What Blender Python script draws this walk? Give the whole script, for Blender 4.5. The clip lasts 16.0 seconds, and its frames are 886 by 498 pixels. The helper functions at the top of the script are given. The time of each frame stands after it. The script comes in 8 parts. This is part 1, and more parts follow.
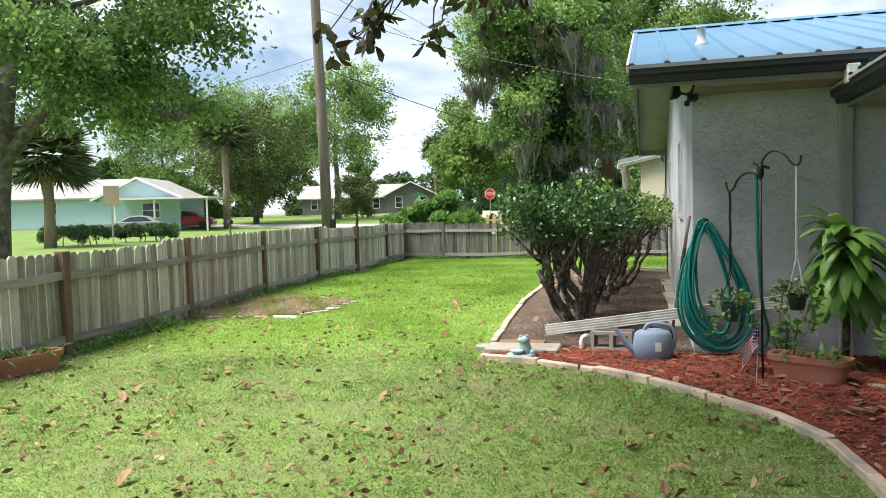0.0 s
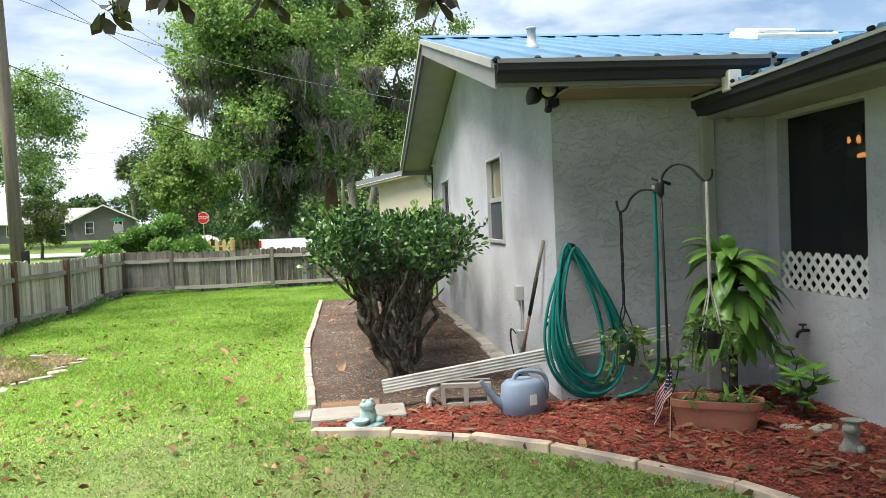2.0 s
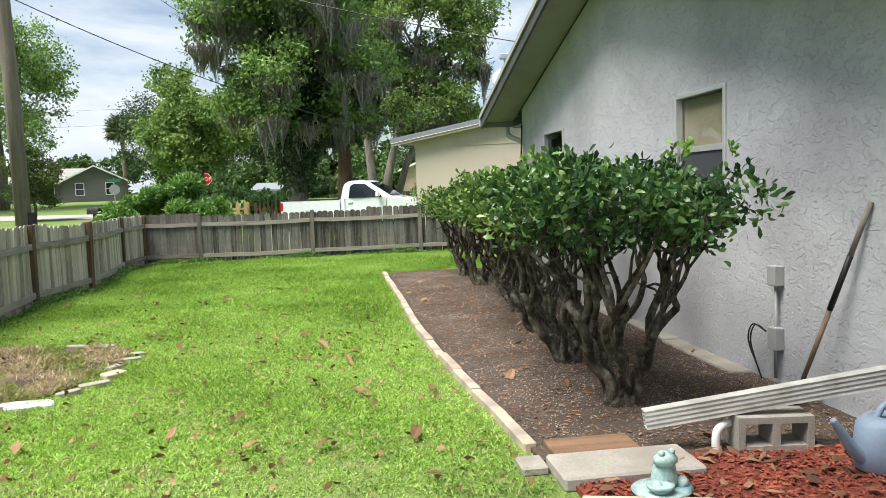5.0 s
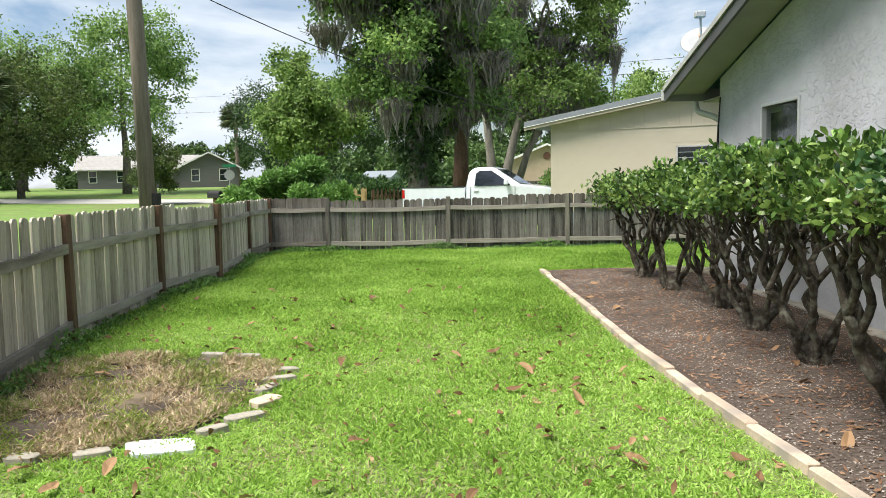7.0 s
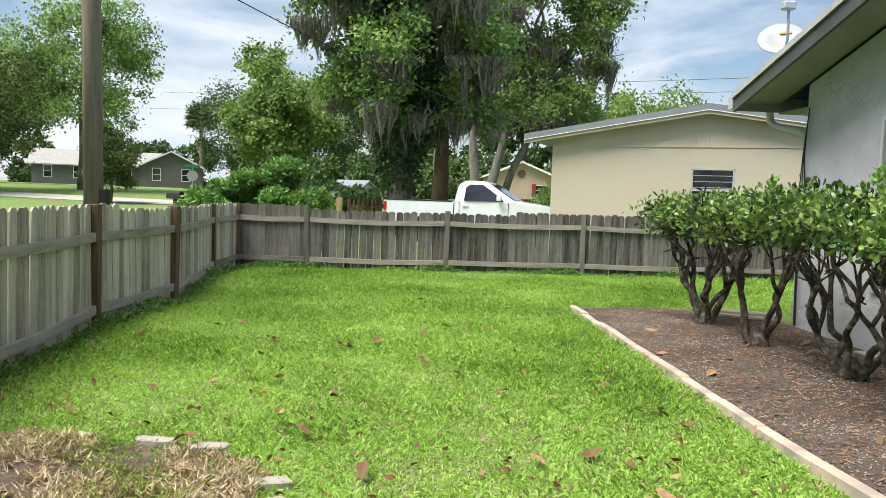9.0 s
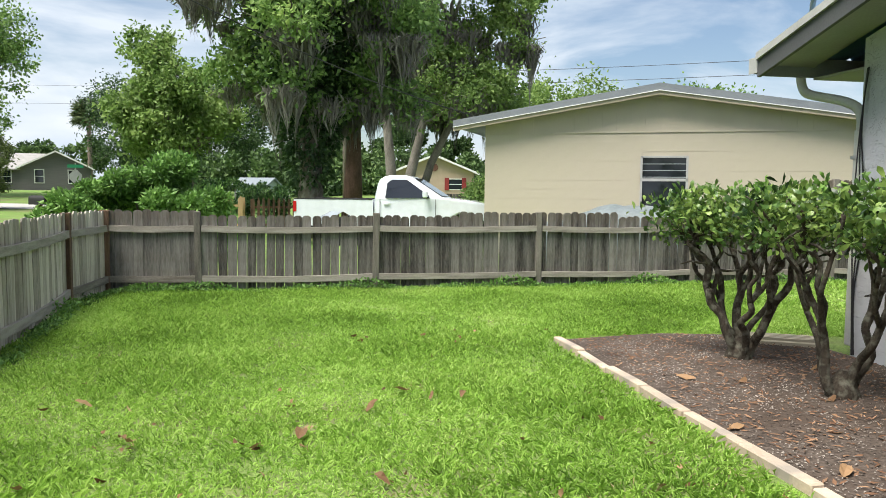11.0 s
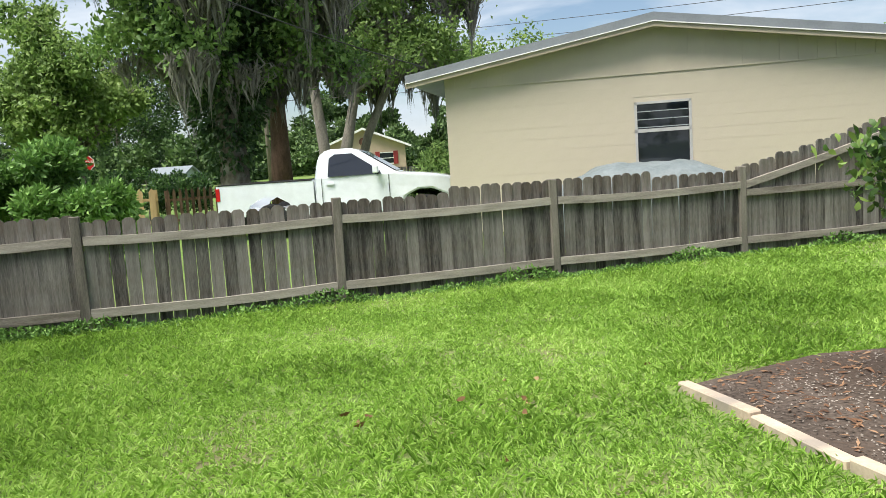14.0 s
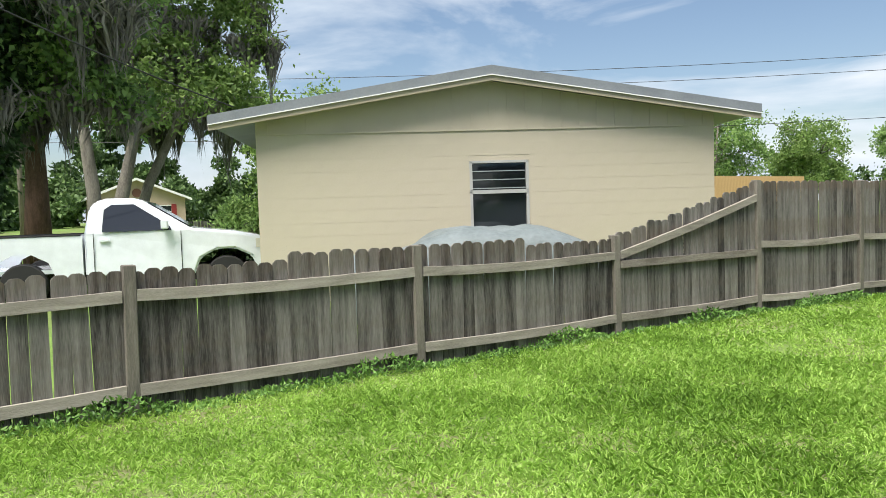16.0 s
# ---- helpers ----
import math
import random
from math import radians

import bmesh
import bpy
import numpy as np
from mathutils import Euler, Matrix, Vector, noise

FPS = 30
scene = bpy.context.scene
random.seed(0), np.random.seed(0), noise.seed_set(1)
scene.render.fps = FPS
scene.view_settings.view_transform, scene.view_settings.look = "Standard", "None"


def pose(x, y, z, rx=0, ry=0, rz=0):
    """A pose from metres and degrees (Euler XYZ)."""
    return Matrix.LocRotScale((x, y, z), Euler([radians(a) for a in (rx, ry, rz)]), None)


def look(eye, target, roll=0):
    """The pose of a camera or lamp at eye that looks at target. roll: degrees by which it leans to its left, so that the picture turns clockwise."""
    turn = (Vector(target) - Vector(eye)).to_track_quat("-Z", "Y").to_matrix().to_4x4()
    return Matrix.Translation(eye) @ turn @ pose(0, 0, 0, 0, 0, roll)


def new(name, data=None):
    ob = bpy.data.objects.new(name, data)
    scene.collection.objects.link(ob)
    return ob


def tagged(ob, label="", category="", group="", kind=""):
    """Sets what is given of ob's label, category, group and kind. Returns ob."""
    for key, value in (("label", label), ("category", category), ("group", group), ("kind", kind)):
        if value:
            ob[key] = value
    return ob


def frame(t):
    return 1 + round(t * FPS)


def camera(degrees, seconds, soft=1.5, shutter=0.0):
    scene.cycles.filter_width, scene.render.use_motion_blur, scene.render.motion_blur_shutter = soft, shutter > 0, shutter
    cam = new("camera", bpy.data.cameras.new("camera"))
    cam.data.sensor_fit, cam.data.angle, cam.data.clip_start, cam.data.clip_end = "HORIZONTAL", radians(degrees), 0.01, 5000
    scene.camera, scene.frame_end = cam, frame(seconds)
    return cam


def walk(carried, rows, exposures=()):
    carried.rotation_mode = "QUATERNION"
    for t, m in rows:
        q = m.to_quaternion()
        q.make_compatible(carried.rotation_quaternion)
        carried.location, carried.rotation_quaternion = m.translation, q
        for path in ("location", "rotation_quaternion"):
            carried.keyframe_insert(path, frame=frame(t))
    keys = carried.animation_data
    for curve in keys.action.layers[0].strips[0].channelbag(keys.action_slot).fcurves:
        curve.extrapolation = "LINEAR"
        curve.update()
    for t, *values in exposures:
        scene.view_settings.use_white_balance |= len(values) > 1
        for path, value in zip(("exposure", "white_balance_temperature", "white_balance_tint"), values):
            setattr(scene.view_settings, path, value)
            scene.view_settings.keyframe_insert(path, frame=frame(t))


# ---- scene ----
cam = camera(60.2, 16.0, soft=0.8)
PATH = [
    (0, (-0.423, -4.695, 1.45), (-0.938, -2.765, 1.347), -1.6),
    (0.5, (-0.764, -4.382, 1.427), (-1.002, -2.398, 1.352), 0.7),
    (1, (-1.072, -4.028, 1.41), (-1.075, -2.03, 1.324), -1.3),
    (1.5, (-1.315, -3.543, 1.436), (-1.226, -1.547, 1.35), -1.8),
    (2, (-1.633, -3.162, 1.516), (-1.392, -1.177, 1.445), -2.5),
    (2.5, (-1.803, -2.857, 1.557), (-1.35, -0.909, 1.563), -2.2),
    (3, (-2.025, -2.374, 1.607), (-1.475, -0.455, 1.726), -1.3),
    (3.5, (-2.318, -1.984, 1.585), (-1.731, -0.073, 1.63), -1.7),
    (4, (-2.5, -1.542, 1.556), (-2.037, 0.403, 1.607), -1.8),
    (4.5, (-2.76, -1.122, 1.519), (-2.454, 0.854, 1.472), -0.5),
    (5, (-3.01, -0.84, 1.493), (-2.743, 1.135, 1.33), -2.0),
    (5.2, (-3.049, -0.691, 1.503), (-2.813, 1.288, 1.329), -3.2),
    (7.5, (-3.953, 1.586, 1.379), (-3.994, 3.578, 1.201), 0.5),
    (8, (-3.993, 2.217, 1.412), (-4.024, 4.211, 1.253), 2.5),
    (8.5, (-4.209, 2.798, 1.367), (-4.201, 4.793, 1.22), 1.9),
    (8.7, (-4.352, 2.911, 1.354), (-4.292, 4.905, 1.211), 2.0),
    (10.8, (-4.524, 5.448, 1.372), (-4.254, 7.425, 1.23), 0.7),
    (11, (-4.549, 5.629, 1.387), (-4.201, 7.593, 1.238), 0.6),
    (11.5, (-4.445, 6.149, 1.368), (-3.617, 7.967, 1.265), 0.9),
    (12, (-4.429, 6.735, 1.386), (-3.169, 8.287, 1.331), -1.1),
    (12.5, (-4.578, 7.251, 1.362), (-3.562, 8.968, 1.228), -4.9),
    (13, (-4.651, 7.712, 1.392), (-3.949, 9.581, 1.273), -4.5),
    (13.5, (-4.697, 8.219, 1.374), (-4.14, 10.133, 1.21), -4.4),
    (14, (-4.611, 8.674, 1.361), (-4.091, 10.592, 1.137), -3.8),
    (14.5, (-4.608, 9.11, 1.385), (-4.106, 11.031, 1.146), -1.6),
    (15, (-4.601, 9.604, 1.417), (-4.044, 11.515, 1.22), -1.8),
    (15.5, (-4.514, 10.135, 1.418), (-3.811, 12.003, 1.288), -2.2),
    (16, (-4.535, 10.65, 1.39), (-3.486, 12.35, 1.292), -1.8),
]
walk(cam, [(r[0], look(*r[1:])) for r in PATH], [(0, 0.98), (1.5, 1.0), (2.5, 0.98), (3.5, 0.8), (5.2, 0.74), (7.5, 0.74), (11, 0.7), (16, 0.66)])

# ---------------- world, sun, exposure ----------------
SUN_ELEV, SUN_ROT = radians(63.6), radians(239.7)
world = bpy.data.worlds.new("sky_world")
scene.world = world
world.use_nodes = True
wn, wl = world.node_tree.nodes, world.node_tree.links
wn.clear()
w_out = wn.new("ShaderNodeOutputWorld")
sky = wn.new("ShaderNodeTexSky")
sky.sky_type = "NISHITA"
sky.sun_disc = False
sky.sun_elevation, sky.sun_rotation = SUN_ELEV, SUN_ROT
bg_blue = wn.new("ShaderNodeBackground")
bg_blue.inputs["Strength"].default_value = 0.085
wl.new(sky.outputs["Color"], bg_blue.inputs["Color"])
bg_cloud = wn.new("ShaderNodeBackground")
bg_cloud.inputs["Strength"].default_value = 0.76
w_co = wn.new("ShaderNodeTexCoord")
w_map = wn.new("ShaderNodeMapping")
w_map.inputs["Scale"].default_value = (1.0, 1.0, 3.2)
wl.new(w_co.outputs["Generated"], w_map.inputs["Vector"])
w_noise = wn.new("ShaderNodeTexNoise")
w_noise.inputs["Scale"].default_value = 2.6
w_noise.inputs["Detail"].default_value = 7
w_noise.inputs["Roughness"].default_value = 0.55
w_noise.inputs["Distortion"].default_value = 0.5
wl.new(w_map.outputs["Vector"], w_noise.inputs["Vector"])
w_ramp = wn.new("ShaderNodeValToRGB")
w_ramp.color_ramp.elements[0].position = 0.385
w_ramp.color_ramp.elements[1].position = 0.56
wl.new(w_noise.outputs["Fac"], w_ramp.inputs["Fac"])
w_noise2 = wn.new("ShaderNodeTexNoise")
w_noise2.inputs["Scale"].default_value = 4.0
w_noise2.inputs["Detail"].default_value = 6
wl.new(w_map.outputs["Vector"], w_noise2.inputs["Vector"])
w_ramp2 = wn.new("ShaderNodeValToRGB")
w_ramp2.color_ramp.elements[0].position = 0.35
w_ramp2.color_ramp.elements[0].color = (0.56, 0.65, 0.76, 1)
w_ramp2.color_ramp.elements[1].position = 0.62
w_ramp2.color_ramp.elements[1].color = (0.8, 0.85, 0.91, 1)
wl.new(w_noise2.outputs["Fac"], w_ramp2.inputs["Fac"])
wl.new(w_ramp2.outputs["Color"], bg_cloud.inputs["Color"])
w_mix = wn.new("ShaderNodeMixShader")
wl.new(w_ramp.outputs["Color"], w_mix.inputs[0])
wl.new(bg_blue.outputs[0], w_mix.inputs[1])
wl.new(bg_cloud.outputs[0], w_mix.inputs[2])
wl.new(w_mix.outputs[0], w_out.inputs["Surface"])

sun_data = bpy.data.lights.new("sun", "SUN")
sun_data.energy, sun_data.angle, sun_data.color = 5.0, radians(35), (1.0, 0.95, 0.87)
sun = new("sun", sun_data)
sun.matrix_world = look((-12, -7, 28), (0, 0, 0))


# ---------------- material helpers ----------------
def mat_new(name):
    m = bpy.data.materials.new(name)
    m.use_nodes = True
    return m, m.node_tree.nodes, m.node_tree.links, m.node_tree.nodes["Principled BSDF"]


def surface(name, dark, light, scale=8.0, rough=0.8, bump=0.2, fine=60.0, metal=0.0, stain=None,
            stain_scale=1.2, stretch=(1, 1, 1), vary=0.0, spec=0.3, bump_dist=0.01, amount=0.5, bumpscale=None):
    """Two scales of colour variation, optional stain colour, bump and per-piece variation."""
    m, n, l, p = mat_new(name)
    co = n.new("ShaderNodeTexCoord")
    mp = n.new("ShaderNodeMapping")
    mp.inputs["Scale"].default_value = stretch
    l.new(co.outputs["Object"], mp.inputs["Vector"])
    if vary:
        ofs = n.new("ShaderNodeObjectInfo")
        sc = n.new("ShaderNodeMath")
        sc.operation = "MULTIPLY"
        sc.inputs[1].default_value = 37.0
        l.new(ofs.outputs["Random"], sc.inputs[0])
        l.new(sc.outputs[0], mp.inputs["Location"])
    a = n.new("ShaderNodeTexNoise")
    a.inputs["Scale"].default_value = scale
    a.inputs["Detail"].default_value = 6
    l.new(mp.outputs["Vector"], a.inputs["Vector"])
    b = n.new("ShaderNodeTexNoise")
    b.inputs["Scale"].default_value = fine
    b.inputs["Detail"].default_value = 4
    l.new(mp.outputs["Vector"], b.inputs["Vector"])
    mixf = n.new("ShaderNodeMath")
    mixf.operation = "MULTIPLY_ADD"
    l.new(b.outputs["Fac"], mixf.inputs[0])
    mixf.inputs[1].default_value = amount
    half = n.new("ShaderNodeMath")
    half.operation = "MULTIPLY_ADD"
    l.new(a.outputs["Fac"], half.inputs[0])
    half.inputs[1].default_value = 1.0 - amount * 0.5
    half.inputs[2].default_value = -amount * 0.25
    l.new(half.outputs[0], mixf.inputs[2])
    fac = mixf.outputs[0]
    if vary:
        oi = n.new("ShaderNodeObjectInfo")
        geo = n.new("ShaderNodeNewGeometry")
        s = n.new("ShaderNodeMath")
        s.operation = "ADD"
        l.new(oi.outputs["Random"], s.inputs[0])
        l.new(geo.outputs["Random Per Island"], s.inputs[1])
        f = n.new("ShaderNodeMath")
        f.operation = "FRACT"
        l.new(s.outputs[0], f.inputs[0])
        v = n.new("ShaderNodeMath")
        v.operation = "MULTIPLY_ADD"
        l.new(f.outputs[0], v.inputs[0])
        v.inputs[1].default_value = vary
        sub = n.new("ShaderNodeMath")
        sub.operation = "SUBTRACT"
        l.new(fac, sub.inputs[0])
        sub.inputs[1].default_value = vary * 0.5
        l.new(sub.outputs[0], v.inputs[2])
        fac = v.outputs[0]
    ramp = n.new("ShaderNodeValToRGB")
    ramp.color_ramp.elements[0].position, ramp.color_ramp.elements[1].position = 0.25, 0.75
    ramp.color_ramp.elements[0].color = (*dark, 1)
    ramp.color_ramp.elements[1].color = (*light, 1)
    l.new(fac, ramp.inputs["Fac"])
    col = ramp.outputs["Color"]
    if stain:
        c = n.new("ShaderNodeTexNoise")
        c.inputs["Scale"].default_value = stain_scale
        c.inputs["Detail"].default_value = 8
        l.new(co.outputs["Object"], c.inputs["Vector"])
        r = n.new("ShaderNodeValToRGB")
        r.color_ramp.elements[0].position, r.color_ramp.elements[1].position = 0.48, 0.68
        l.new(c.outputs["Fac"], r.inputs["Fac"])
        mx = n.new("ShaderNodeMix")
        mx.data_type = "RGBA"
        l.new(r.outputs["Color"], mx.inputs["Factor"])
        l.new(col, mx.inputs["A"])
        mx.inputs["B"].default_value = (*stain, 1)
        col = mx.outputs["Result"]
    l.new(col, p.inputs["Base Color"])
    p.inputs["Roughness"].default_value = rough
    p.inputs["Metallic"].default_value = metal
    p.inputs["Specular IOR Level"].default_value = spec
    if bump:
        src = b
        if bumpscale:
            src = n.new("ShaderNodeTexNoise")
            src.inputs["Scale"].default_value = bumpscale
            src.inputs["Detail"].default_value = 5
            src.inputs["Roughness"].default_value = 0.6
            l.new(mp.outputs["Vector"], src.inputs["Vector"])
        bp = n.new("ShaderNodeBump")
        bp.inputs["Strength"].default_value = bump
        bp.inputs["Distance"].default_value = bump_dist
        l.new(src.outputs["Fac"], bp.inputs["Height"])
        l.new(bp.outputs["Normal"], p.inputs["Normal"])
    return m


def leaf_mat(name, dark, mid, light, rough=0.5, trans=0.25, patch=0.8):
    """Leaves vary leaf by leaf and in patches over the crown."""
    m, n, l, p = mat_new(name)
    geo = n.new("ShaderNodeNewGeometry")
    co = n.new("ShaderNodeTexCoord")
    a = n.new("ShaderNodeTexNoise")
    a.inputs["Scale"].default_value = patch
    a.inputs["Detail"].default_value = 3
    l.new(co.outputs["Object"], a.inputs["Vector"])
    s = n.new("ShaderNodeMath")
    s.operation = "MULTIPLY_ADD"
    l.new(geo.outputs["Random Per Island"], s.inputs[0])
    s.inputs[1].default_value = 0.6
    s2 = n.new("ShaderNodeMath")
    s2.operation = "MULTIPLY_ADD"
    l.new(a.outputs["Fac"], s2.inputs[0])
    s2.inputs[1].default_value = 1.2
    s2.inputs[2].default_value = -0.4
    l.new(s2.outputs[0], s.inputs[2])
    r = n.new("ShaderNodeValToRGB")
    r.color_ramp.elements[0].position, r.color_ramp.elements[1].position = 0.1, 0.95
    r.color_ramp.elements[0].color, r.color_ramp.elements[1].color = (*dark, 1), (*light, 1)
    e = r.color_ramp.elements.new(0.5)
    e.color = (*mid, 1)
    l.new(s.outputs[0], r.inputs["Fac"])
    l.new(r.outputs["Color"], p.inputs["Base Color"])
    p.inputs["Roughness"].default_value = rough
    p.inputs["Specular IOR Level"].default_value = 0.35
    if trans:
        t = n.new("ShaderNodeBsdfTranslucent")
        l.new(r.outputs["Color"], t.inputs["Color"])
        mx = n.new("ShaderNodeMixShader")
        mx.inputs[0].default_value = trans
        out = n["Material Output"]
        l.new(p.outputs[0], mx.inputs[1])
        l.new(t.outputs[0], mx.inputs[2])
        l.new(mx.outputs[0], out.inputs["Surface"])
    return m


def plain(name, col, rough=0.5, metal=0.0, spec=0.4, coat=0.0):
    m = surface(name, tuple(c * 0.88 for c in col), tuple(min(1, c * 1.08) for c in col), 5, rough, 0.05, 90, metal, spec=spec)
    m.node_tree.nodes["Principled BSDF"].inputs["Coat Weight"].default_value = coat
    return m


def glass_mat(name, tint=(0.02, 0.025, 0.03), rough=0.04):
    m, n, l, p = mat_new(name)
    p.inputs["Base Color"].default_value = (*tint, 1)
    p.inputs["Roughness"].default_value = rough
    p.inputs["Specular IOR Level"].default_value = 0.7
    nz = n.new("ShaderNodeTexNoise")
    nz.inputs["Scale"].default_value = 1.5
    b = n.new("ShaderNodeBump")
    b.inputs["Strength"].default_value = 0.03
    l.new(nz.outputs["Fac"], b.inputs["Height"])
    l.new(b.outputs["Normal"], p.inputs["Normal"])
    return m


def stucco(name, dark, light, stain):
    """Trowelled stucco: broad raised flats with thin ragged edges, plus fine grit."""
    m = surface(name, dark, light, 2.2, 0.9, 0.0, 45, stain=stain, stain_scale=0.9, amount=0.35)
    n, l = m.node_tree.nodes, m.node_tree.links
    p = n["Principled BSDF"]
    co = n.new("ShaderNodeTexCoord")
    mp = n.new("ShaderNodeMapping")
    mp.inputs["Scale"].default_value = (1, 1, 1.7)
    l.new(co.outputs["Object"], mp.inputs["Vector"])
    a = n.new("ShaderNodeTexNoise")
    a.inputs["Scale"].default_value = 6.5
    a.inputs["Detail"].default_value = 5
    a.inputs["Roughness"].default_value = 0.68
    a.inputs["Distortion"].default_value = 0.5
    l.new(mp.outputs["Vector"], a.inputs["Vector"])
    r = n.new("ShaderNodeValToRGB")
    r.color_ramp.elements[0].position, r.color_ramp.elements[1].position = 0.46, 0.49
    l.new(a.outputs["Fac"], r.inputs["Fac"])
    g = n.new("ShaderNodeTexNoise")
    g.inputs["Scale"].default_value = 38
    g.inputs["Detail"].default_value = 6
    l.new(co.outputs["Object"], g.inputs["Vector"])
    ad = n.new("ShaderNodeMath")
    ad.operation = "MULTIPLY_ADD"
    l.new(g.outputs["Fac"], ad.inputs[0])
    ad.inputs[1].default_value = 1.1
    l.new(r.outputs["Color"], ad.inputs[2])
    bp = n.new("ShaderNodeBump")
    bp.inputs["Strength"].default_value = 0.75
    bp.inputs["Distance"].default_value = 0.007
    l.new(ad.outputs[0], bp.inputs["Height"])
    l.new(bp.outputs["Normal"], p.inputs["Normal"])
    return m


M_STUCCO = stucco("grey_stucco", (0.42, 0.43, 0.46), (0.53, 0.54, 0.575), (0.38, 0.38, 0.405))
M_WHITE = surface("white_paint", (0.62, 0.62, 0.6), (0.78, 0.78, 0.76), 4, 0.5, 0.08, 70)
M_FASCIA = surface("grey_fascia_paint", (0.2, 0.205, 0.21), (0.28, 0.285, 0.29), 3, 0.5, 0.08, 60)
# Rake board of the far slope, darker than the near one.
M_FASCIA_DARK = surface("dark_grey_fascia", (0.06, 0.062, 0.066), (0.1, 0.102, 0.106), 3, 0.5, 0.08, 60)
M_DRIP = surface("pale_grey_drip_edge", (0.34, 0.34, 0.34), (0.46, 0.46, 0.45), 4, 0.5, 0.08, 70)
M_SOFFIT = surface("olive_grey_soffit", (0.3, 0.3, 0.27), (0.4, 0.395, 0.36), 2, 0.8, 0.1, 50)
M_GUTTER = surface("dark_grey_gutter", (0.012, 0.013, 0.015), (0.028, 0.029, 0.032), 4, 0.6, 0.05, 50, spec=0.5)
M_ROOF = surface("blue_metal_roof", (0.085, 0.2, 0.32), (0.13, 0.27, 0.4), 1.2, 0.35, 0.05, 30, 0.25, spec=0.5)
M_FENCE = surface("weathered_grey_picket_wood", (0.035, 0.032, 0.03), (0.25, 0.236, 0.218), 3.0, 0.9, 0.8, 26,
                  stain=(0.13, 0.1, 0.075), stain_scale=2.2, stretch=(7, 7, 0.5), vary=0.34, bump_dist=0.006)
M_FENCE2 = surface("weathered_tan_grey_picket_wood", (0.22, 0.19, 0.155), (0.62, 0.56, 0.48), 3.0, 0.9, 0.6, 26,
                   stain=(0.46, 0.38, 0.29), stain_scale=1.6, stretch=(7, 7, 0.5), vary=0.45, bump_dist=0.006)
M_POST = surface("brown_fence_post_wood", (0.08, 0.047, 0.03), (0.24, 0.15, 0.1), 3.0, 0.85, 0.5, 45,
                 stretch=(6, 6, 0.6), vary=0.3, bump_dist=0.006)
M_POSTGREY = surface("grey_fence_post_wood", (0.10, 0.09, 0.078), (0.27, 0.245, 0.21), 3.0, 0.9, 0.5, 45,
                     stretch=(6, 6, 0.6), vary=0.3, bump_dist=0.006)
M_RAIL = surface("weathered_rail_wood", (0.15, 0.13, 0.11), (0.40, 0.365, 0.32), 3.0, 0.9, 0.5, 40,
                 stretch=(0.8, 7, 7), vary=0.3, bump_dist=0.005)
M_GROUND = surface("lawn_soil_and_turf", (0.08, 0.14, 0.028), (0.17, 0.27, 0.06), 1.6, 0.95, 0.4, 45,
                   stain=(0.14, 0.16, 0.06), stain_scale=0.35, bump_dist=0.02)
M_CREAM = surface("cream_block_paint", (0.43, 0.385, 0.3), (0.51, 0.46, 0.365), 1.5, 0.85, 0.15, 60, amount=0.3)
M_CONCRETE = surface("weathered_concrete", (0.24, 0.22, 0.195), (0.41, 0.385, 0.34), 4, 0.9, 0.35, 70, stain=(0.25, 0.23, 0.2), stain_scale=3)
M_BARK = surface("grey_bark", (0.05, 0.042, 0.034), (0.2, 0.175, 0.145), 9, 0.95, 0.7, 60, stain=(0.22, 0.22, 0.19), stain_scale=6, stretch=(1, 1, 0.35), bump_dist=0.02)
L_OAK = leaf_mat("oak_leaves", (0.07, 0.135, 0.035), (0.19, 0.32, 0.09), (0.36, 0.5, 0.155), 0.5, 0.45, 0.35)
L_BUSH = leaf_mat("glossy_shrub_leaves", (0.01, 0.03, 0.012), (0.04, 0.1, 0.03), (0.17, 0.3, 0.08), 0.28, 0.2, 2.5)
L_HEDGE = leaf_mat("bright_hedge_leaves", (0.06, 0.13, 0.03), (0.14, 0.28, 0.06), (0.28, 0.46, 0.12), 0.5, 0.25, 1.0)


# ---------------- mesh helpers ----------------
def part(name, bm, mat, parent=None, label="", smooth=False):
    me = bpy.data.meshes.new(name)
    bm.normal_update()
    bm.to_mesh(me)
    bm.free()
    me.materials.append(mat)
    if smooth:
        me.polygons.foreach_set("use_smooth", [True] * len(me.polygons))
    ob = new(name, me)
    if parent:
        ob.parent = parent
    if label:
        ob["label"] = label
    return ob


def box(bm, x0, x1, y0, y1, z0, z1, bevel=0.0, m=None):
    r = bmesh.ops.create_cube(bm, size=1.0)
    vs = r["verts"]
    bmesh.ops.scale(bm, verts=vs, vec=(x1 - x0, y1 - y0, z1 - z0))
    bmesh.ops.translate(bm, verts=vs, vec=((x0 + x1) / 2, (y0 + y1) / 2, (z0 + z1) / 2))
    if bevel:
        es = list({e for v in vs for e in v.link_edges})
        rb = bmesh.ops.bevel(bm, geom=es, offset=bevel, segments=1, affect="EDGES")
        vs = list({v for f in rb["faces"] for v in f.verts} | {v for v in vs if v.is_valid})
    if m is not None:
        bmesh.ops.transform(bm, matrix=m, verts=vs)
    return vs


def boxbm(*a, **k):
    bm = bmesh.new()
    box(bm, *a, **k)
    return bm


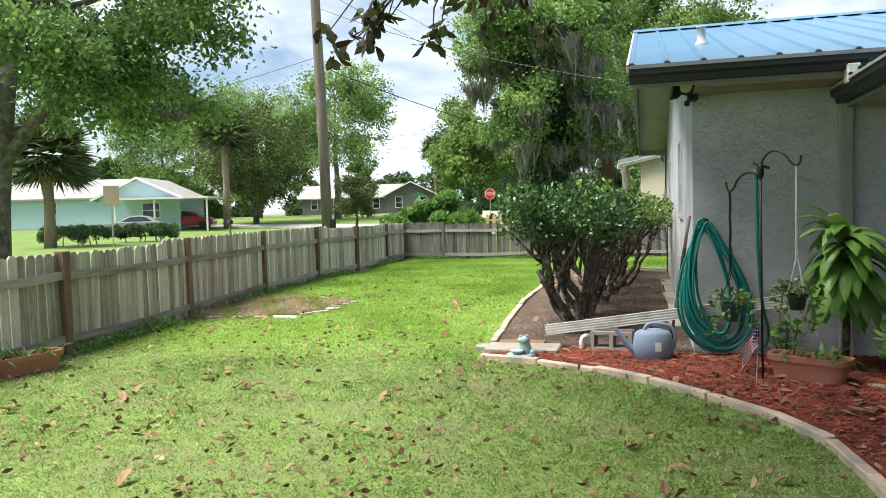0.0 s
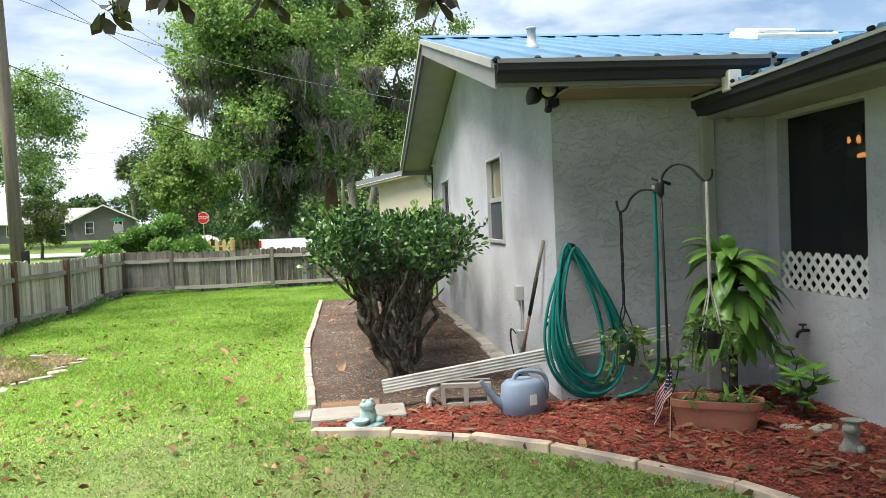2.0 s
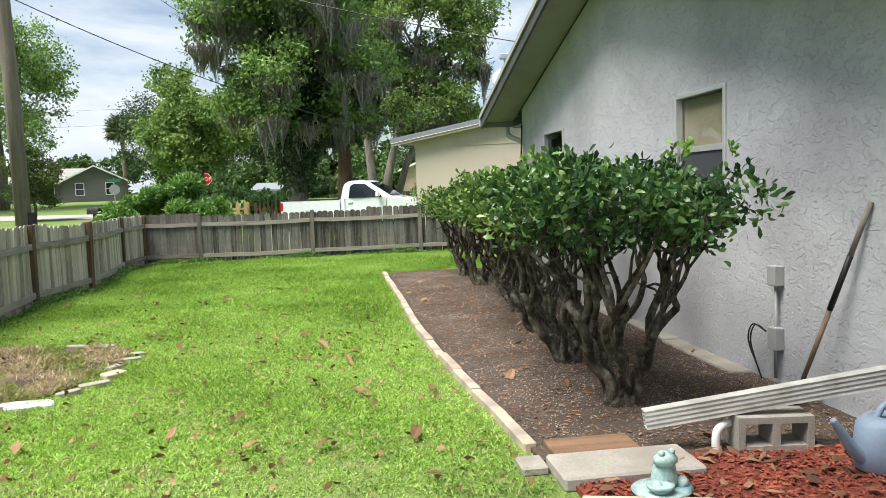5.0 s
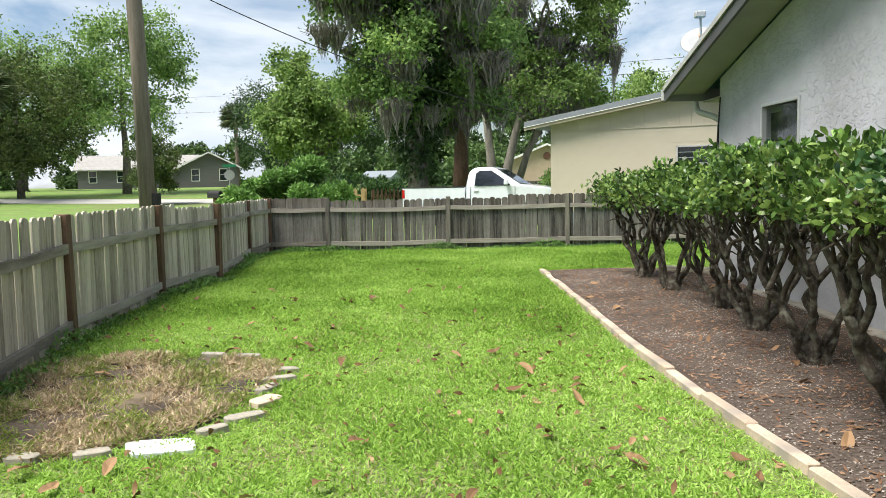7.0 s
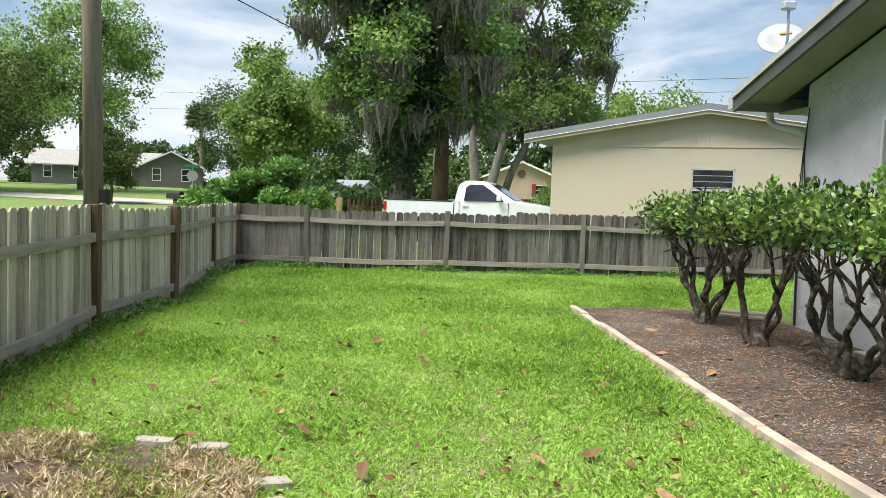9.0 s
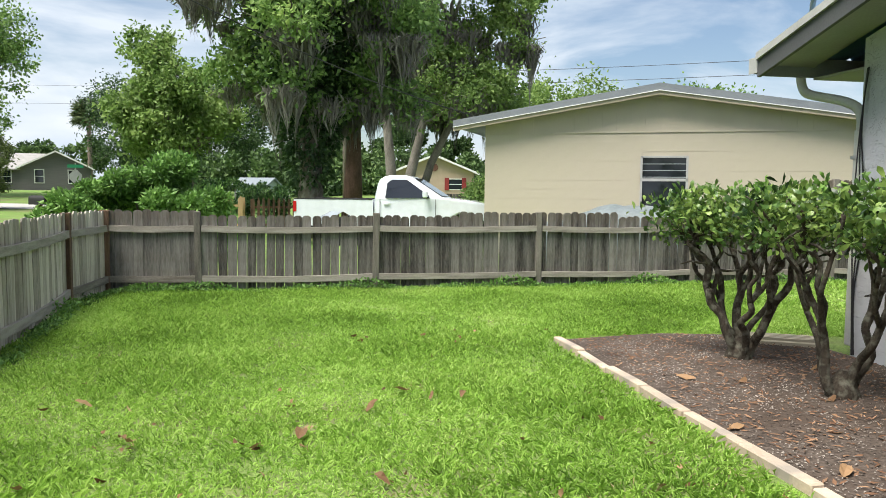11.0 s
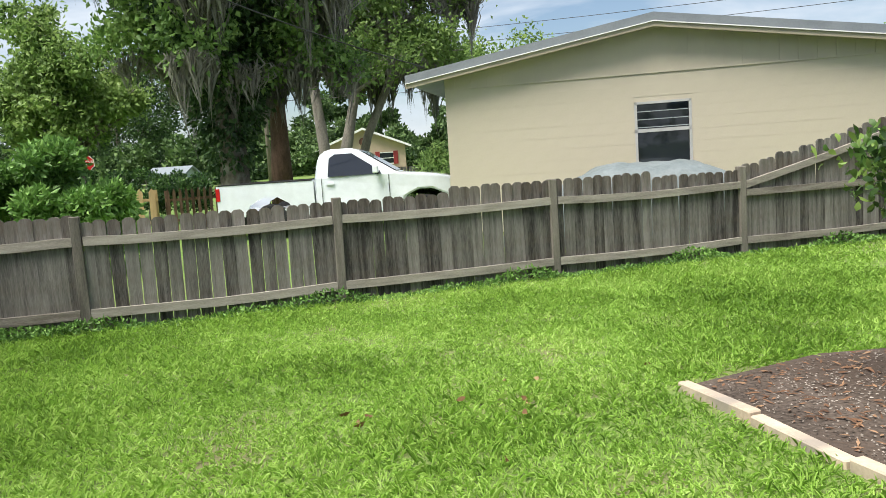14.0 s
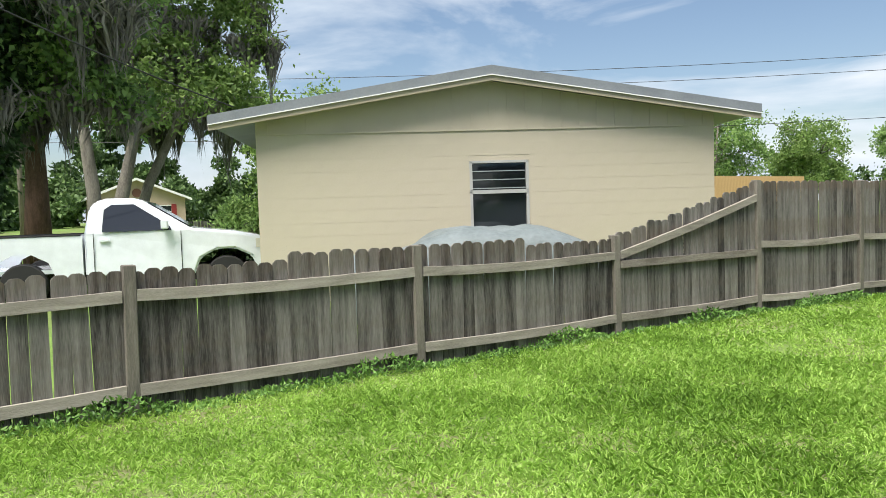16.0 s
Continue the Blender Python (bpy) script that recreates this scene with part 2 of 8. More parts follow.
def prism(bm, poly, axis, a, b):
    """Extrude a closed outline in the plane across the axis from a to b."""
    def pt(u, v, w):
        return {"x": (w, u, v), "y": (u, w, v), "z": (u, v, w)}[axis]
    lo = [bm.verts.new(pt(u, v, a)) for u, v in poly]
    hi = [bm.verts.new(pt(u, v, b)) for u, v in poly]
    k = len(poly)
    fs = [bm.faces.new(lo), bm.faces.new(hi)]
    for i in range(k):
        fs.append(bm.faces.new((lo[i], lo[(i + 1) % k], hi[(i + 1) % k], hi[i])))
    bmesh.ops.recalc_face_normals(bm, faces=fs)
    return lo + hi


def tube(bm, pts, radii, sides=8, cap=True):
    """A tube along points with a radius at each."""
    pts = [Vector(p) for p in pts]
    if not hasattr(radii, "__len__"):
        radii = [radii] * len(pts)
    rings = []
    ref = None
    for i, p in enumerate(pts):
        d = (pts[min(i + 1, len(pts) - 1)] - pts[max(i - 1, 0)])
        d = d.normalized() if d.length > 1e-9 else Vector((0, 0, 1))
        if ref is None:
            ref = d.orthogonal().normalized()
        u = (ref - d * ref.dot(d))
        u = u.normalized() if u.length > 1e-6 else d.orthogonal().normalized()
        ref = u
        v = d.cross(u)
        rings.append([bm.verts.new(p + (u * math.cos(6.28318 * k / sides) + v * math.sin(6.28318 * k / sides)) * radii[i]) for k in range(sides)])
    for a, b in zip(rings, rings[1:]):
        for k in range(sides):
            bm.faces.new((a[k], a[(k + 1) % sides], b[(k + 1) % sides], b[k]))
    if cap:
        bm.faces.new(rings[0][::-1])
        bm.faces.new(rings[-1])


def lathe(bm, profile, steps=24, at=(0, 0, 0), sx=1.0, sy=1.0):
    """Turn (radius, z) points about the upright axis."""
    rings = []
    for r, z in profile:
        rings.append([bm.verts.new((at[0] + sx * r * math.cos(6.28318 * k / steps), at[1] + sy * r * math.sin(6.28318 * k / steps), at[2] + z)) for k in range(steps)])
    for a, b in zip(rings, rings[1:]):
        for k in range(steps):
            bm.faces.new((a[k], a[(k + 1) % steps], b[(k + 1) % steps], b[k]))
    bm.faces.new(rings[0][::-1])
    bm.faces.new(rings[-1])


def thing(name, label, category, at=(0, 0, 0), rz=0.0, group="", kind=""):
    e = new(name)
    e.matrix_world = pose(*at, 0, 0, rz)
    return tagged(e, label, category, group, kind)


RNG = np.random.default_rng(7)


def raw_mesh(name, verts, faces_n, loops, mat, smooth=False):
    """Fast mesh from numpy arrays; faces all with faces_n corners."""
    me = bpy.data.meshes.new(name)
    nf = len(loops) // faces_n
    me.vertices.add(len(verts))
    me.vertices.foreach_set("co", np.asarray(verts, np.float32).ravel())
    me.loops.add(len(loops))
    me.loops.foreach_set("vertex_index", np.asarray(loops, np.int32))
    me.polygons.add(nf)
    me.polygons.foreach_set("loop_start", np.arange(0, nf * faces_n, faces_n, dtype=np.int32))
    me.materials.append(mat)
    me.update(calc_edges=True)
    me.validate()
    return me


def unit(v):
    return v / np.maximum(np.linalg.norm(v, axis=1, keepdims=True), 1e-9)


def leaves_mesh(name, pos, direc, length, width, mat, fold=0.25):
    """One leaf per point: a folded four-sided blade of two triangles along the midrib."""
    n = len(pos)
    d = unit(direc)
    side = unit(np.cross(d, RNG.normal(size=(n, 3))))
    up = np.cross(side, d)
    L = length * RNG.uniform(0.65, 1.25, (n, 1))
    W = width * RNG.uniform(0.7, 1.2, (n, 1))
    base = pos
    tip = pos + d * L - up * L * 0.12
    mid = pos + d * L * 0.45
    lft = mid + side * W * 0.5 + up * W * fold
    rgt = mid - side * W * 0.5 + up * W * fold
    v = np.stack([base, rgt, tip, lft], 1).reshape(-1, 3)
    i = np.arange(n)[:, None] * 4
    loops = np.concatenate([i, i + 1, i + 2, i, i + 2, i + 3], 1).ravel()
    return raw_mesh(name, v, 3, loops, mat)


def broad_leaves(name, pos, direc, length, width, mat, fold=0.2, curl=0.15):
    """One rounded leaf per point, widest past its middle: six corners, four triangles about the midrib."""
    n = len(pos)
    d = unit(direc)
    side = unit(np.cross(d, RNG.normal(size=(n, 3))))
    up = np.cross(side, d)
    L = length * RNG.uniform(0.6, 1.2, (n, 1))
    W = width * RNG.uniform(0.75, 1.2, (n, 1))
    rows = [pos]
    for f, w in ((0.35, 0.36), (0.72, 0.5)):
        c = pos + d * L * f - up * L * curl * f * f
        rows += [c - side * W * w + up * W * fold, c + side * W * w + up * W * fold]
    rows.append(pos + d * L - up * L * curl)
    v = np.stack(rows, 1).reshape(-1, 3)
    i = np.arange(n)[:, None] * 6
    loops = np.concatenate([i, i + 1, i + 2, i + 1, i + 3, i + 2, i + 2, i + 3, i + 4, i + 3, i + 5, i + 4], 1).ravel()
    return raw_mesh(name, v, 3, loops, mat)


def crown_points(clumps, n, shell=0.55):
    """Points in a set of ellipsoid clumps (x, y, z, rx, ry, rz), mostly near their skins."""
    c = np.array(clumps, float)
    w = (c[:, 3] * c[:, 4] * c[:, 5]) ** 0.66
    k = RNG.choice(len(c), n, p=w / w.sum())
    d = unit(RNG.normal(size=(n, 3)))
    r = shell + (1.05 - shell) * RNG.random((n, 1)) ** 0.7
    r *= 1 + 0.18 * RNG.normal(size=(n, 1)) * (RNG.random((n, 1)) < 0.3)
    return c[k, :3] + d * r * c[k, 3:6], d


# ---------------- ground ----------------
def gz(x, y):
    """The land rises a little beyond the street."""
    d = math.hypot(x + 4, y - 8)
    t = min(1.0, max(0.0, (d - 35.0) / 42.0))
    return 1.1 * t * t * (3 - 2 * t)


def build_ground():
    bm = bmesh.new()
    rad = [0, 20, 34] + [36 + 3 * k for k in range(16)] + [100, 160, 300, 700]
    rings = []
    for rr in rad[1:]:
        rings.append([bm.verts.new((-4 + rr * math.cos(a * math.pi / 36), 8 + rr * math.sin(a * math.pi / 36), gz(-4 + rr, 8))) for a in range(72)])
    bm.faces.new(rings[0])
    for p, q in zip(rings, rings[1:]):
        for k in range(72):
            bm.faces.new((p[k], q[k], q[(k + 1) % 72], p[(k + 1) % 72]))
    bmesh.ops.recalc_face_normals(bm, faces=bm.faces[:])
    tagged(part("ground", bm, M_GROUND, smooth=True), "green lawn turf reaching out to the street", "ground", kind="structure")


build_ground()

XP0 = 1.8
SIDE_EDGE = [(-2.27, 12.36), (-2.25, 10.6), (-2.24, 8.8), (-2.24, 6.85), (-2.12, 4.7), (-2.0, 3.2)]
FRONT_EDGE = [(-1.97, 2.42), (-1.09, 2.15), (-0.6, 1.81), (-0.32, 1.51), (0.2, 0.95), (0.57, 0.36), (0.64, -0.1), (0.68, -0.6), (0.78, -2.6), (0.9, -6.5)]
M_DIRT = surface("shell_and_dirt_bed", (0.035, 0.026, 0.02), (0.135, 0.105, 0.086), 3, 0.95, 0.8, 40, stain=(0.07, 0.05, 0.038), stain_scale=1.0, bump_dist=0.02, amount=0.9)
M_MULCH = surface("red_mulch_bed", (0.06, 0.018, 0.012), (0.26, 0.065, 0.04), 12, 0.95, 0.8, 50, bump_dist=0.02, amount=0.7)


def bed(name, outline, z, mat, label):
    """A soil bed as a finely divided, slightly heaped sheet with a skirt down into the ground."""
    bm = bmesh.new()
    vs = [bm.verts.new((x, y, z)) for x, y in outline]
    f = bm.faces.new(vs)
    if f.normal.z < 0:
        f.normal_flip()
    ex = bmesh.ops.extrude_face_region(bm, geom=[f])
    low = [g for g in ex["geom"] if isinstance(g, bmesh.types.BMVert)]
    bmesh.ops.translate(bm, verts=low, vec=(0, 0, -z - 0.05))
    bmesh.ops.recalc_face_normals(bm, faces=bm.faces[:])
    return tagged(part(name, bm, mat), label, "planting bed", kind="structure")


bed("side_bed", [(-2.2, 12.36), (-1.2, 12.55), (0.0, 12.3), (0.0, 2.8), (-2.0, 3.0), (-2.08, 4.7), (-2.18, 6.85), (-2.2, 8.8)],
    0.03, M_DIRT, "bare shell and dirt bed under the shrub row")
bed("mulch_bed", [(-1.95, 2.98)] + [(x + 0.04, y + 0.05) for x, y in FRONT_EDGE] + [(XP0, -6.5), (XP0, 2.8), (0.0, 2.79)],
    0.035, M_MULCH, "red wood-chip mulch bed along the house")


# ---------------- wooden fence ----------------
POSTS_BACK = [(-7.21, 16.43), (-6.01, 16.36), (-3.605, 16.466), (-1.165, 16.575), (1.36, 16.68), (3.82, 16.72), (5.99, 16.66), (8.4, 16.6)]
POSTS_LEFT = [(-7.21, 16.43), (-7.3, 15.05), (-7.06, 12.2), (-7.25, 10.38), (-7.11, 7.76), (-6.68, 4.75), (-6.46, 2.12), (-6.3, -0.3), (-6.2, -2.75), (-6.1, -5.2), (-6.0, -7.6)]


def picket_mesh(k, h, mat):
    """Dog-eared board, warped a little; local x across, y thick, z up."""
    r = random.Random(k)
    w, t, e = 0.121 + r.uniform(-0.004, 0.0035), 0.017, 0.03
    bm = bmesh.new()
    o = [(-w / 2, 0), (w / 2, 0), (w / 2, h - e), (w / 2 - e * 0.8, h - e * 0.15), (w / 2 - e * 1.3, h), (-w / 2 + e * 1.3, h), (-w / 2 + e * 0.8, h - e * 0.15), (-w / 2, h - e)]
    prism(bm, o, "y", -t / 2, t / 2)
    for v in bm.verts:
        v.co.y += 0.006 * math.sin(v.co.z * 3 + k)
        v.co.x += 0.004 * math.sin(v.co.z * 2.2 + k * 2)
    me = bpy.data.meshes.new("picket")
    bm.to_mesh(me)
    bm.free()
    me.materials.append(mat)
    return me


def fence_run(name, posts, heights, inner, label, post_mats, rail_z=(0.18, 0.86), post_w=0.09, wood=M_FENCE):
    """Posts, two rails on the yard side and pickets behind them, bay by bay. inner: side (+1/-1) on which the yard lies."""
    root = tagged(new(name), label, "fence", kind="structure")
    root.location = (0, 0, 0)
    meshes = {}
    r = random.Random(len(name))
    for i, (x, y) in enumerate(posts):
        q = posts[min(i + 1, len(posts) - 1)] if i + 1 < len(posts) else posts[i - 1]
        ang = math.atan2(q[1] - y, q[0] - x)
        h = heights[i][0] if not isinstance(heights[i], (int, float)) else heights[i]
        bm = boxbm(-post_w / 2, post_w / 2, -post_w / 2, post_w / 2, -0.05, h, bevel=0.006)
        o = part("post", bm, post_mats[i % len(post_mats)] if len(post_mats) > 1 else post_mats[0], root)
        o.matrix_local = pose(x, y, 0, r.uniform(-1, 1), r.uniform(-1, 1), math.degrees(ang))
    for i in range(len(posts) - 1):
        a, b = Vector(posts[i]), Vector(posts[i + 1])
        ha, hb = heights[i], heights[i + 1]
        d = (b - a)
        L = d.length
        u = d / L
        nrm = Vector((-u.y, u.x)) * inner
        ang = math.degrees(math.atan2(u.y, u.x))
        steps = 6
        for k, rz in enumerate(rail_z):
            slope = (hb - ha) if (k == 1 and abs(hb - ha) > 0.3) else 0
            bm = bmesh.new()
            sag = r.uniform(0.01, 0.035) * (1 if L > 2 else 0.3)
            outl = []
            for s in range(steps + 1):
                f = s / steps
                outl.append((0.045 + (L - 0.09) * f, rz + slope * f - sag * math.sin(math.pi * f) + r.uniform(-0.003, 0.003)))
            poly = [(p, z - 0.042) for p, z in outl] + [(p, z + 0.042) for p, z in reversed(outl)]
            prism(bm, poly, "y", -0.019, 0.019)
            o = part("rail", bm, M_RAIL, root)
            o.matrix_local = pose(a.x + nrm.x * 0.03, a.y + nrm.y * 0.03, 0, 0, 0, ang)
            if abs(hb - ha) > 0.3 and k == 1:
                bm = boxbm(0.045, L - 0.045, -0.019, 0.019, rz - 0.04 - 0.1, rz + 0.04 - 0.1)
                o = part("rail", bm, M_RAIL, root)
                o.matrix_local = pose(a.x + nrm.x * 0.03, a.y + nrm.y * 0.03, 0, 0, 0, ang)
        n = max(2, round(L / 0.125))
        for j in range(n):
            f = (j + 0.5) / n
            h = ha + (hb - ha) * f - 0.04
            key = (round(h / 0.06), r.randrange(3))
            if key not in meshes:
                meshes[key] = picket_mesh(len(meshes), key[0] * 0.06, wood)
            o = new("picket", meshes[key])
            o.parent = root
            p = a + d * f - nrm * (0.0 + r.uniform(0, 0.006))
            o.matrix_local = pose(p.x, p.y, 0.02 + r.uniform(-0.012, 0.012), r.uniform(-0.6, 0.6), r.uniform(-0.7, 0.7), ang + r.uniform(-2, 2))
    return root


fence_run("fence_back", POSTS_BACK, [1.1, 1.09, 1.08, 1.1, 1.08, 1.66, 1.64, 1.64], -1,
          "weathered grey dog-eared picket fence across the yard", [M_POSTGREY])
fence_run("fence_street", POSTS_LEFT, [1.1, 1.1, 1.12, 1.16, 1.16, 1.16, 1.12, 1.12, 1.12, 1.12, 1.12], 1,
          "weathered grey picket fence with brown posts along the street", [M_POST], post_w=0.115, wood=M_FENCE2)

# ---------------- own house ----------------
Y0, Y1, RIDGE = 2.8, 11.36, 7.12
XP = XP0
OPENINGS = [(1.56, 2.62), (0.3, 1.27), (-0.94, 0.01), (-2.2, -1.26), (-3.5, -2.55)]
OZ0, OZ1 = 0.865, 2.22
EAVE_N, EAVE_F = 2.25, 12.03
SL = (3.97 - 2.66) / (RIDGE - EAVE_N)


def roof_z(y):
    return 3.97 - SL * abs(y - RIDGE)


def wall_cells(bm, us, zs, holes, thick, tf):
    """Wall slab in (u, z) cells, leaving the holes open, with reveals. tf maps (u, depth, z) to the world."""
    def solid(i, j):
        if i < 0 or j < 0 or i >= len(us) - 1 or j >= len(zs) - 1:
            return False
        cu, cz = (us[i] + us[i + 1]) / 2, (zs[j] + zs[j + 1]) / 2
        return not any(a < cu < b and c < cz < d for a, b, c, d in holes)
    cache = {}

    def V(i, j, s):
        if (i, j, s) not in cache:
            cache[(i, j, s)] = bm.verts.new(tf(us[i], s * thick, zs[j]))
        return cache[(i, j, s)]
    for i in range(len(us) - 1):
        for j in range(len(zs) - 1):
            if not solid(i, j):
                continue
            bm.faces.new((V(i, j, 0), V(i + 1, j, 0), V(i + 1, j + 1, 0), V(i, j + 1, 0)))
            bm.faces.new((V(i, j, 1), V(i, j + 1, 1), V(i + 1, j + 1, 1), V(i + 1, j, 1)))
            for di, dj, p, q in ((-1, 0, (i, j), (i, j + 1)), (1, 0, (i + 1, j + 1), (i + 1, j)), (0, -1, (i + 1, j), (i, j)), (0, 1, (i, j + 1), (i + 1, j + 1))):
                if not solid(i + di, j + dj):
                    bm.faces.new((V(*p, 0), V(*q, 0), V(*q, 1), V(*p, 1)))
    bmesh.ops.recalc_face_normals(bm, faces=bm.faces[:])


def uniq(vals):
    return sorted(set(round(v, 4) for v in vals))


W1 = (4.79, 5.65, 1.27, 2.2)
W2 = (9.075, 9.995, 0.6, 2.2)


def build_house():
    # gable wall, its triangle included
    bm = bmesh.new()
    zt = 2.48
    wall_cells(bm, uniq([Y0, W1[0], W1[1], W2[0], W2[1], Y1]), uniq([-0.05, W1[2], W1[3], W2[2], zt]), [W1, W2], 0.2, lambda u, d, z: (d, u, z))
    top = [(Y0, zt), (Y1, zt), (Y1, roof_z(Y1) - 0.14), (RIDGE, roof_z(RIDGE) - 0.14), (Y0, roof_z(Y0) - 0.14)]
    prism(bm, top, "x", 0, 0.2)
    tagged(part("wall_gable", bm, M_STUCCO), "rough grey stucco gable wall of the house", "wall", kind="structure")
    # short front wall with the hose
    bm = boxbm(0.2, XP, Y0, Y0 + 0.2, -0.05, 2.5)
    tagged(part("wall_front", bm, M_STUCCO), "shaded grey stucco wall beside the porch", "wall", kind="structure")
    # porch wall with openings towards the yard
    holes = [(a, b, OZ0, OZ1) for a, b in OPENINGS]
    bm = bmesh.new()
    wall_cells(bm, uniq([-6.5, Y0] + [v for h in holes for v in h[:2]]), uniq([-0.05, OZ0, OZ1, 2.42]), holes, 0.18, lambda u, d, z: (XP + d, u, z))
    tagged(part("wall_porch", bm, M_STUCCO), "grey stucco porch wall with wide screened openings", "wall", kind="structure")
    # closing walls, out of sight
    bm = boxbm(0.2, 9.0, Y1 - 0.2, Y1, -0.05, 2.5)
    tagged(part("wall_rear", bm, M_STUCCO), "grey stucco rear house wall", "wall", kind="structure")
    bm = boxbm(9.0, 9.2, -6.5, Y1, -0.05, 2.5)
    tagged(part("wall_far", bm, M_STUCCO), "grey stucco far house wall", "wall", kind="structure")
    bm = boxbm(XP + 0.18, 9.0, -6.5, -6.3, -0.05, 2.4)
    tagged(part("wall_porch_end", bm, M_STUCCO), "grey stucco porch end wall", "wall", kind="structure")
    # Porch interior: part of its dimness is put into these dull greys.
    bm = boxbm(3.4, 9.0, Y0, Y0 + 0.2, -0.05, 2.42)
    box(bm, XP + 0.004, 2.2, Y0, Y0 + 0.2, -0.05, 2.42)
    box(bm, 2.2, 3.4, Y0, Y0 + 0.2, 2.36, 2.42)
    tagged(part("wall_inside", bm, plain("dim_porch_inside_wall", (0.3, 0.29, 0.27), 0.8)), "dim wall inside the porch", "wall", kind="structure")
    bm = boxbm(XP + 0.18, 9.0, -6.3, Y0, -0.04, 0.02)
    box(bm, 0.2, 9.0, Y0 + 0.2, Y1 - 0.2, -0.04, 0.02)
    tagged(part("floor", bm, plain("dim_porch_floor", (0.22, 0.2, 0.18), 0.7)), "dim porch floor", "floor", kind="structure")
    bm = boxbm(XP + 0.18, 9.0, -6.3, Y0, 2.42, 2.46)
    tagged(part("ceiling", bm, plain("dim_porch_ceiling", (0.35, 0.34, 0.32), 0.8)), "dim porch ceiling", "ceiling", kind="structure")


build_house()


def roof_sheet(bm, x0, x1, y0, z0, y1, z1, t=0.03, rib=0.3, rh=0.022):
    """Ribbed metal sheet falling from (y1, z1) to (y0, z0), with ribs running down the slope."""
    n = max(1, round((x1 - x0) / rib))
    xs = []
    for i in range(n):
        a = x0 + (x1 - x0) * i / n
        xs += [(a, 0), (a + 0.018, rh), (a + 0.045, rh), (a + 0.063, 0)]
    xs.append((x1, 0))
    lo = [bm.verts.new((x, y0, z0 + h)) for x, h in xs]
    hi = [bm.verts.new((x, y1, z1 + h)) for x, h in xs]
    lo2 = [bm.verts.new((x, y0, z0 + h - t)) for x, h in xs]
    hi2 = [bm.verts.new((x, y1, z1 + h - t)) for x, h in xs]
    for i in range(len(xs) - 1):
        bm.faces.new((lo[i], lo[i + 1], hi[i + 1], hi[i]))
        bm.faces.new((lo2[i], hi2[i], hi2[i + 1], lo2[i + 1]))
        bm.faces.new((lo2[i], lo2[i + 1], lo[i + 1], lo[i]))
    bm.faces.new((lo[0], hi[0], hi2[0], lo2[0]))
    bmesh.ops.recalc_face_normals(bm, faces=bm.faces[:])


def gutter_bm(x0, x1, yb, zt, out=-1, h=0.13, w=0.12):
    """K-style gutter along x: open trough with a stepped front."""
    o = [(yb, zt), (yb, zt - h), (yb + out * w * 0.6, zt - h), (yb + out * w * 0.72, zt - h * 0.62), (yb + out * w, zt - h * 0.45), (yb + out * w, zt), (yb + out * (w - 0.012), zt),
         (yb + out * (w - 0.012), zt - h * 0.4), (yb + out * w * 0.65, zt - h * 0.55), (yb + out * w * 0.52, zt - h + 0.01), (yb + out * 0.01, zt - h + 0.01), (yb + out * 0.01, zt)]
    bm = bmesh.new()
    prism(bm, o, "x", x0, x1)
    return bm


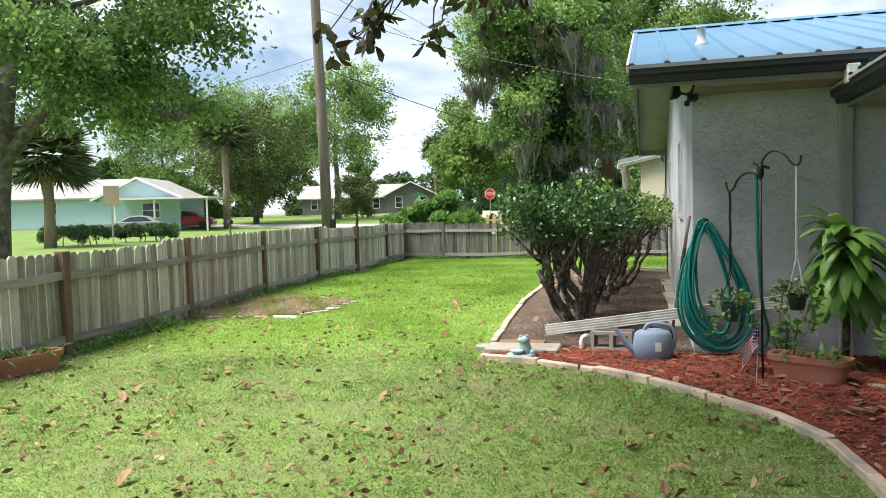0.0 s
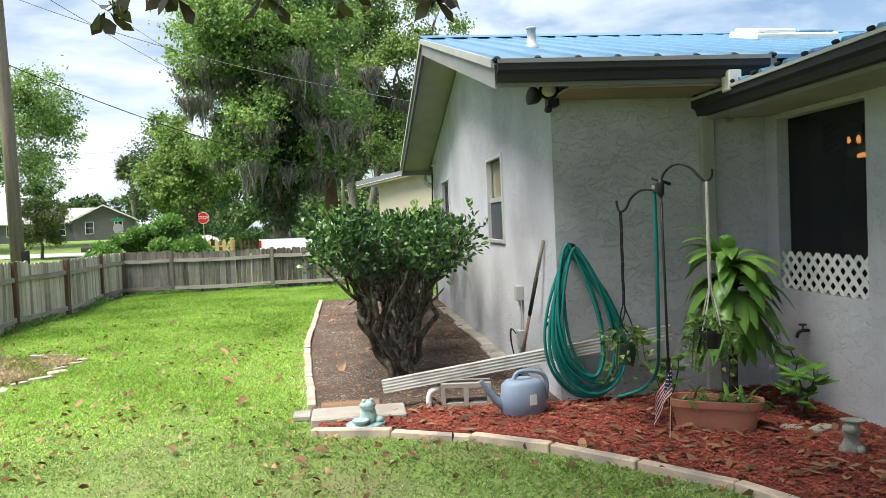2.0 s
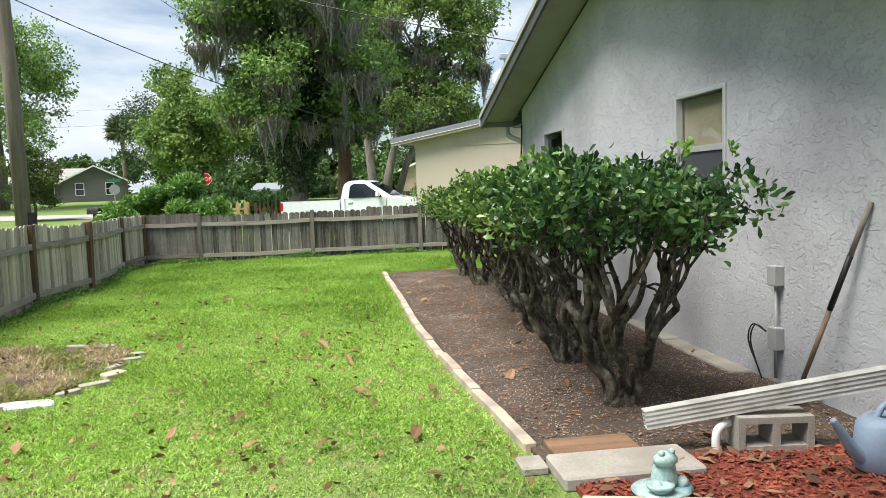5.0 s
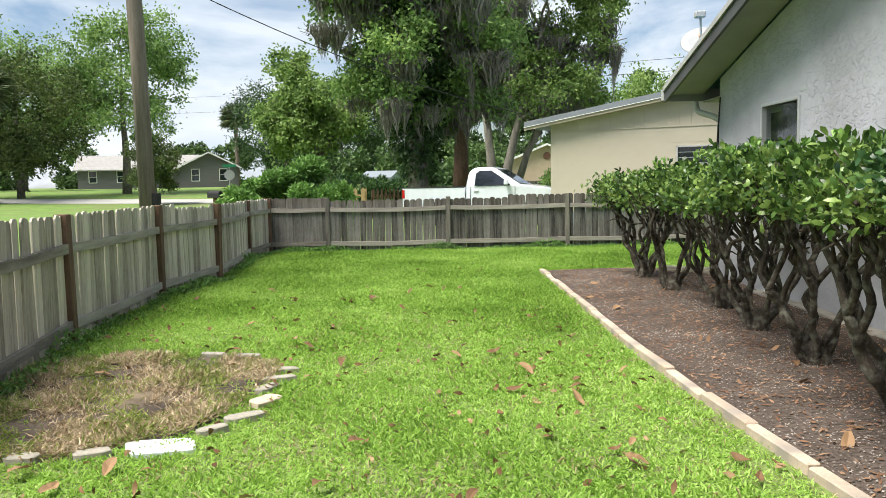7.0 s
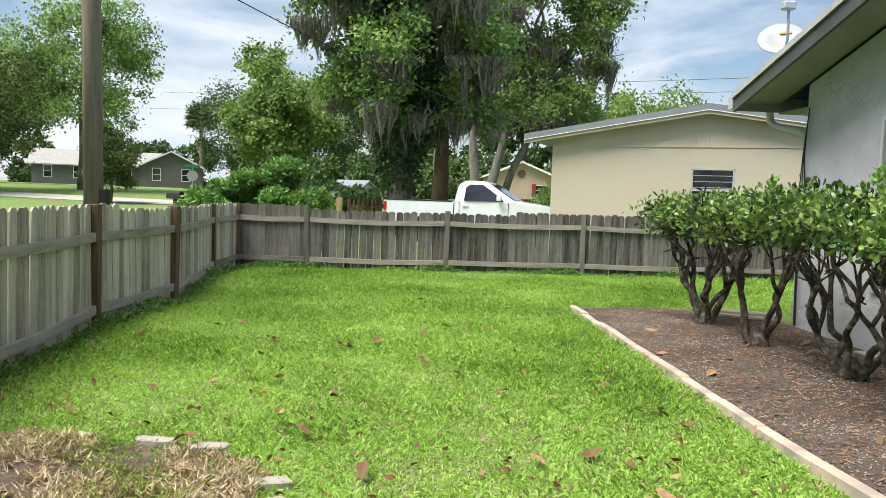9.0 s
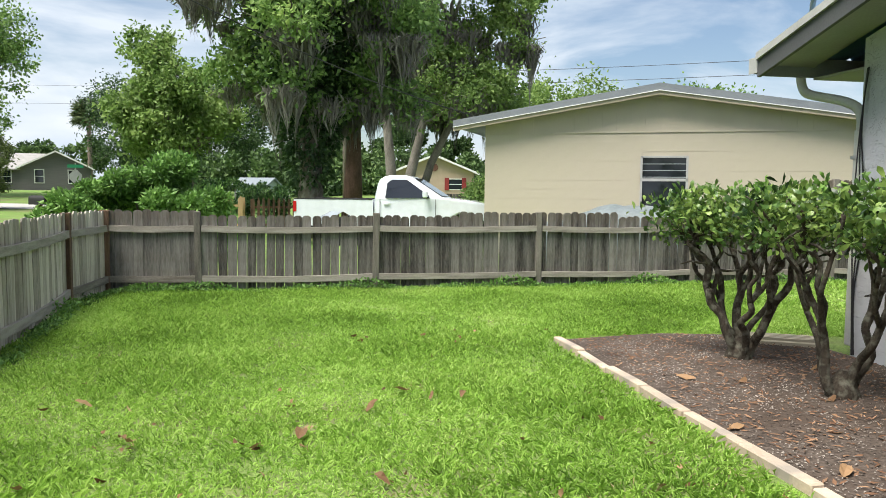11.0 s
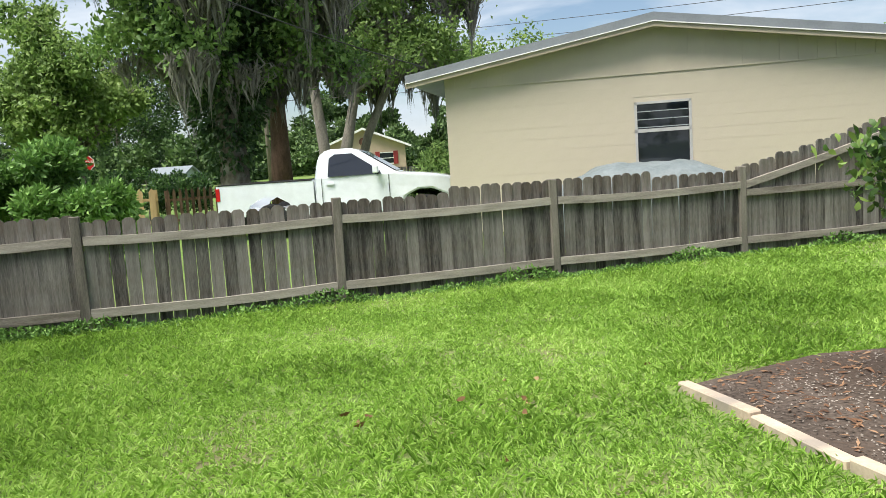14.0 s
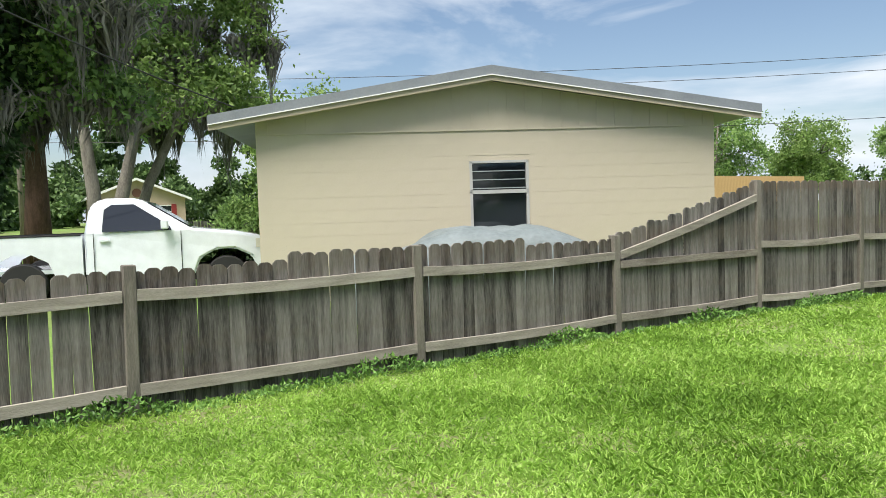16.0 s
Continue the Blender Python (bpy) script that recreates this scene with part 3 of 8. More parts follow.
def build_roof():
    XR = 9.3
    roof = tagged(new("house_roof"), "blue ribbed metal gable roof with grey fascia", "roof", kind="structure")
    bm = bmesh.new()
    roof_sheet(bm, -0.56, XR, EAVE_N, 2.66, RIDGE, 3.97)
    part("metal_sheet", bm, M_ROOF, roof)
    bm = bmesh.new()
    roof_sheet(bm, -0.56, XR, EAVE_F, 2.66, RIDGE, 3.97)
    part("metal_sheet", bm, M_ROOF, roof)
    bm = bmesh.new()
    prism(bm, [(RIDGE - 0.16, roof_z(RIDGE - 0.16) + 0.026), (RIDGE, 4.02), (RIDGE + 0.16, roof_z(RIDGE + 0.16) + 0.026), (RIDGE, 4.0)], "x", -0.57, XR)
    part("ridge_cap", bm, M_ROOF, roof)
    # rake fascia, soffit under the overhang
    for s, e in ((1, EAVE_N), (-1, EAVE_F)):
        bm = bmesh.new()
        prism(bm, [(e, 2.63), (RIDGE, 3.94), (RIDGE, 3.76), (e, 2.45)], "x", -0.55, -0.515)
        part("rake_fascia", bm, M_FASCIA if s > 0 else M_FASCIA_DARK, roof)
        bm = bmesh.new()
        prism(bm, [(e, 2.665), (RIDGE, 3.975), (RIDGE, 3.91), (e, 2.6)], "x", -0.575, -0.552)
        part("drip_edge", bm, M_DRIP, roof)
        bm = bmesh.new()
        prism(bm, [(e, 2.56), (RIDGE, 3.87), (RIDGE, 3.855), (e, 2.545)], "x", -0.513, 0.0)
        part("soffit", bm, M_SOFFIT, roof)
    bm = boxbm(0.0, XP, EAVE_N + 0.02, Y0, 2.44, 2.46)
    part("eave_soffit", bm, surface("wood_soffit", (0.2, 0.16, 0.11), (0.34, 0.28, 0.2), 3, 0.8, 0.2, 30, stretch=(0.3, 8, 8)), roof)
    bm = boxbm(0.0, XR, Y1, EAVE_F - 0.02, 2.44, 2.46)
    part("eave_soffit", bm, M_SOFFIT, roof)
    for yb, y2 in ((EAVE_N, EAVE_N + 0.025), (EAVE_F - 0.025, EAVE_F)):
        part("eave_fascia", boxbm(-0.51, XR if yb > 5 else 1.6, yb, y2, 2.46, 2.63), M_FASCIA, roof)
    # closing gable end out of sight
    bm = bmesh.new()
    prism(bm, [(Y0, 2.5), (Y1, 2.5), (RIDGE, 3.8)], "x", 9.0, 9.2)
    part("gable_end", bm, M_STUCCO, roof)
    g = tagged(part("gutter", gutter_bm(-0.55, 1.48, EAVE_N - 0.005, 2.62), M_GUTTER), "dark grey eave gutter with a pale worn lip", "gutter")
    part("lip", boxbm(-0.55, 1.48, EAVE_N - 0.137, EAVE_N - 0.123, 2.605, 2.635), M_FASCIA, g, "lighter grey rolled lip")
    g = tagged(part("gutter", gutter_bm(-0.55, 9.0, EAVE_F + 0.005, 2.62, out=1), M_GUTTER), "dark gutter along the rear eave", "gutter")
    part("end_cap", boxbm(-0.556, -0.55, EAVE_F + 0.0, EAVE_F + 0.13, 2.49, 2.63), M_DRIP, g, "pale grey gutter end cap")
    # porch roof
    pr = tagged(new("porch_roof"), "low blue metal porch roof with dark gutter", "roof", kind="structure")
    bm = bmesh.new()
    roof_sheet(bm, -2.75, 6.5, -1.22, 2.45, -6.0, 3.2)
    bmesh.ops.transform(bm, matrix=Matrix(((0, -1, 0, 0), (-1, 0, 0, 0), (0, 0, 1, 0), (0, 0, 0, 1))), verts=bm.verts[:])
    bmesh.ops.recalc_face_normals(bm, faces=bm.faces[:])
    part("metal_sheet", bm, M_ROOF, pr)
    part("soffit", boxbm(1.31, XP, -6.5, 2.75, 2.26, 2.28), M_SOFFIT, pr)
    part("fascia", boxbm(1.29, 1.315, -6.5, 2.75, 2.25, 2.43), M_FASCIA, pr)
    part("wall_cap", boxbm(XP, XP + 0.18, -6.5, 2.79, 2.42, 2.46), M_FASCIA, pr)
    bm = gutter_bm(-2.78, 6.5, -1.285, 2.41, out=1)
    bmesh.ops.transform(bm, matrix=Matrix(((0, -1, 0, 0), (-1, 0, 0, 0), (0, 0, 1, 0), (0, 0, 0, 1))), verts=bm.verts[:])
    bmesh.ops.recalc_face_normals(bm, faces=bm.faces[:])
    g = tagged(part("gutter", bm, M_GUTTER), "dark porch gutter with a light lip", "gutter")
    part("lip", boxbm(1.152, 1.166, -6.5, 2.78, 2.402, 2.424), M_DRIP, g, "pale lip")
    # short white connector from the house gutter down to the porch gutter
    tagged(part("downspout", boxbm(1.15, 1.25, 2.12, 2.24, 2.38, 2.53, bevel=0.008), M_WHITE), "short white spout joining two gutters", "downspout")
    tagged(part("corner_post", boxbm(1.23, 1.34, 2.74, 2.798, -0.05, 2.3, bevel=0.006), M_SOFFIT), "grey painted post in the inner corner", "post")


build_roof()


def window(name, W, label, xface=0.0, split=0.5):
    """Aluminium sash window set in the gable wall opening."""
    y0, y1, z0, z1 = W
    root = tagged(new(name), label, "window", kind="structure")
    fr = bmesh.new()
    for a in ((y0 - 0.015, y0 + 0.022, z0 - 0.015, z1 + 0.015), (y1 - 0.022, y1 + 0.015, z0 - 0.015, z1 + 0.015), (y0 + 0.022, y1 - 0.022, z0 - 0.015, z0 + 0.025), (y0 + 0.022, y1 - 0.022, z1 - 0.022, z1 + 0.015)):
        box(fr, xface - 0.022, xface + 0.05, a[0], a[1], a[2], a[3], bevel=0.004)
    part("window_frame", fr, plain("aluminium_frame", (0.62, 0.63, 0.63), 0.4, 0.5), root)
    zm = z0 + (z1 - z0) * split
    part("meeting_rail", boxbm(xface + 0.004, xface + 0.045, y0 + 0.035, y1 - 0.035, zm - 0.025, zm + 0.025), plain("aluminium_rail", (0.6, 0.61, 0.61), 0.4, 0.5), root)
    return root, zm


def clear_glass():
    m, n, l, p = mat_new("clear_window_glass")
    tr = n.new("ShaderNodeBsdfTransparent")
    tr.inputs["Color"].default_value = (0.8, 0.82, 0.82, 1)
    gl = n.new("ShaderNodeBsdfGlossy")
    gl.inputs["Roughness"].default_value = 0.03
    mx = n.new("ShaderNodeMixShader")
    mx.inputs[0].default_value = 0.1
    l.new(tr.outputs[0], mx.inputs[1])
    l.new(gl.outputs[0], mx.inputs[2])
    l.new(mx.outputs[0], n["Material Output"].inputs["Surface"])
    return m


M_CLEAR = clear_glass()
M_GLASS = glass_mat("window_glass")
w, zm = window("window_1", W1, "aluminium sash window with tan blind above a dark screen")
part("blind", boxbm(0.055, 0.065, W1[0] + 0.03, W1[1] - 0.03, zm, W1[3] - 0.03), surface("tan_paper_blind", (0.5, 0.43, 0.29), (0.68, 0.6, 0.43), 2.5, 0.6, 0.3, 12, bump_dist=0.03), w)
part("pane", boxbm(0.03, 0.036, W1[0] + 0.035, W1[1] - 0.035, zm + 0.025, W1[3] - 0.035), M_CLEAR, w).visible_shadow = False
part("screen", boxbm(0.018, 0.024, W1[0] + 0.035, W1[1] - 0.035, W1[2] + 0.035, zm - 0.025), plain("insect_screen", (0.06, 0.065, 0.075), 0.6), w)
w, zm = window("window_2", W2, "tall dark aluminium window with drawn dark curtain")
part("pane", boxbm(0.03, 0.036, W2[0] + 0.035, W2[1] - 0.035, zm + 0.025, W2[3] - 0.035), M_CLEAR, w)
part("pane", boxbm(0.018, 0.024, W2[0] + 0.035, W2[1] - 0.035, W2[2] + 0.035, zm - 0.025), M_CLEAR, w)
bm = bmesh.new()
cols = []
for k in range(61):
    y = W2[0] + 0.03 + (W2[1] - W2[0] - 0.06) * k / 60
    fx = 0.1 + 0.012 * math.sin(k * 0.9) + 0.012 * math.sin(k * 0.37 + 1) + 0.006 * math.sin(k * 2.3)
    top = W2[3] - 0.06 - 0.04 * math.exp(-((k - 20) / 6) ** 2) - 0.03 * (k > 44)
    cols.append([bm.verts.new((fx + 0.006 * math.sin(k * 0.5 + j), y, W2[2] + 0.02 + (top - W2[2] - 0.02) * j / 4)) for j in range(5)])
for a, b in zip(cols, cols[1:]):
    for j in range(4):
        bm.faces.new((a[j], b[j], b[j + 1], a[j + 1]))
bmesh.ops.solidify(bm, geom=bm.faces[:], thickness=0.003)
part("curtain", bm, surface("dark_grey_curtain_cloth", (0.018, 0.02, 0.022), (0.05, 0.054, 0.058), 4, 0.85, 0.2, 60), w, smooth=True)

# ---------------- cream neighbour house ----------------
def build_cream():
    ang = -27.0
    h = thing("cream_house", "cream painted block house with low grey gable roof", "house", (2.78, 20.92, 0), ang)
    RZ = 3.64
    Lw, zt = 3.78, 2.5   # half width; local x along the wall, -y faces the yard
    bm = bmesh.new()
    hole = (-0.36, 0.62, 1.07, 2.2)
    wall_cells(bm, uniq([-Lw, hole[0], hole[1], Lw]), uniq([-0.05, hole[2], hole[3], zt]), [hole], 0.2, lambda u, d, z: (u, d, z))
    prism(bm, [(-Lw, zt), (Lw, zt), (Lw, 2.9), (0, 3.495), (-Lw, 2.9)], "y", 0, 0.2)
    part("wall", bm, M_CREAM, h)
    bm = boxbm(-Lw, -Lw + 0.2, 0.2, 12, -0.05, zt)
    part("side_wall", bm, M_CREAM, h)
    bm = boxbm(Lw - 0.2, Lw, 0.2, 12, -0.05, zt)
    part("side_wall", bm, M_CREAM, h)
    ex = 4.45
    s = 0.70 / ex
    # Beige trim darkened: the shade on the rake boards is in this colour.
    M_TRIM_SHADED = surface("shaded_beige_trim", (0.36, 0.31, 0.23), (0.45, 0.39, 0.3), 2, 0.7, 0.1, 50)
    M_GR = surface("pale_grey_roof", (0.15, 0.165, 0.185), (0.22, 0.24, 0.26), 2, 0.5, 0.1, 40)
    for sg in (-1, 1):
        bm = bmesh.new()
        prism(bm, [(0, RZ + 0.05), (sg * ex, RZ + 0.05 - s * ex), (sg * ex, RZ - s * ex - 0.1), (0, (RZ - 0.1))], "y", -0.34, 12.3)
        part("roof", bm, M_GR, h)
        bm = bmesh.new()
        prism(bm, [(0, (RZ - 0.1)), (sg * ex, (RZ - 0.1) - s * ex), (sg * ex, (RZ - 0.1) - s * ex - 0.09), (0, RZ - 0.19)], "y", -0.32, -0.29)
        part("rake_board", bm, M_TRIM_SHADED, h)
        bm = bmesh.new()
        prism(bm, [(0, RZ - 0.094), (sg * ex, RZ - 0.094 - s * ex), (sg * ex, RZ - 0.11 - s * ex), (0, RZ - 0.11)], "y", -0.352, -0.342)
        part("drip_edge", bm, M_WHITE, h)
        bm = bmesh.new()
        prism(bm, [(0, (RZ - 0.11)), (sg * (ex - 0.02), (RZ - 0.11) - s * ex), (sg * (ex - 0.02), (RZ - 0.13) - s * ex), (0, (RZ - 0.13))], "y", -0.29, 0.0)
        part("soffit", bm, M_CREAM, h)
    w = part("window", boxbm(hole[0], hole[1], 0.09, 0.1, hole[2], hole[3]), M_GLASS, h)
    fr = bmesh.new()
    x0, x1, z0, z1 = hole
    for a in ((x0, x0 + 0.045, z0, z1), (x1 - 0.045, x1, z0, z1), (x0, x1, z0, z0 + 0.04), (x0, x1, z1 - 0.04, z1), (x0, x1, 1.66, 1.72)):
        box(fr, a[0], a[1], -0.01, 0.06, a[2], a[3])
    part("frame", fr, M_DRIP, w)
    for k in range(3):
        bm = boxbm(x0 + 0.045, x1 - 0.045, 0.0, 0.05, 1.74 + k * 0.14, 1.755 + k * 0.14)
        part("louvre", bm, plain("louvre_glass", (0.3, 0.33, 0.34), 0.2), w)
    # vertical boards of the gable and painted block courses
    for k in range(-12, 13):
        x = k * 0.3
        zt2 = 3.48 - abs(x) * 0.157
        part("batten", boxbm(x - 0.018, x + 0.018, -0.014, -0.001, 2.72, zt2), M_CREAM, h)
    part("band", boxbm(-Lw, Lw, -0.02, -0.001, 2.69, 2.72), M_CREAM, h)
    shared = {}
    r = random.Random(5)
    for row in range(12):
        z = 0.02 + row * 0.206
        x = -Lw + (0.2 if row % 2 else 0.0)
        if row % 2:
            spans = [(-Lw, x)]
        else:
            spans = []
        while x < Lw - 0.01:
            spans.append((x, min(Lw, x + 0.406)))
            x += 0.406
        for a, b in spans:
            pieces = [(a, b)]
            if hole[2] - 0.07 < z + 0.1 < hole[3] + 0.02:
                pieces = [(a, min(b, hole[0] - 0.01)), (max(a, hole[1] + 0.01), b)]
            for p, q in pieces:
                if q - p < 0.04:
                    continue
                key = round(q - p, 2)
                if key not in shared:
                    tb = boxbm(0.0015, key - 0.0015, -0.0035, 0.002, 0.0015, 0.2045)
                    me = bpy.data.meshes.new("block")
                    tb.to_mesh(me)
                    tb.free()
                    me.materials.append(M_CREAM)
                    shared[key] = me
                o = new("block", shared[key])
                o.parent = h
                o.location = (p, r.uniform(-0.0012, 0.0), z)
    part("sill", boxbm(x0 - 0.04, x1 + 0.04, -0.06, 0.05, z0 - 0.06, z0), M_CREAM, w)


build_cream()



# ---------------- trees beyond the fence ----------------
L_LIGHT = leaf_mat("light_green_leaves", (0.08, 0.145, 0.034), (0.19, 0.3, 0.08), (0.34, 0.46, 0.145), 0.5, 0.45, 0.5)
L_DARK = leaf_mat("dark_oak_leaves", (0.018, 0.042, 0.014), (0.045, 0.095, 0.028), (0.1, 0.175, 0.05), 0.5, 0.2, 0.5)
L_FAR = leaf_mat("far_wood_leaves", (0.03, 0.065, 0.022), (0.08, 0.145, 0.042), (0.165, 0.26, 0.08), 0.6, 0.25, 0.12)
L_PINE = leaf_mat("yellowish_cedar_leaves", (0.03, 0.05, 0.012), (0.075, 0.115, 0.026), (0.15, 0.2, 0.05), 0.6, 0.25, 0.4)
M_MOSS = leaf_mat("hanging_grey_moss", (0.13, 0.125, 0.105), (0.22, 0.212, 0.185), (0.34, 0.33, 0.29), 0.95, 0.25, 0.6)
M_PALE = surface("pale_lichen_bark", (0.12, 0.11, 0.095), (0.36, 0.33, 0.29), 5, 0.95, 0.6, 40, stretch=(1, 1, 0.3), bump_dist=0.02)


def bent(r, a, b, k=5, wob=0.06):
    """Points from a to b on a wandering line."""
    a, b = Vector(a), Vector(b)
    L = (b - a).length
    out = []
    for i in range(k + 1):
        f = i / k
        p = a.lerp(b, f)
        if 0 < i < k:
            p += Vector((r.uniform(-1, 1), r.uniform(-1, 1), r.uniform(-0.6, 0.6) + 0.5 * math.sin(math.pi * f))) * L * wob
        out.append(p)
    return out


def curve_pts(P, n=6):
    P = [Vector(p) for p in P]
    out = []
    for i in range(len(P) - 1):
        p0, p1, p2, p3 = P[max(0, i - 1)], P[i], P[i + 1], P[min(len(P) - 1, i + 2)]
        for s in range(n):
            f = s / n
            out.append(0.5 * ((2 * p1) + (p2 - p0) * f + (2 * p0 - 5 * p1 + 4 * p2 - p3) * f * f + (3 * p1 - p0 - 3 * p2 + p3) * f ** 3))
    return out + [P[-1]]


def taper(r0, r1, k=5):
    return [r0 + (r1 - r0) * i / k for i in range(k + 1)]


def moss_mesh(tops, n, length, r):
    """Tufts of hanging moss: each tuft long in its middle and ragged at its sides."""
    T = np.array(tops)
    k = RNG.integers(0, len(T), n)
    tl = RNG.uniform(0.35, 1.0, len(T))[k] * length
    tw = RNG.uniform(0.12, 0.38, len(T))[k]
    off = RNG.normal(size=(n, 3)) * np.array([1, 1, 0.35]) * tw[:, None]
    t = T[k] + off
    q = np.hypot(off[:, 0], off[:, 1]) / tw
    L = np.maximum(0.12, tl * np.exp(-0.7 * q) * RNG.uniform(0.5, 1.1, n))
    w = RNG.uniform(0.012, 0.035, n)
    ang = RNG.uniform(0, 6.28, n)
    s = np.stack([np.cos(ang), np.sin(ang), np.zeros(n)], 1) * w[:, None]
    sw = RNG.normal(size=(n, 3)) * 0.09
    sw[:, 2] = 0
    dn = np.stack([np.zeros(n), np.zeros(n), -L], 1)
    v = np.stack([t - s * 0.5, t + s * 0.5, t + dn * 0.45 + s + sw, t + dn * 0.45 - s + sw, t + dn - sw * 0.5 - off * 0.5 * np.array([1, 1, 0])], 1).reshape(-1, 3)
    i = np.arange(n)[:, None] * 5
    loops = np.concatenate([i, i + 1, i + 2, i, i + 2, i + 3, i + 3, i + 2, i + 4], 1).ravel()
    return raw_mesh("moss", v, 3, loops, M_MOSS)


def tree(name, label, at, stems, clumps, n, size, mat, bark=M_BARK, moss=None, seed=1, limbs=14, cover=None, fine=9):
    """stems: list of (points, r0, r1). Limbs reach from the stems into the clumps, leaves sit in sub-clumps."""
    r = random.Random(seed)
    t = thing(name, label, "tree", at)
    bm = bmesh.new()
    tops = []
    for pts, r0, r1 in stems:
        pts = [Vector(p) for p in pts]
        tube(bm, pts, taper(r0, r1, len(pts) - 1), 10)
        tops += pts[len(pts) // 2:]
    for c in r.sample(clumps, min(limbs, len(clumps))):
        a = min(tops, key=lambda p: (p - Vector(c[:3])).length + max(0, p.z - c[2]) * 2)
        pts = bent(r, a, c[:3])
        tube(bm, pts, taper(stems[0][2] * 0.75, 0.03), 6)
        for _ in range(2):
            e = Vector(c[:3]) + Vector((r.uniform(-1, 1) * c[3], r.uniform(-1, 1) * c[4], r.uniform(-0.6, 0.9) * c[5]))
            tube(bm, bent(r, pts[3], e, 3), taper(0.05, 0.015, 3), 5)
    part("trunk", bm, bark, t, smooth=True)
    sub = []
    for c in clumps:
        for _ in range(fine):
            d = Vector((r.gauss(0, 1), r.gauss(0, 1), r.gauss(0, 1))).normalized() * r.uniform(0.5, 1.0)
            f = r.uniform(0.16, 0.46)
            sub.append((c[0] + d.x * c[3], c[1] + d.y * c[4], c[2] + d.z * c[5], c[3] * f, c[4] * f, c[5] * f))
    pos, d = crown_points(sub, n, 0.2)
    loose = RNG.random((n, 1)) < 0.4
    pos = pos + RNG.normal(size=pos.shape) * loose * (0.28 * float(np.mean([c[3] for c in clumps])))
    dd = d * 0.6 + RNG.normal(size=d.shape) * 0.7 + np.array([0, 0, -0.25])
    o = new("crown", leaves_mesh("crown", pos, dd, size, size * 0.62, mat))
    o.parent = t
    if cover:
        pos, d = crown_points(cover, n // 3, 0.6)
        o = new("ivy", leaves_mesh("ivy", pos, d + RNG.normal(size=d.shape) * 0.5 + np.array([0, 0, -0.7]), size * 0.9, size * 0.6, L_DARK))
        o.parent = t
        o["label"] = "dark climbing ivy on the trunk"
    if moss:
        o = new("moss", moss_mesh(moss[0], moss[1], moss[2], r))
        o.parent = t
        o["label"] = "long grey hanging moss"
    return t


def clump_set(seed, z0, z1, rx, ry, n, s, top=0.55, low=0.75, cx=0, cy=0):
    r = random.Random(seed)
    out = []
    for _ in range(n):
        z = r.uniform(z0, z1)
        f = (z - z0) / (z1 - z0)
        w = low + (1 - low) * min(1, f * 2.5) if f < 0.5 else top + (1 - top) * math.sqrt(max(0, 1 - ((f - 0.5) / 0.5) ** 2))
        a, q = r.uniform(0, 6.283), math.sqrt(r.uniform(0.1, 1))
        k = s * r.uniform(0.65, 1.25)
        out.append((cx + math.cos(a) * q * rx * w, cy + math.sin(a) * q * ry * w, z, k, k, k * r.uniform(0.6, 0.95)))
    return out


def low_edge(clumps, z, seed, k):
    r = random.Random(seed)
    c = [c for c in clumps if c[2] < z]
    return [(q[0] + r.uniform(-0.5, 0.5), q[1] + r.uniform(-0.5, 0.5), q[2] - q[5] * 0.4) for q in (r.choice(c) for _ in range(k))]


c1 = clump_set(11, 4.0, 12.8, 3.2, 3.2, 84, 1.05)
tree("moss_oak", "tall broad oak draped in grey moss with ivy on its trunk", (-4.5, 28.44, 0),
     [([(0, 0, -0.1), (0.05, 0.05, 1.8), (-0.1, 0, 3.6), (0.1, 0.1, 6.5), (-0.2, 0, 10.5)], 0.42, 0.14)], c1, 58000, 0.18, L_OAK,
     moss=(low_edge(c1, 8.5, 2, 110), 14000, 2.3), seed=4, limbs=22,
     cover=[(0, 0, 2.2 + k * 0.8, 0.7 + 0.2 * k if k < 4 else 1.6, 0.7 + 0.2 * k if k < 4 else 1.6, 0.8) for k in range(10)])
c2 = clump_set(12, 5.0, 13.4, 3.3, 3.0, 64, 1.1, cx=1.9)
tree("moss_oak", "pale twin-trunked oak hung with long grey moss", (-1.0, 35.5, 0),
     [([(-0.3, 0, -0.1), (-0.35, 0, 2.2), (-0.6, 0.1, 5), (-0.9, 0, 10)], 0.26, 0.1), ([(0.2, 0, -0.1), (0.4, 0, 2.0), (0.9, 0.1, 4.0), (2.0, 0, 8.0)], 0.27, 0.1),
      ([(0.5, 0.4, -0.1), (1.3, 0.5, 2.5), (3.0, 0.4, 6.0), (4, 0.3, 9)], 0.2, 0.08)], c2, 40000, 0.19, L_LIGHT, bark=M_PALE,
     moss=(low_edge(c2, 9.0, 3, 100), 14000, 2.9), seed=5, limbs=18)
c3 = clump_set(13, 5.0, 13, 2.9, 2.8, 34, 1.2)
tree("oak_tree", "dark brown trunked oak behind the moss oaks", (-2.6, 40.0, 0),
     [([(0, 0, -0.1), (0.05, 0, 2.2), (0.1, 0.1, 5), (0, 0, 10)], 0.5, 0.15)], c3, 22000, 0.26, L_OAK,
     moss=(low_edge(c3, 7, 5, 14), 2000, 2.2), seed=6, bark=surface("red_brown_bark", (0.05, 0.03, 0.022), (0.16, 0.1, 0.075), 6, 0.95, 0.6, 40, stretch=(1, 1, 0.3), bump_dist=0.02))
c4 = clump_set(14, 3.0, 7.2, 2.4, 2.2, 30, 0.85)
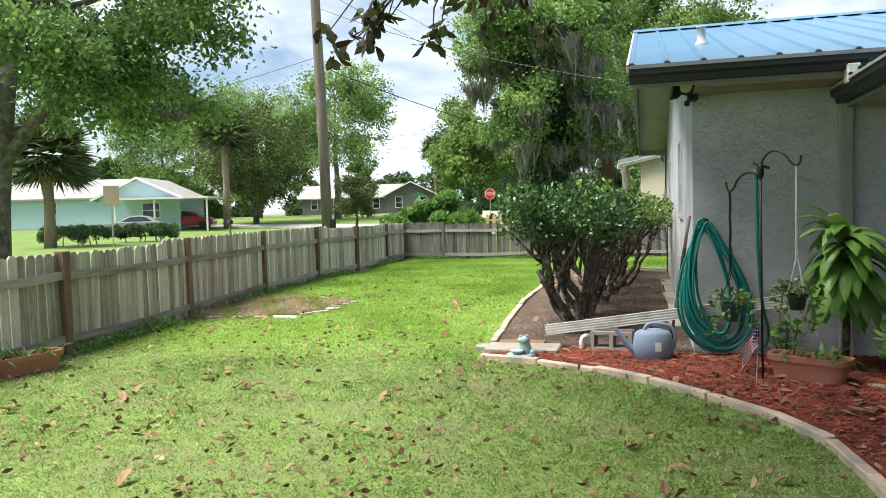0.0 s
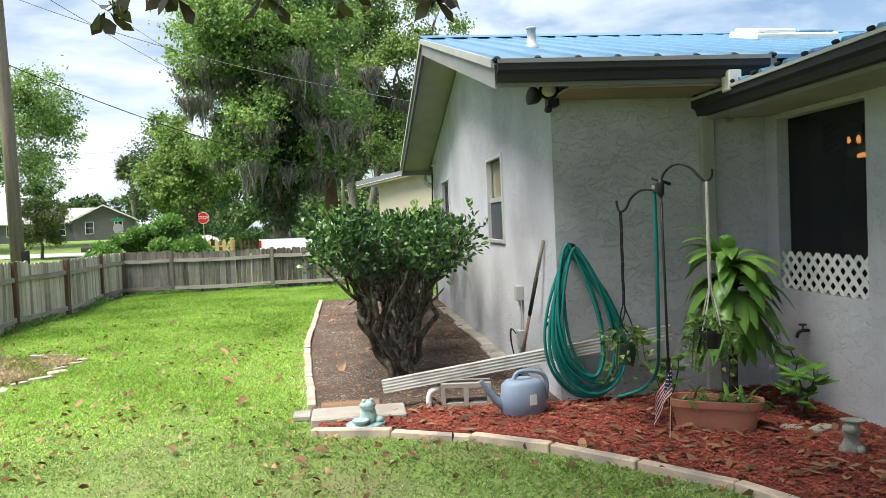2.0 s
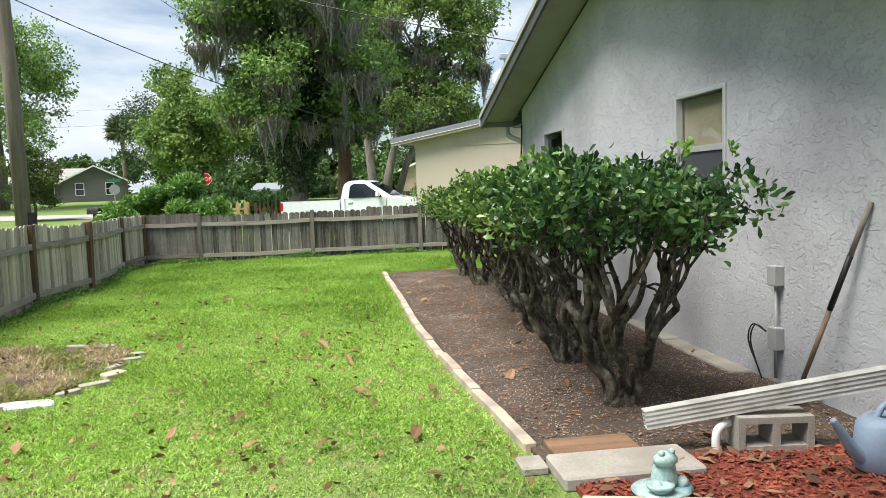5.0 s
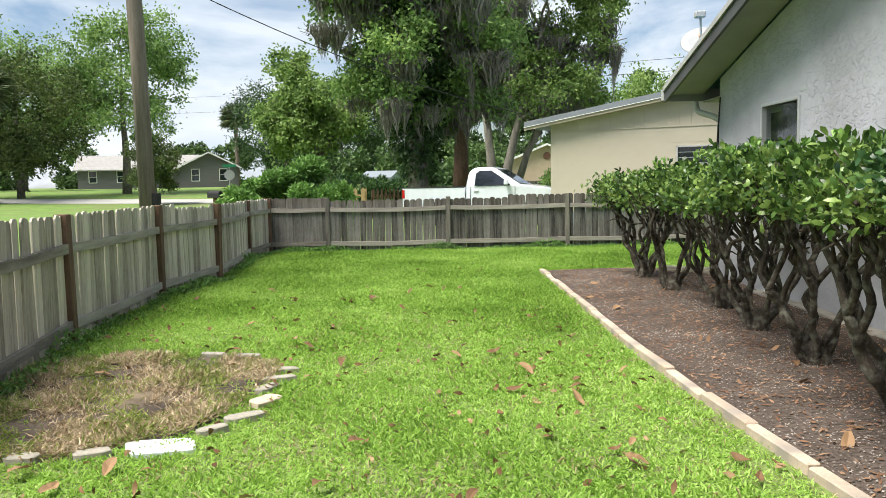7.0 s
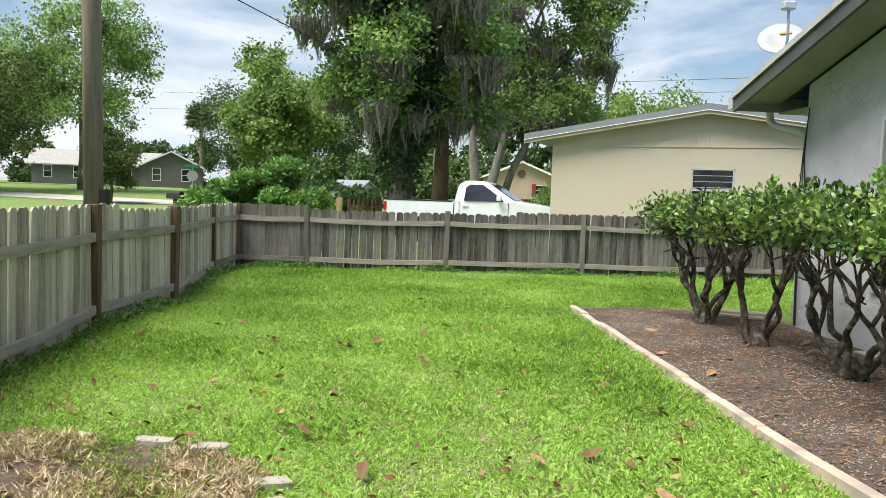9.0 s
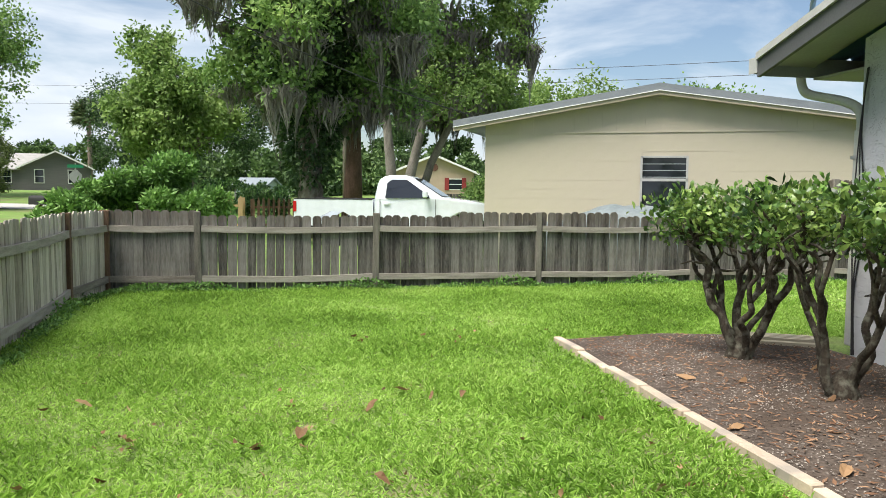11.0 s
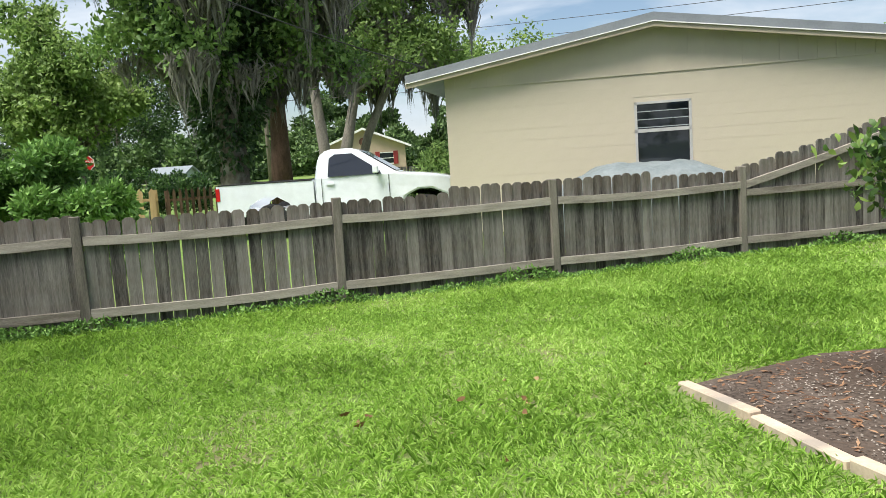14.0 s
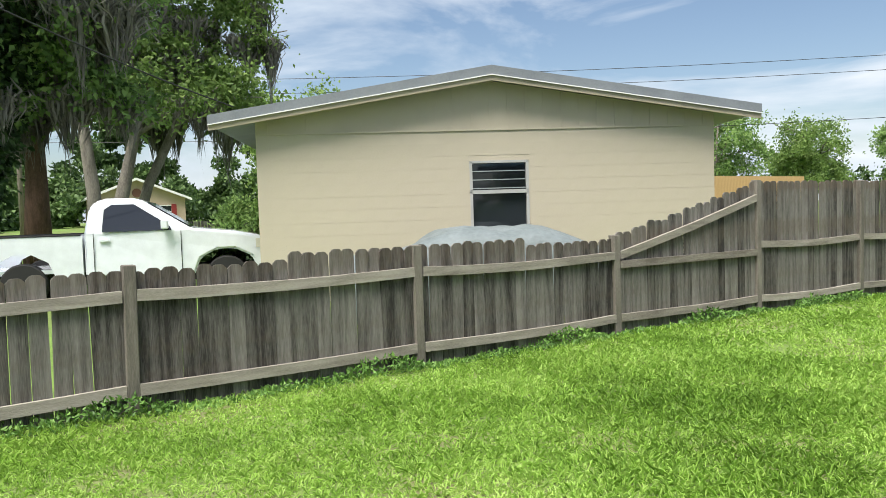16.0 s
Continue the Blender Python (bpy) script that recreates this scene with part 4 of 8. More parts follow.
tree("sweetgum_tree", "young light green tree beside the street corner", (-9.6, 38.0, 0),
     [([(0, 0, -0.1), (0.1, 0, 2.5), (0, 0.1, 6)], 0.13, 0.05)], c4, 20000, 0.2, L_LIGHT, seed=7)
# overhanging oak by the street, seen at the start
c5 = clump_set(15, 3.9, 9.0, 4.6, 4.0, 84, 1.0, low=0.95)
tree("live_oak", "spreading live oak with a long low limb", (-14.1, 10.3, 0),
     [([(-1.2, -0.4, -0.1), (-1.1, -0.3, 1.8), (-0.9, -0.2, 3.4), (-0.6, 0, 6)], 0.4, 0.15), ([(-1.0, -0.3, 2.6), (0.2, 0.2, 4.3), (1.9, 0.4, 4.3), (3.2, 0.7, 3.75)], 0.18, 0.06)], c5, 66000, 0.145, L_OAK, seed=8, limbs=24)
# street trees, farther off
SPEC = [("broadleaf_tree", "tall full green broadleaf tree", (-29.6, 65.1), 14.8, 5.4, L_OAK, 1.8), ("cedar_tree", "yellowish green bushy cedar", (-34.6, 58.0), 11.0, 4.6, L_PINE, 1.5),
        ("broadleaf_tree", "tall green tree behind the houses", (-44.0, 76.0), 15.5, 6.0, L_OAK, 2.2), ("broadleaf_tree", "tall green tree behind the houses", (-58.0, 78.0), 14.5, 6.5, L_OAK, 2.2),
        ("oak_tree", "dark spreading oak across the street", (-24.0, 104.0), 13.0, 6.5, L_DARK, 2.3), ("oak_tree", "dark spreading oak across the street", (-15.0, 92.0), 12.5, 6.0, L_DARK, 2.1),
        ("broadleaf_tree", "rounded green tree behind the cream house", (12.0, 52.0), 8.2, 4.0, L_LIGHT, 1.4), ("broadleaf_tree", "rounded green tree behind the cream house", (19.0, 50.0), 7.8, 3.6, L_OAK, 1.3),
        ("broadleaf_tree", "distant green tree past the cream house", (38.0, 52.0), 7.6, 3.4, L_OAK, 1.3), ("broadleaf_tree", "distant green tree past the cream house", (45.0, 50.0), 8.0, 3.2, L_OAK, 1.3),
        ("broadleaf_tree", "distant green tree past the cream house", (52.0, 47.0), 6.6, 2.8, L_LIGHT, 1.1), ("broadleaf_tree", "distant green tree past the cream house", (58.0, 42.0), 6.4, 2.6, L_OAK, 1.1),
        ("small_tree", "small reddish green street tree", (-22.0, 50.5), 4.2, 1.5, L_PINE, 0.6)]
for i, (nm, lb, (x, y), h, rad, mt, s) in enumerate(SPEC):
    z0 = (h * 0.4 if i == 0 else h * 0.22) if h > 5 else 1.2
    cl = clump_set(40 + i, z0, h - s * 0.6, rad, rad, int(34 + rad * 5), s, low=0.85)
    tree(nm, lb, (x, y, gz(x, y)), [([(0, 0, -0.2), (0.1, 0, h * 0.2), (-0.1, 0.1, h * 0.45), (0.1, 0, h * 0.8)], 0.04 * h * 0.7, 0.06)], cl, int(8000 + rad * 2100), 0.17 + 0.022 * rad if h > 5 else 0.14, mt, seed=60 + i, limbs=10)


def woods(name, pts, n, size, mat, label):
    """A belt of far wood: clumps along a line of (x, y, height)."""
    r = random.Random(len(pts) * 7)
    cl = []
    for (xa, ya, ha), (xb, yb, hb) in zip(pts, pts[1:]):
        L = math.hypot(xb - xa, yb - ya)
        for _ in range(int(L * 1.1)):
            f = r.random()
            h = (ha + (hb - ha) * f) * (0.78 + 0.3 * math.sin(f * L * 0.6) * r.random())
            s = r.uniform(1.2, 2.6)
            cl.append((xa + (xb - xa) * f + r.uniform(-3, 3), ya + (yb - ya) * f + r.uniform(-3, 3), r.uniform(0.5, max(1, h - s)), s, s, s * 0.8))
    sub = []
    for c in cl:
        for _ in range(5):
            q = Vector((r.gauss(0, 1), r.gauss(0, 1), r.gauss(0, 1))).normalized() * r.uniform(0.4, 1)
            sub.append((c[0] + q.x * c[3], c[1] + q.y * c[3], max(0.3, c[2] + q.z * c[5]), c[3] * 0.4, c[3] * 0.4, c[5] * 0.4))
    pos, d = crown_points(sub, n, 0.2)
    pos[:, 2] = np.maximum(pos[:, 2], 0.1)
    o = new(name, leaves_mesh(name, pos, d * 0.5 + RNG.normal(size=d.shape) * 0.7, size, size * 0.65, mat))
    tagged(o, label, "woods", kind="stuff")


woods("far_woods", [(-110, 80, 13), (-80, 108, 15), (-50, 128, 14), (-25, 138, 12)], 50000, 0.6, L_FAR, "belt of mixed wood behind the far houses")
woods("far_woods", [(-120, 44, 14), (-88, 66, 15), (-64, 80, 15), (-51, 86, 14)], 46000, 0.5, L_FAR, "tall wood behind the turquoise house")
woods("far_woods", [(-30, 134, 11), (-8, 112, 11), (2, 92, 10)], 30000, 0.55, L_DARK, "dark wood beyond the street corner")
woods("far_woods", [(-14, 74, 7), (-6, 70, 6), (2, 88, 9), (16, 84, 9), (30, 74, 8)], 36000, 0.46, L_FAR, "wood behind the parked truck")
woods("far_woods", [(-6, 95, 16), (8, 94, 16), (26, 89, 15)], 34000, 0.6, L_FAR, "wood behind the tan house")
woods("far_woods", [(30, 70, 7.5), (52, 60, 7.5), (72, 40, 7)], 26000, 0.42, L_FAR, "low wood past the cream house")
woods("far_woods", [(-110, 60, 12), (-90, 10, 12), (-70, -50, 12), (0, -60, 11), (70, -40, 11), (72, 40, 8)], 9000, 0.9, L_FAR, "wood around the neighbourhood")


def fan_palm(at, h, r0, seed, label, skirt):
    r = random.Random(seed)
    t = thing("cabbage_palm", label, "palm tree", at)
    bm = bmesh.new()
    tube(bm, [(0, 0, -0.1), (0.05, 0, h * 0.4), (0.0, 0.05, h * 0.75), (0.05, 0, h)], [r0 * 1.25, r0, r0 * 0.95, r0], 12)
    part("trunk", bm, surface("palm_trunk", (0.13, 0.1, 0.075), (0.33, 0.27, 0.21), 5, 0.95, 0.5, 30, stretch=(1, 1, 4), bump_dist=0.02), t, smooth=True)
    if skirt:
        bm = bmesh.new()
        for k in range(90):
            a, z = r.uniform(0, 6.28), h - r.uniform(0, 1.2)
            d = Vector((math.cos(a), math.sin(a), 0.9))
            p = Vector((math.cos(a) * r0, math.sin(a) * r0, z))
            tube(bm, [p, p + d * 0.2], [0.05, 0.02], 4)
        part("boot", bm, surface("orange_brown_boots", (0.2, 0.09, 0.04), (0.42, 0.22, 0.11), 6, 0.9, 0.3), t)
    pos, dr = [], []
    for k in range(70):
        el = r.uniform(-0.7, 1.4)
        a = r.uniform(0, 6.283)
        d = np.array([math.cos(a) * math.cos(el), math.sin(a) * math.cos(el), math.sin(el)])
        c = np.array([0, 0, h + 0.1]) + d * r.uniform(0.8, 1.15)
        side = np.cross(d, [0, 0, 1.0]) + 1e-3
        side /= np.linalg.norm(side)
        for j in range(30):
            f = -1.35 + 2.7 * j / 29
            pos.append(c)
            v = d * math.cos(f) + side * math.sin(f)
            dr.append(v + np.array([0, 0, -0.08 - 0.3 * r.random()]))
    me = leaves_mesh("fronds", np.array(pos), np.array(dr), 1.6, 0.1, leaf_mat("palm_fronds", (0.04, 0.07, 0.025), (0.09, 0.13, 0.05), (0.19, 0.23, 0.1), 0.5, 0.2, 0.6))
    o = new("fronds", me)
    o.parent = t
    n = 300
    a = RNG.uniform(0, 6.28, n)
    p = np.stack([np.cos(a) * 0.4, np.sin(a) * 0.4, h - RNG.uniform(0, 0.6, n)], 1)
    o = new("dead_fronds", leaves_mesh("dead_fronds", p, np.stack([np.cos(a), np.sin(a), -1.2 + RNG.uniform(0, 1.2, n)], 1), 0.8, 0.07, leaf_mat("dry_fronds", (0.1, 0.07, 0.04), (0.2, 0.15, 0.09), (0.32, 0.25, 0.16), 0.8, 0.1)))
    o.parent = t
    return t


fan_palm((-33.4, 51.0, gz(-34, 51)), 7.6, 0.27, 5, "cabbage palm with a round grey-green head", False)
fan_palm((-30.7, 28.8, 0), 4.7, 0.26, 6, "cabbage palm with orange-brown boots under its head", True)
fan_palm((-33.5, 116.0, 1.1), 10.0, 0.3, 7, "distant palm above the grey house", False)


# ---------------- hedges ----------------
def hedge(name, label, at, rz, lx, ly, h, n, mat, size=0.11, rnd=1.0, seed=1):
    r = random.Random(seed)
    t = thing(name, label, "hedge", at, rz)
    for _ in range(6):
        bm = bmesh.new()
        x, y = r.uniform(-lx, lx) * 0.7, r.uniform(-ly, ly) * 0.5
        tube(bm, bent(r, (x, y, -0.05), (x + r.uniform(-0.3, 0.3), y + r.uniform(-0.2, 0.2), h * 0.75), 4), taper(0.035, 0.012, 4), 5)
        part("stem", bm, M_BARK, t)
    cl = []
    for _ in range(int(26 + lx * 14)):
        x, y = r.uniform(-1, 1), r.uniform(-1, 1)
        top = h * (1 - 0.42 * rnd * (x * x + 0.6 * y * y) ** 1.2)
        s = r.uniform(0.16, 0.3) * max(1, h * 0.55)
        cl.append((x * lx, y * ly, r.uniform(0.15, 1) ** 0.6 * (top - s) + s * 0.3, s, s, s * 0.8))
    pos, d = crown_points(cl, n, 0.35)
    pos[:, 2] = np.maximum(pos[:, 2], 0.02)
    o = new("foliage", leaves_mesh("foliage", pos, d * 0.7 + RNG.normal(size=d.shape) * 0.6 + np.array([0, 0, 0.15]), size, size * 0.5, mat))
    o.parent = t
    return t


hedge("hedge", "rounded bright green hedge outside the fence corner", (-7.8, 21.9, 0), 5, 1.6, 1.3, 2.2, 26000, L_HEDGE, 0.13, 0.9, 3)
hedge("hedge", "long dark green hedge behind the picket fence", (-8.8, 35.0, 0), -5, 3.4, 1.2, 1.9, 20000, L_BUSH, 0.12, 0.4, 4)
hedge("hedge", "boxy clipped hedge in front of the blue house", (-31.2, 31.2, 0), 35, 1.7, 0.8, 1.15, 8000, L_DARK, 0.12, 0.15, 5)
hedge("hedge", "boxy clipped hedge in front of the blue house", (-29.6, 35.0, 0), 35, 1.8, 0.8, 1.15, 8000, L_DARK, 0.12, 0.15, 6)
hedge("shrub", "leafy shrub by the cream house corner", (0.3, 25.9, 0), 0, 0.9, 0.8, 1.9, 5000, L_OAK, 0.12, 0.8, 8)


# ---------------- yard: shrub row ----------------
M_STEM = surface("gnarled_lichen_stem", (0.018, 0.014, 0.01), (0.095, 0.078, 0.058), 14, 0.95, 0.9, 70, stain=(0.17, 0.165, 0.13), stain_scale=16, stretch=(1, 1, 0.5), bump_dist=0.015)
L_SPROUT = leaf_mat("fresh_shrub_shoots", (0.09, 0.19, 0.03), (0.16, 0.31, 0.06), (0.28, 0.44, 0.12), 0.45, 0.3, 2)


def shrub(at, seed, top, spread, n, label, mat, stems=6, low=1.12, lx=1.0, ly=1.0):
    """Old clipped shrub: several crooked stems from one stool, forking into a flat-topped crown."""
    r = random.Random(seed)
    t = thing("shrub", label, "shrub", at, 0, "row of clipped shrubs")
    ends = []
    bm = bmesh.new()
    lathe(bm, [(0.12, -0.05), (0.11, 0.04), (0.075, 0.13), (0.03, 0.19)], 9)
    part("stool", bm, M_STEM, t, smooth=True)
    for k in range(stems):
        bm = bmesh.new()
        a = 6.283 * k / stems + r.uniform(-0.35, 0.35)
        out = spread * r.uniform(0.3, 0.62)
        b = Vector((math.cos(a) * 0.06, math.sin(a) * 0.06, 0.0))
        m = Vector((math.cos(a) * out * lx, math.sin(a) * out * ly, r.uniform(0.5, 0.72)))
        r0 = r.uniform(0.028, 0.046)
        p1 = bent(r, b, m, 5, 0.07)
        tube(bm, curve_pts(p1, 3), taper(r0, r0 * 0.68, 15), 7)
        for j in range(3):
            a2 = a + r.uniform(-0.9, 0.9)
            o2 = spread * r.uniform(0.45, 0.95)
            s = p1[r.choice((3, 4, 5, 5))]
            e = Vector((math.cos(a2) * o2 * lx, math.sin(a2) * o2 * ly, r.uniform(low - 0.05, low + 0.15)))
            p2 = bent(r, s, e, 5, 0.08)
            tube(bm, curve_pts(p2, 3), taper(r0 * 0.62, r0 * 0.3, 15), 6)
            for q in range(3):
                e2 = p2[r.choice((2, 3, 4, 5))] + Vector((r.uniform(-0.24, 0.24), r.uniform(-0.24, 0.24), r.uniform(0.12, 0.34)))
                e2.z = min(e2.z, top - 0.08)
                i = r.choice((2, 3, 4))
                tube(bm, bent(r, p2[i], e2, 3, 0.1), taper(r0 * 0.32, 0.005, 3), 5)
                ends.append(e2)
            if r.random() < 0.5:
                e3 = p2[2] + Vector((r.uniform(-0.2, 0.2), r.uniform(-0.2, 0.2), r.uniform(-0.1, 0.12)))
                tube(bm, bent(r, p2[2], e3, 3, 0.12), taper(r0 * 0.3, 0.006, 3), 5)
            ends.append(e)
        part("stem", bm, M_STEM, t, smooth=True)
    cl = []
    for e in ends:
        s = r.uniform(0.11, 0.2)
        cl.append((e.x, e.y, min(max(e.z, low), top - s * 0.7), s * 1.2, s * 1.2, s * 0.85))
    for _ in range(int(26 * spread * spread * 2.2)):
        a, q = r.uniform(0, 6.283), math.sqrt(r.random())
        s = r.uniform(0.1, 0.17)
        cl.append((math.cos(a) * q * spread * 1.05 * lx, math.sin(a) * q * spread * 1.05 * ly, top - s * r.uniform(0.7, 1.9), s * 1.3, s * 1.3, s * 0.8))
    pos, d = crown_points(cl, n, 0.3)
    keep = pos[:, 2] < top + 0.03 + 0.05 * RNG.random(n)
    pos, d = pos[keep], d[keep]
    o = new("foliage", broad_leaves("foliage", pos, d * 0.5 + RNG.normal(size=d.shape) * 0.6 + np.array([0, 0, 0.35]), 0.07, 0.031, mat))
    o.parent = t
    sp, sd = [], []
    for _ in range(int(14 * spread)):
        a, q = r.uniform(0, 6.283), math.sqrt(r.random())
        x, y, hh = math.cos(a) * q * spread * lx, math.sin(a) * q * spread * ly, r.uniform(0.03, 0.11)
        for k in range(12):
            sp.append((x + r.uniform(-0.02, 0.02), y + r.uniform(-0.02, 0.02), top - 0.05 + hh * k / 11))
            sd.append((r.uniform(-1, 1), r.uniform(-1, 1), 0.9))
    o = new("fresh_growth", broad_leaves("fresh_growth", np.array(sp), np.array(sd), 0.055, 0.028, L_SPROUT))
    o.parent = t
    tagged(o, "pale fresh shoots above the clipped top", kind="stuff")
    return t


L_BUSH2 = leaf_mat("lighter_shrub_leaves", (0.014, 0.038, 0.012), (0.085, 0.165, 0.035), (0.31, 0.43, 0.11), 0.3, 0.25, 3.0)
SLAB = "clipped evergreen shrub with a flat top and bare gnarled stems"
shrub((-1.24, 3.9, 0.02), 21, 1.64, 0.74, 7000, SLAB, L_BUSH, 7, 1.16)
shrub((-1.2, 5.15, 0.02), 22, 1.58, 0.72, 5800, SLAB, L_BUSH2, 6, 1.2)
shrub((-1.08, 6.45, 0.02), 23, 1.57, 0.72, 5200, SLAB, L_BUSH2, 6, 1.2)
shrub((-0.98, 7.7, 0.02), 24, 1.54, 0.7, 4400, SLAB, L_BUSH2, 5, 1.16)
shrub((-0.85, 8.86, 0.02), 25, 1.5, 0.82, 4600, SLAB, L_BUSH2, 5, 1.14)
shrub((-0.98, 10.18, 0.02), 29, 1.44, 0.6, 3400, SLAB, L_BUSH2, 4, 1.1)
shrub((-1.0, 11.42, 0.02), 27, 1.42, 0.6, 3800, "clipped evergreen shrub at the end of the row", L_BUSH2, 6, 1.06)


# ---------------- lawn ----------------
def inside(x, y, poly):
    c = np.zeros(len(x), bool)
    px, py = np.array(poly).T
    j = len(poly) - 1
    for i in range(len(poly)):
        m = ((py[i] > y) != (py[j] > y)) & (x < (px[j] - px[i]) * (y - py[i]) / (py[j] - py[i] + 1e-12) + px[i])
        c ^= m
        j = i
    return c


PATCH = [(-5.0, 6.45), (-5.02, 5.85), (-5.25, 5.15), (-5.75, 4.82), (-6.62, 4.75), (-6.95, 6.9), (-6.3, 7.2), (-5.5, 7.05), (-5.05, 6.75)]
BEDS = [(-2.35, 12.4), (-1.2, 12.6), (0.0, 12.3), (1.78, 12.3), (1.78, -6.5)] + [(x, y) for x, y in reversed(FRONT_EDGE)] + [(-2.05, 2.3), (-2.1, 3.2), (-2.2, 4.7), (-2.32, 6.85)]


def lawn_points(n, x0, x1, y0, y1):
    x, y = RNG.uniform(x0, x1, n), RNG.uniform(y0, y1, n)
    keep = ~inside(x, y, BEDS)
    lim = np.interp(y, [p[1] for p in reversed(POSTS_LEFT)], [p[0] for p in reversed(POSTS_LEFT)])
    keep &= (x > lim - 0.05) & (y < 16.5)
    keep &= ~(inside(x, y, PATCH) & (RNG.random(n) < 0.8))
    keep &= ~((x > 0.0) & (y > 2.0) & (y < 11.6))
    return x[keep], y[keep]


def grass(name, n, ext, per, lo, hi, w, mat, label, spread=0.035, fade=0.0):
    """Broad-bladed turf in small tufts: each tuft leans its own way, so that darker gaps lie between them."""
    x, y = lawn_points(n // per, *ext)
    if fade:
        # thin out over the last stretch at both ends, so that two stands mingle
        k = RNG.random(len(x)) < np.clip((ext[3] - y) / fade, 0, 1) * np.clip((y - ext[2]) / fade, 0, 1)
        x, y = x[k], y[k]
    x, y = np.repeat(x, per), np.repeat(y, per)
    m = len(x)
    tuft = np.repeat(RNG.random(m // per), per)
    ang = np.repeat(RNG.uniform(0, 6.283, m // per), per) + RNG.normal(size=m) * 0.9
    x, y = x + RNG.normal(size=m) * spread, y + RNG.normal(size=m) * spread
    # worn and short by the front bed, longer towards the back fence
    g = 0.52 + 0.48 * np.clip((y + 1.0) / 10.0, 0, 1)
    g *= 0.85 + 0.25 * np.sin(x * 2.1 + np.sin(y * 1.3) * 2) * np.sin(y * 1.7 + x)
    L = (lo + (hi - lo) * RNG.random(m)) * g * (0.75 + 0.5 * tuft)
    el = np.clip(0.85 + RNG.normal(size=m) * 0.4, 0.12, 1.45)
    d = np.stack([np.cos(ang) * np.cos(el), np.sin(ang) * np.cos(el), np.sin(el)], 1)
    sd = np.stack([-np.sin(ang), np.cos(ang), RNG.normal(size=m) * 0.35], 1) * (w * RNG.uniform(0.7, 1.3, m) / 2)[:, None]
    base = np.stack([x, y, np.full(m, 0.002)], 1)
    mid = base + d * (L * 0.6)[:, None]
    tip = base + d * L[:, None]
    tip[:, 2] -= L * 0.22
    tip[:, :2] += np.stack([np.cos(ang), np.sin(ang)], 1) * (L * 0.12)[:, None]
    v = np.stack([base, mid + sd, tip, mid - sd], 1).reshape(-1, 3)
    i = np.arange(m)[:, None] * 4
    loops = np.concatenate([i, i + 1, i + 2, i, i + 2, i + 3], 1).ravel()
    tagged(new(name, raw_mesh(name, v, 3, loops, mat)), label, "grass", kind="stuff")


M_THATCH = surface("thatch_and_soil", (0.07, 0.11, 0.025), (0.22, 0.31, 0.08), 9, 0.95, 0.8, 60, stain=(0.17, 0.17, 0.08), stain_scale=1.4, bump_dist=0.02, amount=0.9)
lawn_edge = [(x + 0.02, y) for x, y in reversed(POSTS_LEFT)] + [(x, y - 0.02) for x, y in POSTS_BACK[1:]] + [(8.4, -7.6)]
bm = bmesh.new()
f = bm.faces.new([bm.verts.new((x, y, 0.004)) for x, y in lawn_edge])
if f.normal.z < 0:
    f.normal_flip()
bmesh.ops.triangulate(bm, faces=[f])
bmesh.ops.recalc_face_normals(bm, faces=bm.faces[:])
for f in bm.faces:
    if f.normal.z < 0:
        f.normal_flip()
tagged(part("lawn_soil", bm, M_THATCH), "soil and thatch between the blades of the lawn", "ground", kind="structure")
G_LAWN = leaf_mat("lawn_blades", (0.16, 0.29, 0.045), (0.33, 0.53, 0.09), (0.55, 0.73, 0.22), 0.5, 0.48, 0.6)
G_WORN = leaf_mat("worn_lawn_blades", (0.1, 0.18, 0.036), (0.235, 0.36, 0.09), (0.44, 0.55, 0.23), 0.5, 0.45, 0.9)
G_DRY = leaf_mat("dry_blades", (0.24, 0.19, 0.09), (0.42, 0.36, 0.18), (0.62, 0.55, 0.33), 0.7, 0.2, 1)
grass("lawn_grass", 190000, (-7.5, 1.2, -4.6, 3.6), 6, 0.04, 0.075, 0.0085, G_WORN, "worn dull green broad-bladed lawn by the beds", 0.04, 1.6)
grass("lawn_grass", 190000, (-7.5, -1.8, 2.0, 8.9), 6, 0.04, 0.075, 0.0085, G_LAWN, "bright green broad-bladed lawn between bed and fence", 0.035, 1.6)
grass("lawn_grass", 300000, (-7.5, 1.6, 7.6, 17.0), 6, 0.05, 0.095, 0.0066, G_LAWN, "lush bright green lawn before the back fence", 0.035, 1.2)
grass("lawn_grass", 18000, (-7.5, 1.2, -4.6, 9.0), 2, 0.05, 0.09, 0.006, G_DRY, "dry straw blades scattered through the lawn", 0.05)
grass("lawn_grass", 36000, (1.0, 9.0, 12.3, 16.7), 6, 0.06, 0.12, 0.01, G_LAWN, "bright green lawn behind the house", 0.05)


def tufts(name, line, n, hmax, spread, mat, label):
    """Taller weeds along a fence line."""
    k = RNG.integers(0, len(line) - 1, n)
    f = RNG.random(n)
    P = np.array(line, float)
    p = P[k] + (P[k + 1] - P[k]) * f[:, None] + RNG.normal(size=(n, 2)) * spread
    dens = np.sin(p[:, 0] * 2.7 + p[:, 1] * 1.9) + np.sin(p[:, 0] * 6.1 - p[:, 1] * 4.3) * 0.6
    h = hmax * RNG.random(n) * np.clip(0.35 + 0.35 * dens, 0.08, 1)
    pos = np.stack([p[:, 0], p[:, 1], h], 1)
    d = RNG.normal(size=(n, 3))
    d[:, 2] = np.abs(d[:, 2]) * 0.8 + 0.2
    tagged(new(name, leaves_mesh(name, pos, d, 0.05, 0.024, mat)), label, "weeds", kind="stuff")


